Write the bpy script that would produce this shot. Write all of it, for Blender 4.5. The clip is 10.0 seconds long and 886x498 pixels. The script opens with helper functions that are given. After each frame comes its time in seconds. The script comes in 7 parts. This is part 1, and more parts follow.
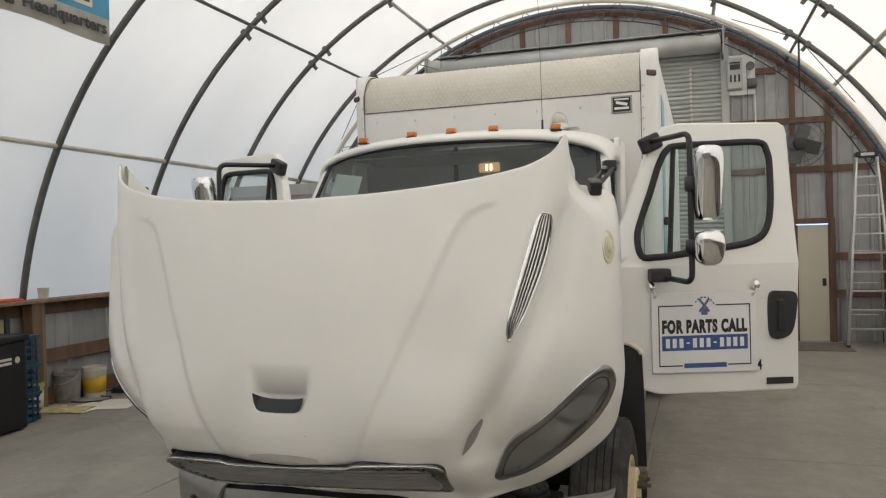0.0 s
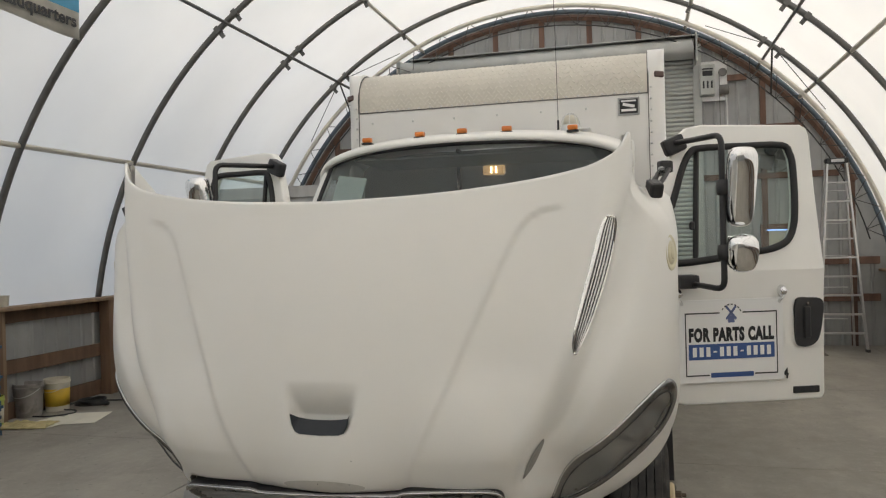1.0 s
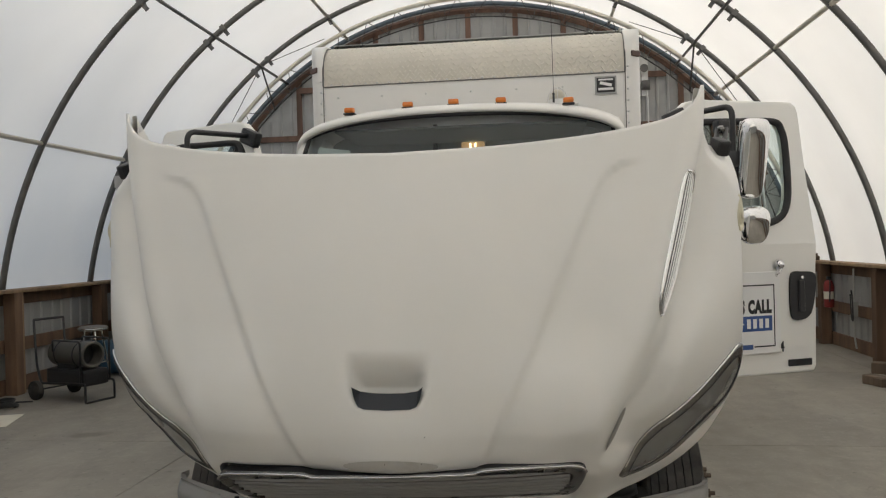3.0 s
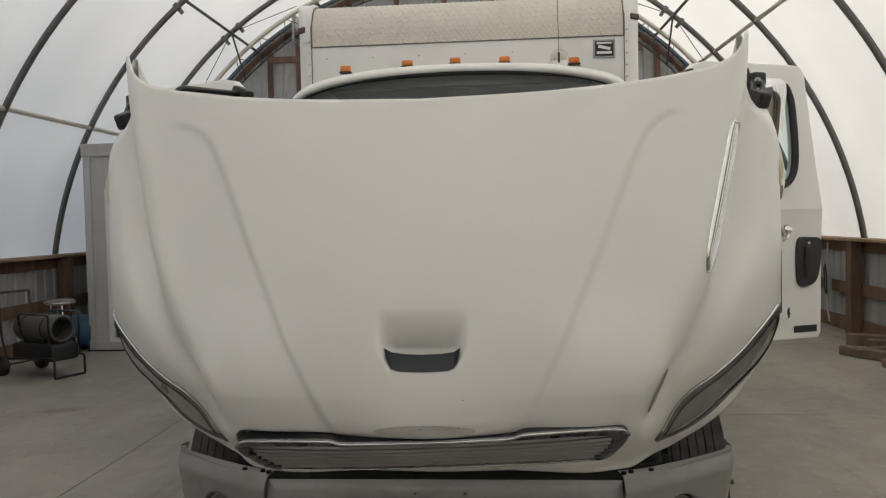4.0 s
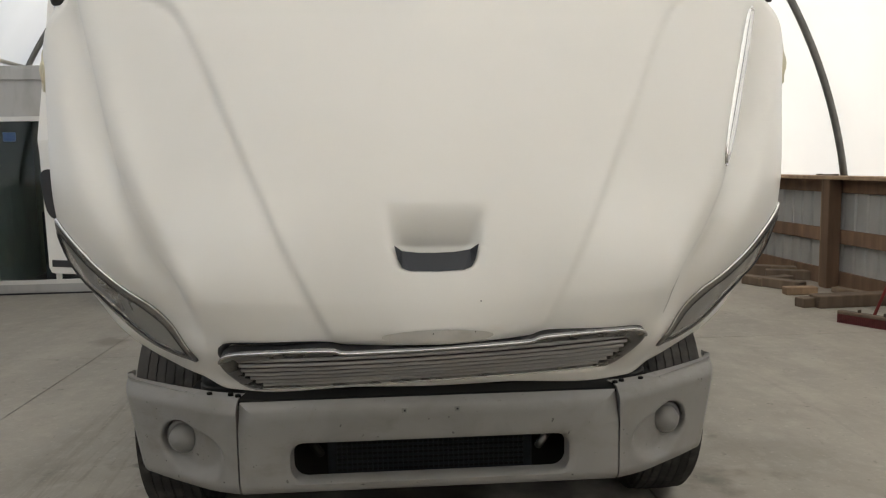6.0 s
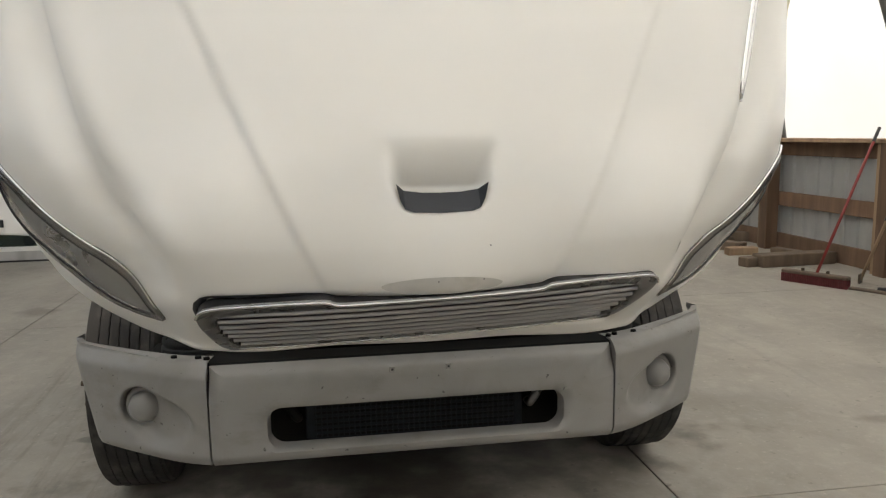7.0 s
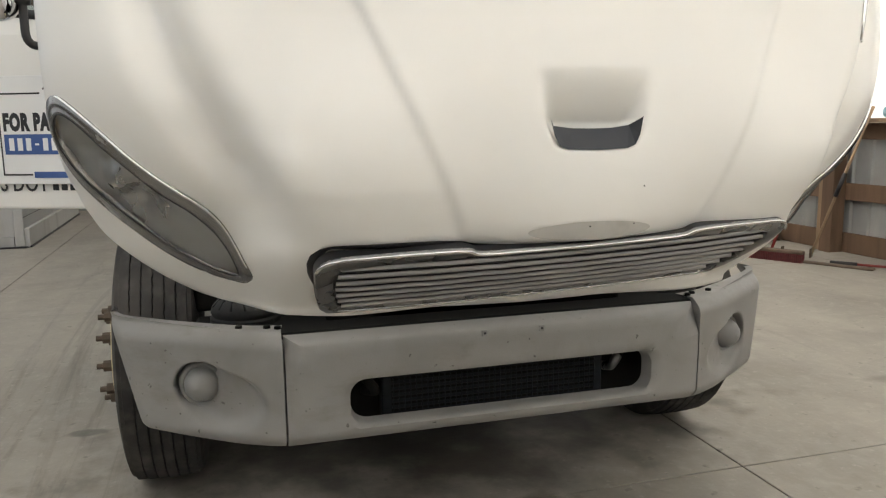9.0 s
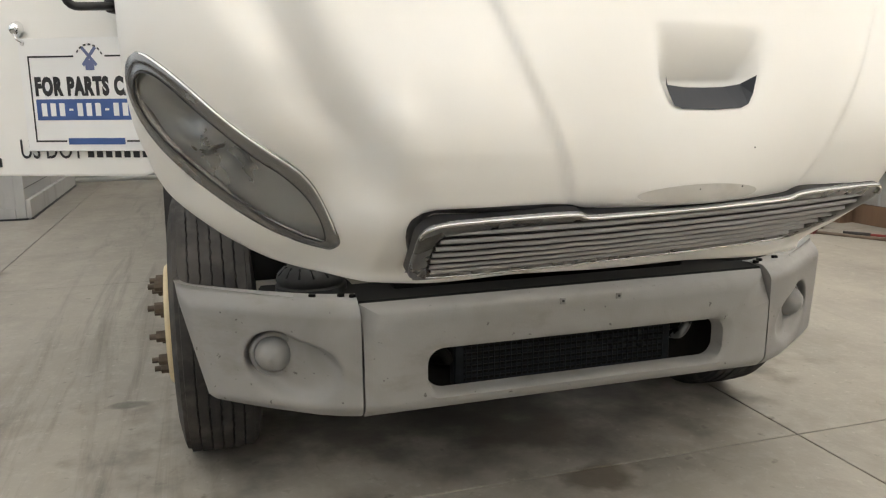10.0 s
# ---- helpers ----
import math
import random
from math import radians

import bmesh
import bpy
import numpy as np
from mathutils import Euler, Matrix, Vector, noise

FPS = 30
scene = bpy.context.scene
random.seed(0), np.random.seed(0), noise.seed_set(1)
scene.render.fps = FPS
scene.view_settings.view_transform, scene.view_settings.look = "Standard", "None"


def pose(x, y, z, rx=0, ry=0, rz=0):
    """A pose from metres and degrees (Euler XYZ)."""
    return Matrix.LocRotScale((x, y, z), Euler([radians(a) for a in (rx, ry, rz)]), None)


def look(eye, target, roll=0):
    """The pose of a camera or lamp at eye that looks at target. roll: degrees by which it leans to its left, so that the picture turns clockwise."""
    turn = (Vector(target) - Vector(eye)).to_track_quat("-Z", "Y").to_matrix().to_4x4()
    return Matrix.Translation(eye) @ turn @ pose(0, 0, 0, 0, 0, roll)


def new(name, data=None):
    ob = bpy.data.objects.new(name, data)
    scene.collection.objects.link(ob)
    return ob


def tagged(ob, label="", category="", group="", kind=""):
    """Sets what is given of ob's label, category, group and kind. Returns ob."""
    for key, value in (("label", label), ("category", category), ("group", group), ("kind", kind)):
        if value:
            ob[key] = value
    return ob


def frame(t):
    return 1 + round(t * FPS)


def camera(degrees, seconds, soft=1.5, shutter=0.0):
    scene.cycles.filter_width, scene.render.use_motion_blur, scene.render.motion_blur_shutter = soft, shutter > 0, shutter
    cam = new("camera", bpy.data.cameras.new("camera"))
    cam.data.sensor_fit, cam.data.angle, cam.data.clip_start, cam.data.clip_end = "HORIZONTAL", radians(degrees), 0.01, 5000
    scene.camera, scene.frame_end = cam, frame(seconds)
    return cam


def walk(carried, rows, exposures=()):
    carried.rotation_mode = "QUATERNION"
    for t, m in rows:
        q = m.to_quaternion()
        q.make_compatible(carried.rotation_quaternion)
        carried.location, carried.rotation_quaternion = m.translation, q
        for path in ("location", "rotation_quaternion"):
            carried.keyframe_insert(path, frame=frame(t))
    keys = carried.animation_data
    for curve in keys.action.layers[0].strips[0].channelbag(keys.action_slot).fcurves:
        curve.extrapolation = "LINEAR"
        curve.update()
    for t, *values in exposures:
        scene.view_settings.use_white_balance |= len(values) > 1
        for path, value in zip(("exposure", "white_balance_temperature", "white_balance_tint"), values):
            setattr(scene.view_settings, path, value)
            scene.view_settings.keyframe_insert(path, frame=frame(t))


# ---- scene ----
cam = camera(59.8, 10.0, soft=1.2)
PATH = [
    (0, (1.584, -3.207, 1.929), (0.948, -1.31, 1.911), -1.5),
    (0.5, (1.346, -3.111, 1.945), (0.761, -1.199, 1.925), -1.5),
    (1, (1.151, -3.09, 1.94), (0.632, -1.159, 1.932), -1.5),
    (1.5, (0.936, -3.126, 1.919), (0.487, -1.177, 1.915), -1.4),
    (2, (0.766, -3.128, 1.887), (0.418, -1.158, 1.881), -1.4),
    (2.5, (0.627, -3.069, 1.85), (0.338, -1.09, 1.842), -1.5),
    (4, (0.248, -2.851, 1.734), (0.093, -0.858, 1.658), -1.3),
    (4.5, (0.128, -2.82, 1.705), (0.058, -0.826, 1.58), -1.2),
    (5, (0.028, -2.784, 1.675), (0.074, -0.791, 1.522), -1.0),
    (5.5, (-0.047, -2.741, 1.625), (0.033, -0.751, 1.45), -1.0),
    (7, (-0.297, -2.448, 1.474), (0.009, -0.494, 1.176), -0.9),
    (7.5, (-0.427, -2.393, 1.449), (-0.025, -0.458, 1.145), -0.7),
    (8, (-0.578, -2.345, 1.428), (-0.094, -0.428, 1.123), -0.6),
    (8.5, (-0.689, -2.282, 1.396), (-0.163, -0.377, 1.087), -0.6),
    (9, (-0.826, -2.163, 1.339), (-0.282, -0.265, 1.02), -0.7),
    (9.5, (-0.953, -2.075, 1.306), (-0.398, -0.186, 0.959), -0.7),
    (10, (-1.07, -2.034, 1.312), (-0.493, -0.158, 0.924), -0.6),
]
TRUE = 0.945  # all sizes below are brought to true metres by this factor
EXPOSURES = [(0.0, 1.27, 7400, 5), (1.0, 1.14, 7450, 5), (2.5, 1.04, 7450, 5), (4.0, 1.00, 7400, 5), (4.5, 1.13, 7400, 5), (5.5, 1.40, 7400, 5), (7.5, 1.81, 7450, 5), (9.0, 2.00, 7480, 5), (9.5, 2.17, 7550, 5), (10.0, 2.24, 7550, 5)]
walk(cam, [(t, look(TRUE * Vector(eye), TRUE * Vector(goal), lean)) for t, eye, goal, lean in PATH], EXPOSURES)

# ---- daylight: overcast sky through the translucent roof skin ----
world = bpy.data.worlds.new("overcast_sky")
scene.world = world
world.use_nodes = True
wn = world.node_tree
sky = wn.nodes.new("ShaderNodeTexSky")
sky.sky_type = "NISHITA"
sky.sun_disc = False
sky.sun_elevation = radians(48)
sky.sun_rotation = radians(158.1)
sky.air_density, sky.dust_density = 1.0, 3.0
wn.nodes["Background"].inputs["Strength"].default_value = 0.15
wn.links.new(sky.outputs[0], wn.nodes["Background"].inputs[0])
sun_data = bpy.data.lights.new("sun", "SUN")
sun_data.energy, sun_data.angle, sun_data.color = 1.5, radians(20), (1.0, 0.96, 0.9)
sun = new("sun", sun_data)
sun.matrix_world = look((4.2, -10.45, 20), (0, 0, 0))


# ---- materials ----
def material(name, color, rough=0.5, metal=0.0, vary=0.06, scale=6.0, bump=0.0, bump_scale=60.0, coat=0.0,
             stain=None, stain_amount=0.3, stain_scale=2.0, spec=0.5, stretch=(1, 1, 1), rough_vary=0.1, per_piece=0.0):
    m = bpy.data.materials.new(name)
    m.use_nodes = True
    nt = m.node_tree
    b = nt.nodes["Principled BSDF"]
    b.inputs["Metallic"].default_value = metal
    b.inputs["Specular IOR Level"].default_value = spec
    b.inputs["Coat Weight"].default_value = coat
    b.inputs["Coat Roughness"].default_value = 0.15
    tc = nt.nodes.new("ShaderNodeTexCoord")
    mp = nt.nodes.new("ShaderNodeMapping")
    mp.inputs["Scale"].default_value = stretch
    nt.links.new(tc.outputs["Object"], mp.inputs[0])
    n1 = nt.nodes.new("ShaderNodeTexNoise")
    n1.inputs["Scale"].default_value, n1.inputs["Detail"].default_value = scale, 6
    nt.links.new(mp.outputs[0], n1.inputs["Vector"])
    ramp = nt.nodes.new("ShaderNodeMapRange")
    ramp.inputs["From Min"].default_value, ramp.inputs["From Max"].default_value = 0.3, 0.7
    ramp.inputs["To Min"].default_value, ramp.inputs["To Max"].default_value = 1 - vary, 1 + vary
    nt.links.new(n1.outputs["Fac"], ramp.inputs["Value"])
    val = ramp.outputs[0]
    if per_piece:
        oi = nt.nodes.new("ShaderNodeObjectInfo")
        pr = nt.nodes.new("ShaderNodeMapRange")
        pr.inputs["To Min"].default_value, pr.inputs["To Max"].default_value = 1 - per_piece, 1 + per_piece
        nt.links.new(oi.outputs["Random"], pr.inputs["Value"])
        mu = nt.nodes.new("ShaderNodeMath")
        mu.operation = "MULTIPLY"
        nt.links.new(val, mu.inputs[0])
        nt.links.new(pr.outputs[0], mu.inputs[1])
        val = mu.outputs[0]
    hsv = nt.nodes.new("ShaderNodeHueSaturation")
    hsv.inputs["Color"].default_value = (*color, 1)
    nt.links.new(val, hsv.inputs["Value"])
    out = hsv.outputs[0]
    if stain:
        n2 = nt.nodes.new("ShaderNodeTexNoise")
        n2.inputs["Scale"].default_value, n2.inputs["Detail"].default_value = stain_scale, 8
        n2.inputs["Distortion"].default_value = 0.6
        nt.links.new(mp.outputs[0], n2.inputs["Vector"])
        r2 = nt.nodes.new("ShaderNodeMapRange")
        r2.inputs["From Min"].default_value, r2.inputs["From Max"].default_value = 0.5, 0.75
        r2.inputs["To Max"].default_value = stain_amount
        nt.links.new(n2.outputs["Fac"], r2.inputs["Value"])
        mx = nt.nodes.new("ShaderNodeMix")
        mx.data_type = "RGBA"
        nt.links.new(r2.outputs[0], mx.inputs[0])
        nt.links.new(out, mx.inputs[6])
        mx.inputs[7].default_value = (*stain, 1)
        out = mx.outputs[2]
    nt.links.new(out, b.inputs["Base Color"])
    rr = nt.nodes.new("ShaderNodeMapRange")
    rr.inputs["To Min"].default_value = max(0.02, rough - rough_vary)
    rr.inputs["To Max"].default_value = min(1.0, rough + rough_vary)
    nt.links.new(n1.outputs["Fac"], rr.inputs["Value"])
    nt.links.new(rr.outputs[0], b.inputs["Roughness"])
    if bump:
        n3 = nt.nodes.new("ShaderNodeTexNoise")
        n3.inputs["Scale"].default_value, n3.inputs["Detail"].default_value = bump_scale, 4
        nt.links.new(mp.outputs[0], n3.inputs["Vector"])
        bp = nt.nodes.new("ShaderNodeBump")
        bp.inputs["Strength"].default_value, bp.inputs["Distance"].default_value = bump, 0.01
        nt.links.new(n3.outputs["Fac"], bp.inputs["Height"])
        nt.links.new(bp.outputs[0], b.inputs["Normal"])
    return m


def skin_material():
    """White woven plastic sheet that lets daylight through."""
    m = bpy.data.materials.new("roof_skin")
    m.use_nodes = True
    nt = m.node_tree
    nt.nodes.remove(nt.nodes["Principled BSDF"])
    tc = nt.nodes.new("ShaderNodeTexCoord")
    n1 = nt.nodes.new("ShaderNodeTexNoise")
    n1.inputs["Scale"].default_value, n1.inputs["Detail"].default_value = 0.5, 6
    nt.links.new(tc.outputs["Object"], n1.inputs["Vector"])
    mr = nt.nodes.new("ShaderNodeMapRange")
    mr.inputs["From Min"].default_value, mr.inputs["From Max"].default_value = 0.3, 0.7
    mr.inputs["To Min"].default_value, mr.inputs["To Max"].default_value = 0.9, 1.0
    nt.links.new(n1.outputs["Fac"], mr.inputs["Value"])
    hs = nt.nodes.new("ShaderNodeHueSaturation")
    hs.inputs["Color"].default_value = (0.824, 0.814, 0.808, 1)
    nt.links.new(mr.outputs[0], hs.inputs["Value"])
    df = nt.nodes.new("ShaderNodeBsdfDiffuse")
    tr = nt.nodes.new("ShaderNodeBsdfTranslucent")
    mx = nt.nodes.new("ShaderNodeMixShader")
    mx.inputs[0].default_value = 0.5
    nt.links.new(hs.outputs[0], df.inputs[0])
    nt.links.new(hs.outputs[0], tr.inputs[0])
    nt.links.new(df.outputs[0], mx.inputs[1])
    nt.links.new(tr.outputs[0], mx.inputs[2])
    nt.links.new(mx.outputs[0], nt.nodes["Material Output"].inputs[0])
    return m


def glass_material(name, tint, rough=0.0, haze=0.0, rise=4.0, pale_film=0.0):
    """Thin pane: mostly clear, glossy at a grazing angle."""
    m = bpy.data.materials.new(name)
    m.use_nodes = True
    nt = m.node_tree
    nt.nodes.remove(nt.nodes["Principled BSDF"])
    t = nt.nodes.new("ShaderNodeBsdfTransparent")
    t.inputs[0].default_value = (*tint, 1)
    g = nt.nodes.new("ShaderNodeBsdfGlossy")
    g.inputs["Roughness"].default_value = rough
    f = nt.nodes.new("ShaderNodeLayerWeight")
    f.inputs[0].default_value = 0.5
    pw = nt.nodes.new("ShaderNodeMath")
    pw.operation = "POWER"
    nt.links.new(f.outputs["Facing"], pw.inputs[0])
    pw.inputs[1].default_value = rise
    ad = nt.nodes.new("ShaderNodeMath")
    ad.operation = "MULTIPLY_ADD"
    nt.links.new(pw.outputs[0], ad.inputs[0])
    ad.inputs[1].default_value, ad.inputs[2].default_value = 0.9, 0.035 + haze
    mx = nt.nodes.new("ShaderNodeMixShader")
    nt.links.new(ad.outputs[0], mx.inputs[0])
    nt.links.new(t.outputs[0], mx.inputs[1])
    nt.links.new(g.outputs[0], mx.inputs[2])
    out = mx.outputs[0]
    # diffuse film painted in for reflected haze; lifts the dark glass
    if pale_film:
        df = nt.nodes.new("ShaderNodeBsdfDiffuse")
        df.inputs[0].default_value = (0.52, 0.55, 0.54, 1)
        dm = nt.nodes.new("ShaderNodeMixShader")
        dm.inputs[0].default_value = pale_film
        nt.links.new(out, dm.inputs[1])
        nt.links.new(df.outputs[0], dm.inputs[2])
        out = dm.outputs[0]
    nt.links.new(out, nt.nodes["Material Output"].inputs[0])
    return m


def lamp_material(name, color, strength):
    m = bpy.data.materials.new(name)
    m.use_nodes = True
    b = m.node_tree.nodes["Principled BSDF"]
    b.inputs["Base Color"].default_value = (*color, 1)
    b.inputs["Emission Color"].default_value = (*color, 1)
    b.inputs["Emission Strength"].default_value = strength
    return m


def mix_over(m, fac, color):
    """Lay a colour over a material's base colour by a factor socket."""
    nt = m.node_tree
    b = nt.nodes["Principled BSDF"]
    old = b.inputs["Base Color"].links[0].from_socket
    mx = nt.nodes.new("ShaderNodeMix")
    mx.data_type = "RGBA"
    nt.links.new(fac, mx.inputs[0])
    nt.links.new(old, mx.inputs[6])
    mx.inputs[7].default_value = (*color, 1)
    nt.links.new(mx.outputs[2], b.inputs["Base Color"])


def patches(m, color, amount, scale, lo, hi, stretch=(1, 1, 1), detail=4, rough=0.5, distort=0.0, shift=0.0, band=None):
    """Irregular patches, specks or streaks of a colour; band (x, half-width) keeps them to a lane along y."""
    nt = m.node_tree
    tc = nt.nodes["Texture Coordinate"]
    mp = nt.nodes.new("ShaderNodeMapping")
    mp.inputs["Scale"].default_value = stretch
    mp.inputs["Location"].default_value = (shift, shift * 0.7, 0)
    nt.links.new(tc.outputs["Object"], mp.inputs[0])
    n = nt.nodes.new("ShaderNodeTexNoise")
    n.inputs["Scale"].default_value, n.inputs["Detail"].default_value = scale, detail
    n.inputs["Roughness"].default_value, n.inputs["Distortion"].default_value = rough, distort
    nt.links.new(mp.outputs[0], n.inputs["Vector"])
    r = nt.nodes.new("ShaderNodeMapRange")
    r.inputs["From Min"].default_value, r.inputs["From Max"].default_value = lo, hi
    r.inputs["To Max"].default_value = amount
    nt.links.new(n.outputs["Fac"], r.inputs["Value"])
    fac = r.outputs[0]
    if band:
        sx = nt.nodes.new("ShaderNodeSeparateXYZ")
        nt.links.new(tc.outputs["Object"], sx.inputs[0])
        d = nt.nodes.new("ShaderNodeMath")
        d.operation = "SUBTRACT"
        nt.links.new(sx.outputs[0], d.inputs[0])
        d.inputs[1].default_value = band[0]
        ab = nt.nodes.new("ShaderNodeMath")
        ab.operation = "ABSOLUTE"
        nt.links.new(d.outputs[0], ab.inputs[0])
        k = nt.nodes.new("ShaderNodeMapRange")
        k.inputs["From Min"].default_value, k.inputs["From Max"].default_value = band[1], band[1] * 0.6
        nt.links.new(ab.outputs[0], k.inputs["Value"])
        mu = nt.nodes.new("ShaderNodeMath")
        mu.operation = "MULTIPLY"
        nt.links.new(fac, mu.inputs[0])
        nt.links.new(k.outputs[0], mu.inputs[1])
        fac = mu.outputs[0]
    mix_over(m, fac, color)


def stain_or_shade(m, color, amount, x, y, rx, ry, soft=0.5):
    """One ragged-edged patch on the floor: a real stain or scuff, or shade put into the colour."""
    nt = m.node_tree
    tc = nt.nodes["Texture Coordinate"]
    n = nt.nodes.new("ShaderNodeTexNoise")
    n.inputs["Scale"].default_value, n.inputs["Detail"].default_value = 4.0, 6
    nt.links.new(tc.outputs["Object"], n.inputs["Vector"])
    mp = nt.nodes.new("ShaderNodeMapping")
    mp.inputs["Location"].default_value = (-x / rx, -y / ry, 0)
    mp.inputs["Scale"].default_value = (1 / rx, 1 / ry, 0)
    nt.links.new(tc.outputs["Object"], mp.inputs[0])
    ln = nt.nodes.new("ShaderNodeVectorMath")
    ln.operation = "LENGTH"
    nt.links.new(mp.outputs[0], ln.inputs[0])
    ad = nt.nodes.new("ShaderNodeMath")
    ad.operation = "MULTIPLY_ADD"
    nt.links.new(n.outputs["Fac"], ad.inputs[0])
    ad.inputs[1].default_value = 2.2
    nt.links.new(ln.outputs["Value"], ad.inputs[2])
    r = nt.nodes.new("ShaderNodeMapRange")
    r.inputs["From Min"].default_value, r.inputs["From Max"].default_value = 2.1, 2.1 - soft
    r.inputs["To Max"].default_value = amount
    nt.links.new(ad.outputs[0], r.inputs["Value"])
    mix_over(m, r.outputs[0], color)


def concrete_material():
    m = material("floor_concrete", (0.265, 0.245, 0.213), 0.58, vary=0.16, scale=0.8, bump=0.12, bump_scale=40,
                 stain=(0.17, 0.155, 0.13), stain_amount=0.55, stain_scale=1.3, rough_vary=0.15, spec=0.28)
    patches(m, (0.38, 0.353, 0.308), 0.6, 1.6, 0.45, 0.7, (0.9, 0.35, 1), 9, 0.65)          # pale dust drifts
    patches(m, (0.17, 0.155, 0.135), 0.4, 2.4, 0.54, 0.76, (1, 1, 1), 10, 0.7, 1.2, 3.0)   # blotches
    patches(m, (0.40, 0.375, 0.33), 0.35, 9.0, 0.5, 0.72, (1, 1, 1), 8, 0.7, 0.5, 8.0)     # mottling
    patches(m, (0.08, 0.072, 0.062), 0.55, 16, 0.66, 0.76, (1, 1, 1), 3)                    # specks
    patches(m, (0.10, 0.092, 0.08), 0.75, 1.0, 0.50, 0.68, (5, 0.30, 1), 8, 0.68, 0.6, 1.0, (-1.50, 0.55))  # tyre marks
    patches(m, (0.11, 0.10, 0.088), 0.25, 1.0, 0.56, 0.74, (4, 0.4, 1), 7, 0.65, 0.8, 5.0, (1.9, 0.7))
    patches(m, (0.13, 0.12, 0.105), 0.45, 5.0, 0.60, 0.70, (1, 0.55, 1), 12, 0.75, 2.2, 11.0)                  # scuffs
    patches(m, (0.46, 0.43, 0.38), 0.35, 30, 0.60, 0.72, (1, 1, 1), 5, 0.6, 0.0, 4.0)                          # pale grit
    # shade under the bumper painted over the oil staining there
    stain_or_shade(m, (0.055, 0.050, 0.043), 0.85, 0.0, 0.85, 1.45, 0.8, 1.2)
    # shade beside the truck, put into the floor colour
    stain_or_shade(m, (0.15, 0.14, 0.122), 0.55, 1.9, 4.2, 1.0, 2.4, 1.4)
    # deeper painted shade under the truck
    stain_or_shade(m, (0.035, 0.032, 0.028), 0.8, 0.0, 1.05, 1.35, 0.7, 1.0)
    # stains and scuffs of the slab itself
    stain_or_shade(m, (0.085, 0.068, 0.05), 0.75, 0.17, 0.19, 0.16, 0.10, 0.35)
    stain_or_shade(m, (0.09, 0.075, 0.06), 0.6, 0.12, 0.58, 0.30, 0.16, 0.5)
    stain_or_shade(m, (0.07, 0.062, 0.052), 0.55, -0.36, 0.86, 0.55, 0.30, 0.6)
    stain_or_shade(m, (0.07, 0.065, 0.058), 0.6, -1.37, 1.34, 0.09, 0.04, 0.4)
    stain_or_shade(m, (0.09, 0.08, 0.07), 0.45, 2.36, 0.87, 0.28, 0.07, 0.6)
    stain_or_shade(m, (0.17, 0.16, 0.145), 0.5, 2.9, 1.55, 0.30, 0.16, 0.9)
    stain_or_shade(m, (0.19, 0.175, 0.155), 0.5, 1.75, 1.25, 0.45, 0.12, 0.9)
    stain_or_shade(m, (0.09, 0.08, 0.07), 0.5, -3.77, 3.90, 0.22, 0.12, 0.5)
    stain_or_shade(m, (0.09, 0.08, 0.07), 0.5, -2.59, 4.27, 0.20, 0.16, 0.5)
    return m


def wood_material(name, color, dark=0.5):
    m = material(name, color, 0.75, vary=0.28, scale=9, bump=0.35, bump_scale=50, stain=tuple(c * dark for c in color),
                 stain_amount=0.7, stain_scale=4, stretch=(1, 1, 0.12), per_piece=0.2)
    return m


PAINT = material("white_paint", (0.818, 0.811, 0.776), 0.34, vary=0.015, scale=2.5, coat=0.25, stain=(0.66, 0.63, 0.57), stain_amount=0.10, stain_scale=1.6, rough_vary=0.06)
BOX_WHITE = material("box_panel_white", (0.80, 0.79, 0.765), 0.4, vary=0.03, scale=2, stain=(0.6, 0.56, 0.5), stain_amount=0.2, stain_scale=3)
PLASTIC_GREY = material("bumper_grey", (0.246, 0.240, 0.230), 0.5, vary=0.07, scale=6, bump=0.06, bump_scale=220, stain=(0.15, 0.14, 0.125), stain_amount=0.45, stain_scale=5)
BLACK = material("black_plastic", (0.022, 0.022, 0.024), 0.45, vary=0.15, scale=20)
BLACK_SOFT = material("black_rubber_seal", (0.015, 0.015, 0.016), 0.65, vary=0.1)
# near-black: shade under the hood and truck is put into the colour
SHADOW_GREY = material("recess_shade", (0.009, 0.009, 0.0085), 0.8, vary=0.3, scale=9, spec=0.12)
RUBBER = material("tyre_rubber", (0.032, 0.031, 0.030), 0.78, vary=0.25, scale=7, bump=0.2, bump_scale=60, stain=(0.11, 0.10, 0.09), stain_amount=0.5, stain_scale=5, spec=0.3)
CHROME = material("chrome", (0.82, 0.82, 0.82), 0.08, 1.0, vary=0.02, rough_vary=0.04)
CHROME_DULL = material("worn_chrome", (0.36, 0.365, 0.36), 0.42, 0.6, vary=0.08, scale=14, rough_vary=0.12)
GRILLE_GREY = material("grille_grey", (0.18, 0.18, 0.178), 0.28, 0.8, vary=0.08, scale=15, rough_vary=0.1)
AMBER = material("amber_lens", (0.72, 0.20, 0.03), 0.3, vary=0.1, coat=0.4)
CREAM = material("cream_lens", (0.62, 0.58, 0.42), 0.35, vary=0.06, coat=0.3)
DARK_RED = material("dark_red_lens", (0.07, 0.03, 0.025), 0.3, vary=0.1, coat=0.3)
ALU = material("aluminium", (0.62, 0.62, 0.61), 0.38, 0.9, vary=0.08, scale=10, rough_vary=0.12)
TREAD_PLATE = material("tread_plate", (0.62, 0.59, 0.52), 0.45, 0.25, vary=0.06, scale=5, stain=(0.5, 0.46, 0.4), stain_amount=0.3)
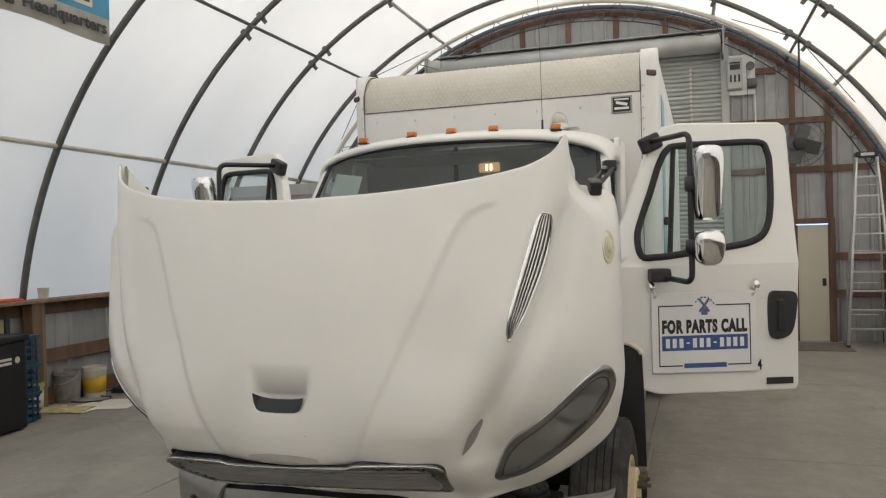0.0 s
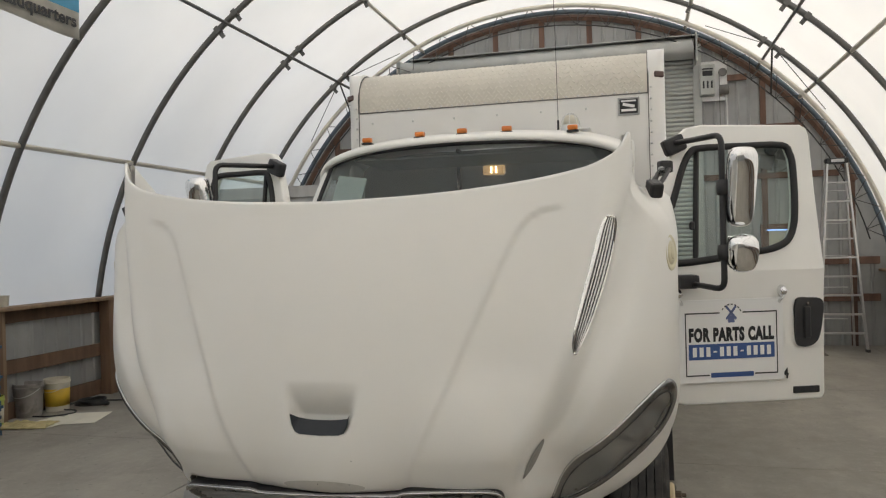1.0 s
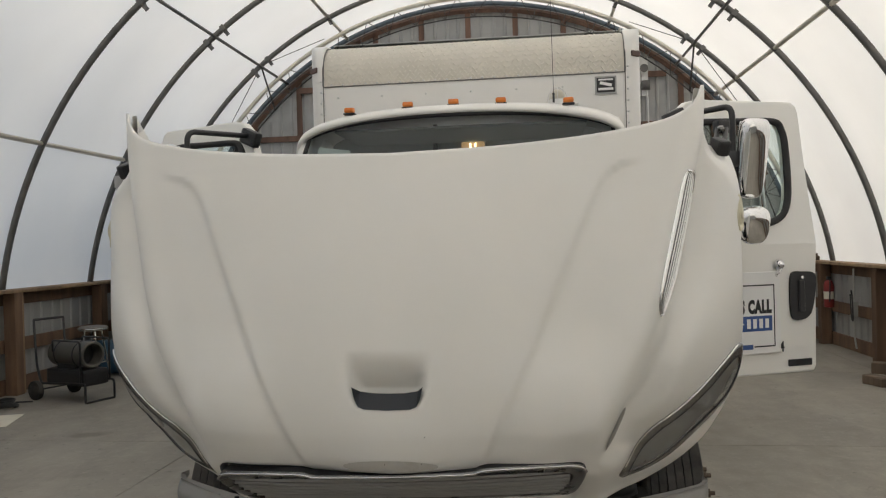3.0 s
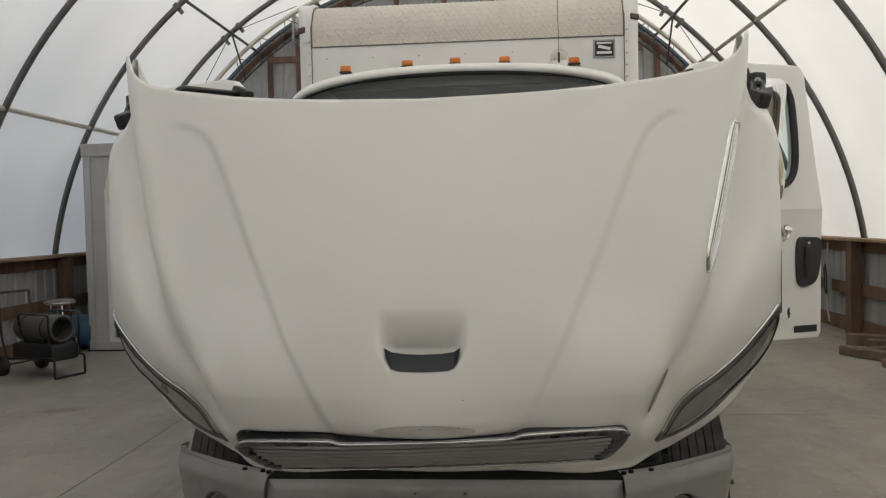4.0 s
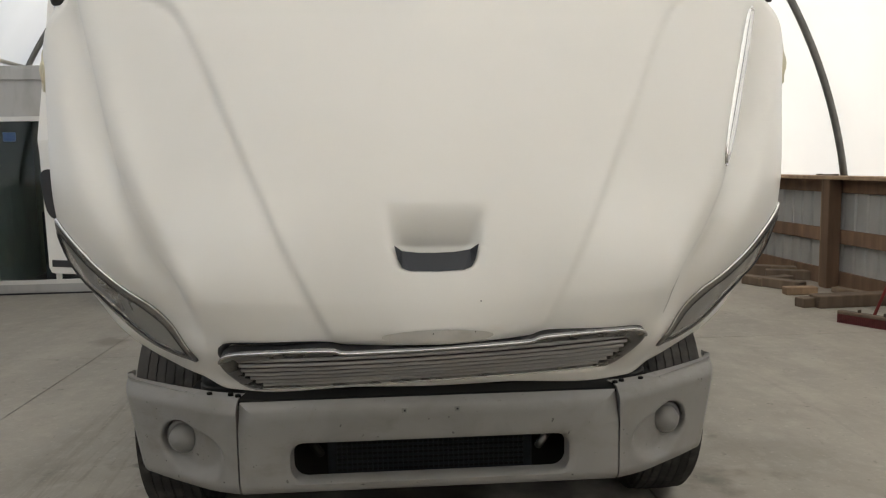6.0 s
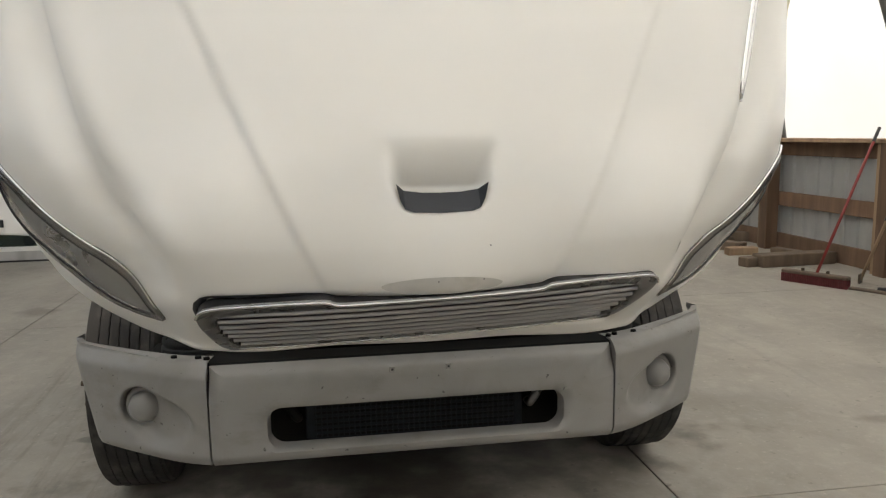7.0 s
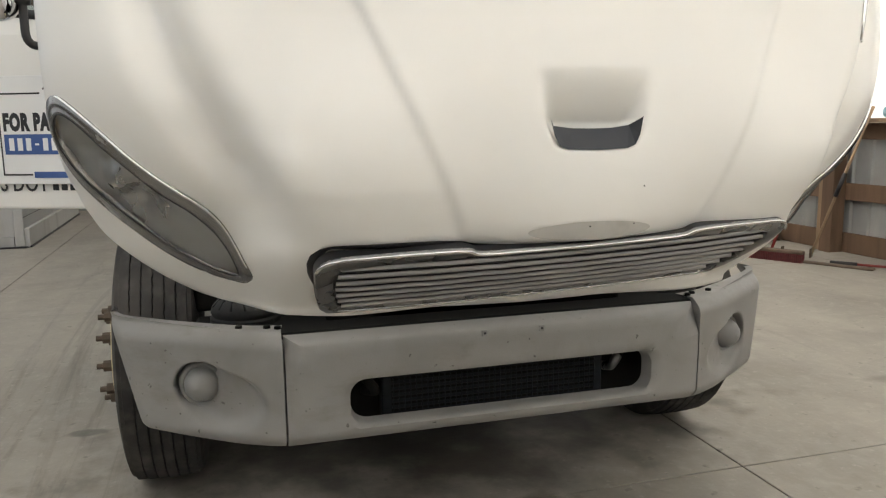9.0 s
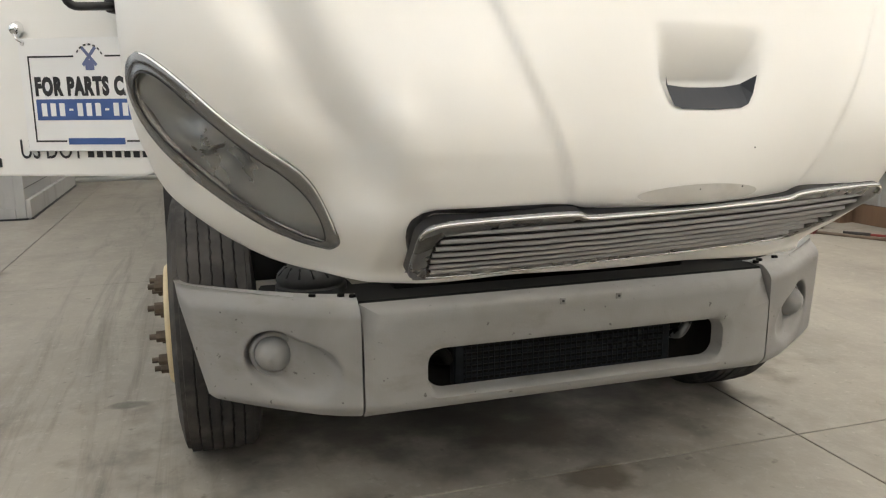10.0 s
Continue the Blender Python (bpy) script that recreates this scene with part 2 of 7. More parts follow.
TREAD_PLATE2 = material("tread_plate_lug", (0.68, 0.65, 0.58), 0.4, 0.25, vary=0.04)
PIPE = material("painted_steel_pipe", (0.13, 0.127, 0.122), 0.5, 0.3, vary=0.2, scale=8, stain=(0.16, 0.15, 0.13), stain_amount=0.4, stain_scale=6)
PIPE_BEIGE = material("galvanised_beige_pipe", (0.66, 0.62, 0.54), 0.45, 0.3, vary=0.1, scale=5)
PIPE_BLUE = material("blue_grey_pipe", (0.11, 0.14, 0.17), 0.5, 0.3, vary=0.12, scale=5)
ROD = material("thin_dark_rod", (0.05, 0.048, 0.045), 0.5, 0.4)
SKIN = skin_material()
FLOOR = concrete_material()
JOINT = material("joint_filler", (0.15, 0.138, 0.122), 0.8, vary=0.25, scale=20)
WOOD = wood_material("treated_wood", (0.165, 0.10, 0.063))
WOOD_PALE = wood_material("pale_wood", (0.30, 0.205, 0.13), 0.6)
WOOD_RED = wood_material("red_brown_stud", (0.15, 0.085, 0.06))
WOOD_OLD = wood_material("weathered_block", (0.145, 0.105, 0.075), 0.55)
SIDING = material("grey_steel_siding", (0.36, 0.365, 0.36), 0.5, 0.15, vary=0.1, scale=3, stain=(0.23, 0.22, 0.2), stain_amount=0.35, stain_scale=2, per_piece=0.06)
SHUTTER = material("shutter_steel", (0.42, 0.43, 0.41), 0.45, 0.3, vary=0.08, scale=4)
DRUM_STEEL = material("drum_steel", (0.46, 0.47, 0.455), 0.42, 0.5, vary=0.1, scale=3, stain=(0.25, 0.23, 0.2), stain_amount=0.3)
GLASS = glass_material("clear_glass", (0.86, 0.92, 0.91))
GLASS_DARK = glass_material("tinted_windscreen", (0.60, 0.68, 0.68), 0.02, -0.012, 5.0, 0.09)
SHED_PAINT = material("shed_white_board", (0.47, 0.465, 0.45), 0.6, vary=0.05, scale=2, stain=(0.27, 0.26, 0.24), stain_amount=0.6, stain_scale=3.5, stretch=(1, 1, 0.25))
DOOR_CREAM = material("cream_door", (0.60, 0.56, 0.46), 0.5, vary=0.04, scale=2)
SIGN_WHITE = material("sign_white", (0.80, 0.80, 0.79), 0.45, vary=0.02)
INK = material("black_ink", (0.02, 0.02, 0.022), 0.5, vary=0.05)
BLUE_INK = material("blue_ink", (0.045, 0.10, 0.28), 0.5, vary=0.05)
BLUE_CRATE = material("blue_plastic", (0.02, 0.07, 0.125), 0.5, vary=0.12)
RED_PAINT = material("red_paint", (0.21, 0.022, 0.02), 0.45, vary=0.12)
YELLOW = material("yellow_label", (0.62, 0.40, 0.04), 0.5, vary=0.12)
PAIL_WHITE = material("pail_white", (0.62, 0.58, 0.48), 0.5, vary=0.1)
PAIL_GREY = material("pail_grey", (0.28, 0.26, 0.24), 0.6, vary=0.15, stain=(0.06, 0.055, 0.05), stain_amount=0.8, stain_scale=7)
GREEN_PAIL = material("green_yellow_pail", (0.42, 0.48, 0.12), 0.5, vary=0.1)
HUB_CREAM = material("cream_hub_paint", (0.60, 0.50, 0.32), 0.5, vary=0.1, stain=(0.4, 0.3, 0.17), stain_amount=0.4)
NUT_STEEL = material("rusty_stud", (0.10, 0.075, 0.055), 0.6, 0.4, vary=0.25, scale=30)
PAPER = material("paper", (0.70, 0.66, 0.56), 0.8, vary=0.06)
RAG = material("yellow_rag", (0.50, 0.42, 0.22), 0.9, vary=0.2, scale=12, bump=0.5)
CABLE = material("cable", (0.03, 0.03, 0.03), 0.6)
OLIVE = material("heater_grey_green", (0.11, 0.105, 0.095), 0.45, 0.2, vary=0.12)
MAT_GREY = material("door_mat", (0.16, 0.145, 0.12), 0.9, vary=0.2, bump=0.4)
SEAT_CLOTH = material("seat_cloth", (0.07, 0.07, 0.075), 0.9, vary=0.15)
DASH = material("dash_grey", (0.10, 0.10, 0.105), 0.6, vary=0.1)
BANNER_GREY = material("banner_grey", (0.50, 0.48, 0.43), 0.55, vary=0.18, scale=4)
BANNER_BLUE = material("banner_blue", (0.06, 0.30, 0.48), 0.5, vary=0.08)
ORANGE = material("orange_cloth", (0.75, 0.12, 0.03), 0.7, vary=0.1)
BOX_BLUE = material("blue_wrap", (0.30, 0.50, 0.60), 0.6, vary=0.08)
patches(PLASTIC_GREY, (0.05, 0.045, 0.04), 0.8, 55, 0.71, 0.75, detail=2)      # stone chips
patches(PLASTIC_GREY, (0.12, 0.10, 0.08), 0.45, 3.0, 0.56, 0.75, (1, 1, 2.5), 8, 0.7)  # road film
patches(RUBBER, (0.14, 0.13, 0.12), 0.3, 18, 0.5, 0.7, detail=5)
patches(SIDING, (0.50, 0.50, 0.48), 0.3, 6.0, 0.55, 0.75, (1, 1, 0.2), 6)

# ---- small builders ----
def mesh_of(name, bm, mat, smooth=False, angle=None):
    me = bpy.data.meshes.new(name)
    bmesh.ops.recalc_face_normals(bm, faces=bm.faces)
    bm.to_mesh(me)
    bm.free()
    me.materials.append(mat)
    if smooth:
        me.shade_smooth()
        if angle:
            me.set_sharp_from_angle(angle=radians(angle))
    return me


def part(name, bm, mat, parent=None, label="", smooth=False, angle=None, at=None):
    """One mesh object, under a thing or a part."""
    me = bm if isinstance(bm, bpy.types.Mesh) else mesh_of(name, bm, mat, smooth, angle)
    ob = new(name, me)
    if parent is not None:
        ob.parent = parent
    if at is not None:
        ob.matrix_local = at
    if label:
        ob["label"] = label
    return ob


def thing(name, m, label, category, group="", kind=""):
    ob = new(name)
    ob.empty_display_size = 0.1
    ob.matrix_world = m
    return tagged(ob, label, category, group, kind)


def add_box(bm, size, center=(0, 0, 0), bevel=0.0, rot=None, seg=1):
    r = bmesh.ops.create_cube(bm, size=1.0)
    vs = r["verts"]
    bmesh.ops.scale(bm, verts=vs, vec=size)
    if bevel:
        es = list({e for v in vs for e in v.link_edges})
        rr = bmesh.ops.bevel(bm, geom=es, offset=bevel, segments=seg, affect="EDGES", profile=0.6)
        vs = list({v for v in rr["verts"]} | {v for v in vs if v.is_valid})
    m = Matrix.Translation(center)
    if rot is not None:
        m = m @ rot
    bmesh.ops.transform(bm, matrix=m, verts=vs)
    return bm


def box(size, center=(0, 0, 0), bevel=0.0, rot=None, seg=1):
    return add_box(bmesh.new(), size, center, bevel, rot, seg)


def add_tube(bm, pts, r, sides=10, closed=False, cap=True):
    """A round pipe along points."""
    pts = [Vector(p) for p in pts]
    n = len(pts)
    rings = []
    up = None
    for i, p in enumerate(pts):
        a = pts[i - 1] if (i > 0 or closed) else pts[i]
        b = pts[(i + 1) % n] if (i < n - 1 or closed) else pts[i]
        d = (b - a).normalized()
        if up is None:
            up = Vector((0, 0, 1)) if abs(d.z) < 0.9 else Vector((1, 0, 0))
        side = d.cross(up).normalized()
        up = side.cross(d).normalized()
        rad = r[i] if isinstance(r, (list, tuple)) else r
        rings.append([bm.verts.new(p + rad * (math.cos(k * 2 * math.pi / sides) * side + math.sin(k * 2 * math.pi / sides) * up)) for k in range(sides)])
    for i in range(n if closed else n - 1):
        a, b = rings[i], rings[(i + 1) % n]
        for k in range(sides):
            bm.faces.new((a[k], a[(k + 1) % sides], b[(k + 1) % sides], b[k]))
    if cap and not closed:
        bm.faces.new(rings[0][::-1])
        bm.faces.new(rings[-1])
    return bm


def tube(pts, r, sides=10, closed=False):
    return add_tube(bmesh.new(), pts, r, sides, closed)


def rounded(pts, rad, seg=5):
    """A polyline with its inner corners rounded."""
    pts = [Vector(p) for p in pts]
    out = [pts[0]]
    for a, b, c in zip(pts, pts[1:], pts[2:]):
        p, q = b + (a - b).normalized() * rad, b + (c - b).normalized() * rad
        for k in range(seg + 1):
            t = k / seg
            out.append((1 - t) ** 2 * p + 2 * t * (1 - t) * b + t * t * q)
    out.append(pts[-1])
    return out


def add_lathe(bm, profile, m, sides=24):
    """Profile of (radius, along) turned round the local x axis of m."""
    rings = []
    for r, x in profile:
        rings.append([bm.verts.new(m @ Vector((x, r * math.cos(k * 2 * math.pi / sides), r * math.sin(k * 2 * math.pi / sides)))) for k in range(sides)])
    for a, b in zip(rings, rings[1:]):
        for k in range(sides):
            bm.faces.new((a[k], a[(k + 1) % sides], b[(k + 1) % sides], b[k]))
    for ring, (r, _) in ((rings[0], profile[0]), (rings[-1], profile[-1])):
        if r > 1e-4:
            bm.faces.new(ring)
    return bm


def lathe(profile, m=None, sides=24):
    return add_lathe(bmesh.new(), profile, m or Matrix(), sides)


def plate(outer, holes, depth, m=None):
    """A flat sheet in local x and z with holes, of some depth along y."""
    bm = bmesh.new()
    edges = []
    for loop in (outer, *holes):
        vs = [bm.verts.new((x, 0, z)) for x, z in loop]
        edges += [bm.edges.new((vs[i - 1], vs[i])) for i in range(len(vs))]
    bmesh.ops.triangle_fill(bm, use_beauty=True, use_dissolve=False, edges=edges)
    r = bmesh.ops.extrude_face_region(bm, geom=list(bm.faces))
    bmesh.ops.translate(bm, verts=[v for v in r["geom"] if isinstance(v, bmesh.types.BMVert)], vec=(0, depth, 0))
    if m is not None:
        bmesh.ops.transform(bm, matrix=m, verts=bm.verts)
    return bm


def round_rect(x0, z0, x1, z1, r, seg=6):
    out = []
    for cx, cz, a0 in ((x1 - r, z1 - r, 0), (x0 + r, z1 - r, 90), (x0 + r, z0 + r, 180), (x1 - r, z0 + r, 270)):
        for k in range(seg + 1):
            a = radians(a0 + 90 * k / seg)
            out.append((cx + r * math.cos(a), cz + r * math.sin(a)))
    return out


def smooth_loop(pts, n=8):
    """A closed loop through points, rounded (Catmull-Rom)."""
    out = []
    c = len(pts)
    for i in range(c):
        p0, p1, p2, p3 = (Vector(pts[(i + k - 1) % c]) for k in range(4))
        for k in range(n):
            t = k / n
            out.append(0.5 * ((2 * p1) + (p2 - p0) * t + (2 * p0 - 5 * p1 + 4 * p2 - p3) * t * t + (3 * p1 - p0 - 3 * p2 + p3) * t ** 3))
    return [tuple(p) for p in out]


def curve_of(xs, ys):
    """A smooth function through a few knots."""
    xs, ys = np.array(xs, float), np.array(ys, float)
    d = np.diff(ys) / np.diff(xs)
    m = np.zeros_like(ys)
    m[0], m[-1] = d[0], d[-1]
    for i in range(1, len(xs) - 1):
        m[i] = 0 if d[i - 1] * d[i] <= 0 else 2 * d[i - 1] * d[i] / (d[i - 1] + d[i])

    def f(x):
        x = np.clip(x, xs[0], xs[-1])
        i = np.clip(np.searchsorted(xs, x) - 1, 0, len(xs) - 2)
        h = xs[i + 1] - xs[i]
        t = (x - xs[i]) / h
        return ys[i] * (1 + 2 * t) * (1 - t) ** 2 + m[i] * h * t * (1 - t) ** 2 + ys[i + 1] * t * t * (3 - 2 * t) + m[i + 1] * h * t * t * (t - 1)
    return f


def lettering(text, height, width, m, mat, parent, name="lettering", bold=0.0, depth=0.0015, space=1.0):
    """Letters of the built-in font, fitted to a height and a width, standing in m's x and z, facing -y."""
    cu = bpy.data.curves.new(name, "FONT")
    cu.body, cu.align_x, cu.extrude, cu.offset = text, "CENTER", depth, bold
    cu.resolution_u, cu.space_character = 3, space
    ob = new(name + "_temp", cu)
    dg = bpy.context.evaluated_depsgraph_get()
    me = bpy.data.meshes.new_from_object(ob.evaluated_get(dg))
    bpy.data.objects.remove(ob)
    me.materials.clear()
    me.materials.append(mat)
    xs = [v.co.x for v in me.vertices]
    ys = [v.co.y for v in me.vertices]
    w, h = max(xs) - min(xs), max(ys) - min(ys)
    cx, cy = (max(xs) + min(xs)) / 2, (max(ys) + min(ys)) / 2
    for v in me.vertices:
        v.co = Vector(((v.co.x - cx) / w * width, -v.co.z, (v.co.y - cy) / h * height))
    return part(name, me, mat, parent, at=m)

# ---- the hall: concrete floor, low timber walls, hoops under a white skin ----
HALL = pose(-0.45, 0, 0, 0, 0, 0.8)
R_HOOP, Z_HOOP = 5.90, 0.43
Y_BACK, Y_END = -8.8, 11.75
HOOPS = [4.2 + 2.0 * k for k in range(-6, 4)]
RAIL_Z = 1.33
HALF = 5.82


def arch(r, y, a0=-99.0, a1=99.0, n=72):
    """Points on an arch over the hall, from left to right."""
    lim = math.degrees(math.acos((RAIL_Z - Z_HOOP) / r))
    a0, a1 = max(a0, -lim), min(a1, lim)
    return [(r * math.sin(radians(a0 + (a1 - a0) * k / n)), y, Z_HOOP + r * math.cos(radians(a0 + (a1 - a0) * k / n))) for k in range(n + 1)]


def build_skin():
    bm = bmesh.new()
    rows = []
    ys = np.linspace(Y_BACK, Y_END + 0.06, 105)
    for y in ys:
        near = min(abs(y - h) for h in HOOPS)
        sag = 0.035 * min(1.0, near / 1.0) ** 2
        rows.append([bm.verts.new(p) for p in arch(R_HOOP + 0.065 - sag, y, n=64)])
    for a, b in zip(rows, rows[1:]):
        for k in range(len(a) - 1):
            bm.faces.new((a[k], a[k + 1], b[k + 1], b[k]))
    ob = part("roof_skin", bm, SKIN, smooth=True)
    ob.matrix_world = HALL
    tagged(ob, "white translucent fabric roof skin stretched over steel hoops", "roof", kind="structure")


def build_hoops():
    for i, y in enumerate(HOOPS):
        h = thing("roof_hoop", HALL @ pose(0, y, 0), "dark grey steel pipe hoop carrying the fabric roof", "hoop", "roof hoops")
        part("pipe", tube(arch(R_HOOP, 0), 0.042, 10), PIPE, h, smooth=True)
        for a in (-39, -24.8, 24.8, 39):
            for da in (-1.6, 1.6) if abs(a) > 30 else (0,):
                t = radians(a + da)
                c = (R_HOOP * math.sin(t), 0, Z_HOOP + R_HOOP * math.cos(t))
                part("clamp", box((0.07, 0.09, 0.10), c, 0.008, Matrix.Rotation(t, 4, "Y")), PIPE, h)
                cl = ((R_HOOP - 0.09) * math.sin(t), 0.0, Z_HOOP + (R_HOOP - 0.09) * math.cos(t))
                part("clamp_plate", box((0.06, 0.02, 0.08), cl, 0.004, Matrix.Rotation(t, 4, "Y")), PIPE, h)


def build_purlins():
    for a, mat, r, d, lab in ((-39, PIPE, 0.024, 0.05, "dark steel purlin pipe running along the roof hoops"),
                              (39, PIPE, 0.024, 0.05, "dark steel purlin pipe running along the roof hoops"),
                              (-62, PIPE_BEIGE, 0.032, -0.0, "pale beige purlin tube behind the roof hoops"),
                              (-24.8, PIPE_BEIGE, 0.03, -0.0, "pale beige purlin tube behind the roof hoops"),
                              (47.8, PIPE_BEIGE, 0.032, -0.0, "pale beige purlin tube behind the roof hoops"),
                              (24.8, PIPE_BEIGE, 0.03, -0.0, "pale beige purlin tube behind the roof hoops")):
        t, r0 = radians(a), R_HOOP - d
        p = thing("purlin", HALL @ pose(r0 * math.sin(t), 0, Z_HOOP + r0 * math.cos(t)), lab, "purlin", "roof purlins")
        part("pipe", tube([(0, Y_BACK, 0), (0, 2, 0), (0, Y_END - 0.1, 0)], r, 8), mat, p, smooth=True)


def build_end_truss():
    """A beige arch a little before the end wall, laced to a darker arch at the wall."""
    t = thing("end_truss", HALL, "beige and blue-grey double arch truss laced with thin rods", "truss")
    part("outer_chord", tube(arch(R_HOOP - 0.08, 11.0), 0.04, 10), PIPE_BEIGE, t, "pale beige steel tube", smooth=True)
    part("inner_chord", tube(arch(R_HOOP + 0.0, 11.66), 0.045, 10), PIPE_BLUE, t, "blue-grey steel tube", smooth=True)
    lim = 76
    n = 27
    for k in range(n):
        a, b, c = (radians(-lim + 2 * lim * (k + q) / n) for q in (0.0, 0.5, 1.0))
        lo = lambda q: ((R_HOOP - 0.08) * math.sin(q), 11.0, Z_HOOP + (R_HOOP - 0.08) * math.cos(q))
        ri = R_HOOP - 0.34
        hi = lambda q: (ri * math.sin(q), 11.35, Z_HOOP + ri * math.cos(q))
        part("lacing_rod", tube([lo(a), hi(b), lo(c)], 0.008, 6), ROD, t)
        w = R_HOOP
        part("lacing_rod", tube([hi(b), (w * math.sin(b), 11.66, Z_HOOP + w * math.cos(b))], 0.008, 6), ROD, t)
    ri = R_HOOP - 0.34
    part("lower_chord", tube([(ri * math.sin(radians(q)), 11.35, Z_HOOP + ri * math.cos(radians(q))) for q in range(-75, 76, 3)], 0.012, 6), ROD, t)
    # wire braces from the last hoops
    for s in (-1, 1):
        q = radians(39 * s)
        a = (5.9 * math.sin(q), 10.2, Z_HOOP + 5.9 * math.cos(q))
        for b in (28, 52):
            u = radians(b * s)
            part("brace_wire", tube([a, (R_HOOP * math.sin(u), 11.0, Z_HOOP + R_HOOP * math.cos(u))], 0.007, 6), ROD, t)
        part("brace_rod", tube([a, ((ri) * math.sin(radians(44 * s)), 11.35, Z_HOOP + ri * math.cos(radians(44 * s)))], 0.016, 6), ROD, t)


def siding_mesh(width, height):
    """Ribbed steel sheet, standing in x and z, ribs toward -y."""
    bm = bmesh.new()
    pts = []
    n = max(1, round(width / 0.23))
    w = width / n
    for k in range(n):
        x = k * w
        pts += [(x, 0), (x + 0.62 * w, 0), (x + 0.70 * w, -0.02), (x + 0.84 * w, -0.02), (x + 0.92 * w, 0)]
    pts.append((width, 0))
    lo = [bm.verts.new((x, y, 0)) for x, y in pts]
    hi = [bm.verts.new((x, y, height)) for x, y in pts]
    for k in range(len(pts) - 1):
        bm.faces.new((lo[k], lo[k + 1], hi[k + 1], hi[k]))
    r = bmesh.ops.extrude_face_region(bm, geom=list(bm.faces))
    bmesh.ops.translate(bm, verts=[v for v in r["geom"] if isinstance(v, bmesh.types.BMVert)], vec=(0, 0.004, 0))
    return mesh_of("siding_panel", bm, SIDING)


def build_side_wall(side):
    """Posts, rails and steel siding up to the foot of the hoops."""
    name = "wall_east" if side > 0 else "wall_west"
    w = thing(name, HALL, "low side wall of brown timber posts and rails with grey steel siding", "wall", kind="structure")
    length = Y_END - Y_BACK
    sheet = siding_mesh(0.92, RAIL_Z - 0.06)
    turn = 90 if side < 0 else -90
    n = int(length / 0.92) + 1
    for k in range(n):
        y = Y_BACK + k * 0.92
        part("siding_panel", sheet, SIDING, w, at=pose(side * (HALF + 0.02), y if side < 0 else y + 0.92, 0.02, 0, 0, turn))
    rail_l = 3.99
    k = 0
    y = Y_BACK
    while y < Y_END - 0.05:
        ln = min(rail_l, Y_END - y)
        for nm, size, c in (("cap_rail", (0.25, ln - 0.006, 0.042), (side * (HALF - 0.10), y + ln / 2, RAIL_Z + 0.0)),
                            ("face_rail", (0.04, ln - 0.006, 0.16), (side * (HALF - 0.01), y + ln / 2, RAIL_Z - 0.105)),
                            ("mid_rail", (0.04, ln - 0.006, 0.17), (side * (HALF - 0.03), y + ln / 2, 0.62)),
                            ("bottom_board", (0.04, ln - 0.006, 0.20), (side * (HALF - 0.03), y + ln / 2, 0.10))):
            part(nm, box(size, (0, 0, 0), 0.004), WOOD if nm != "cap_rail" else WOOD_PALE, w, at=pose(*c))
        y += rail_l
        k += 1
    post = mesh_of("post", box((0.16, 0.15, RAIL_Z - 0.022), (0, 0, (RAIL_Z - 0.022) / 2), 0.005), WOOD)
    stud = mesh_of("post_side_board", box((0.045, 0.09, RAIL_Z - 0.022), (0, 0, (RAIL_Z - 0.022) / 2), 0.004), WOOD_PALE)
    for h in HOOPS:
        part("post", post, WOOD, w, at=pose(side * (HALF - 0.135), h, 0))
        part("post_side_board", stud, WOOD_PALE, w, at=pose(side * (HALF - 0.15), h + 0.121, 0))


def build_floor():
    base = part("ground", box((30, 44, 0.2), (0, -1, -0.116), 0), JOINT)
    tagged(base, "dark earth and joint filler under the slabs", "ground", kind="structure")
    fl = thing("floor", Matrix(), "dusty grey concrete slab floor with sawn joints, stains and painted shade", "floor", kind="structure")
    xs = [-10.1, -6.38, -2.65, 1.08, 4.80, 8.5]
    ys = [-17.95, -14.31, -10.67, -7.03, -3.39, 0.254, 3.89, 7.53, 11.17, 13.5]
    for x0, x1 in zip(xs, xs[1:]):
        for y0, y1 in zip(ys, ys[1:]):
            g = 0.0035
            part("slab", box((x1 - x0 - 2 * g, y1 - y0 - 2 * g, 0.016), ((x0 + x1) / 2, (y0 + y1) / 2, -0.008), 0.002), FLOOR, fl)


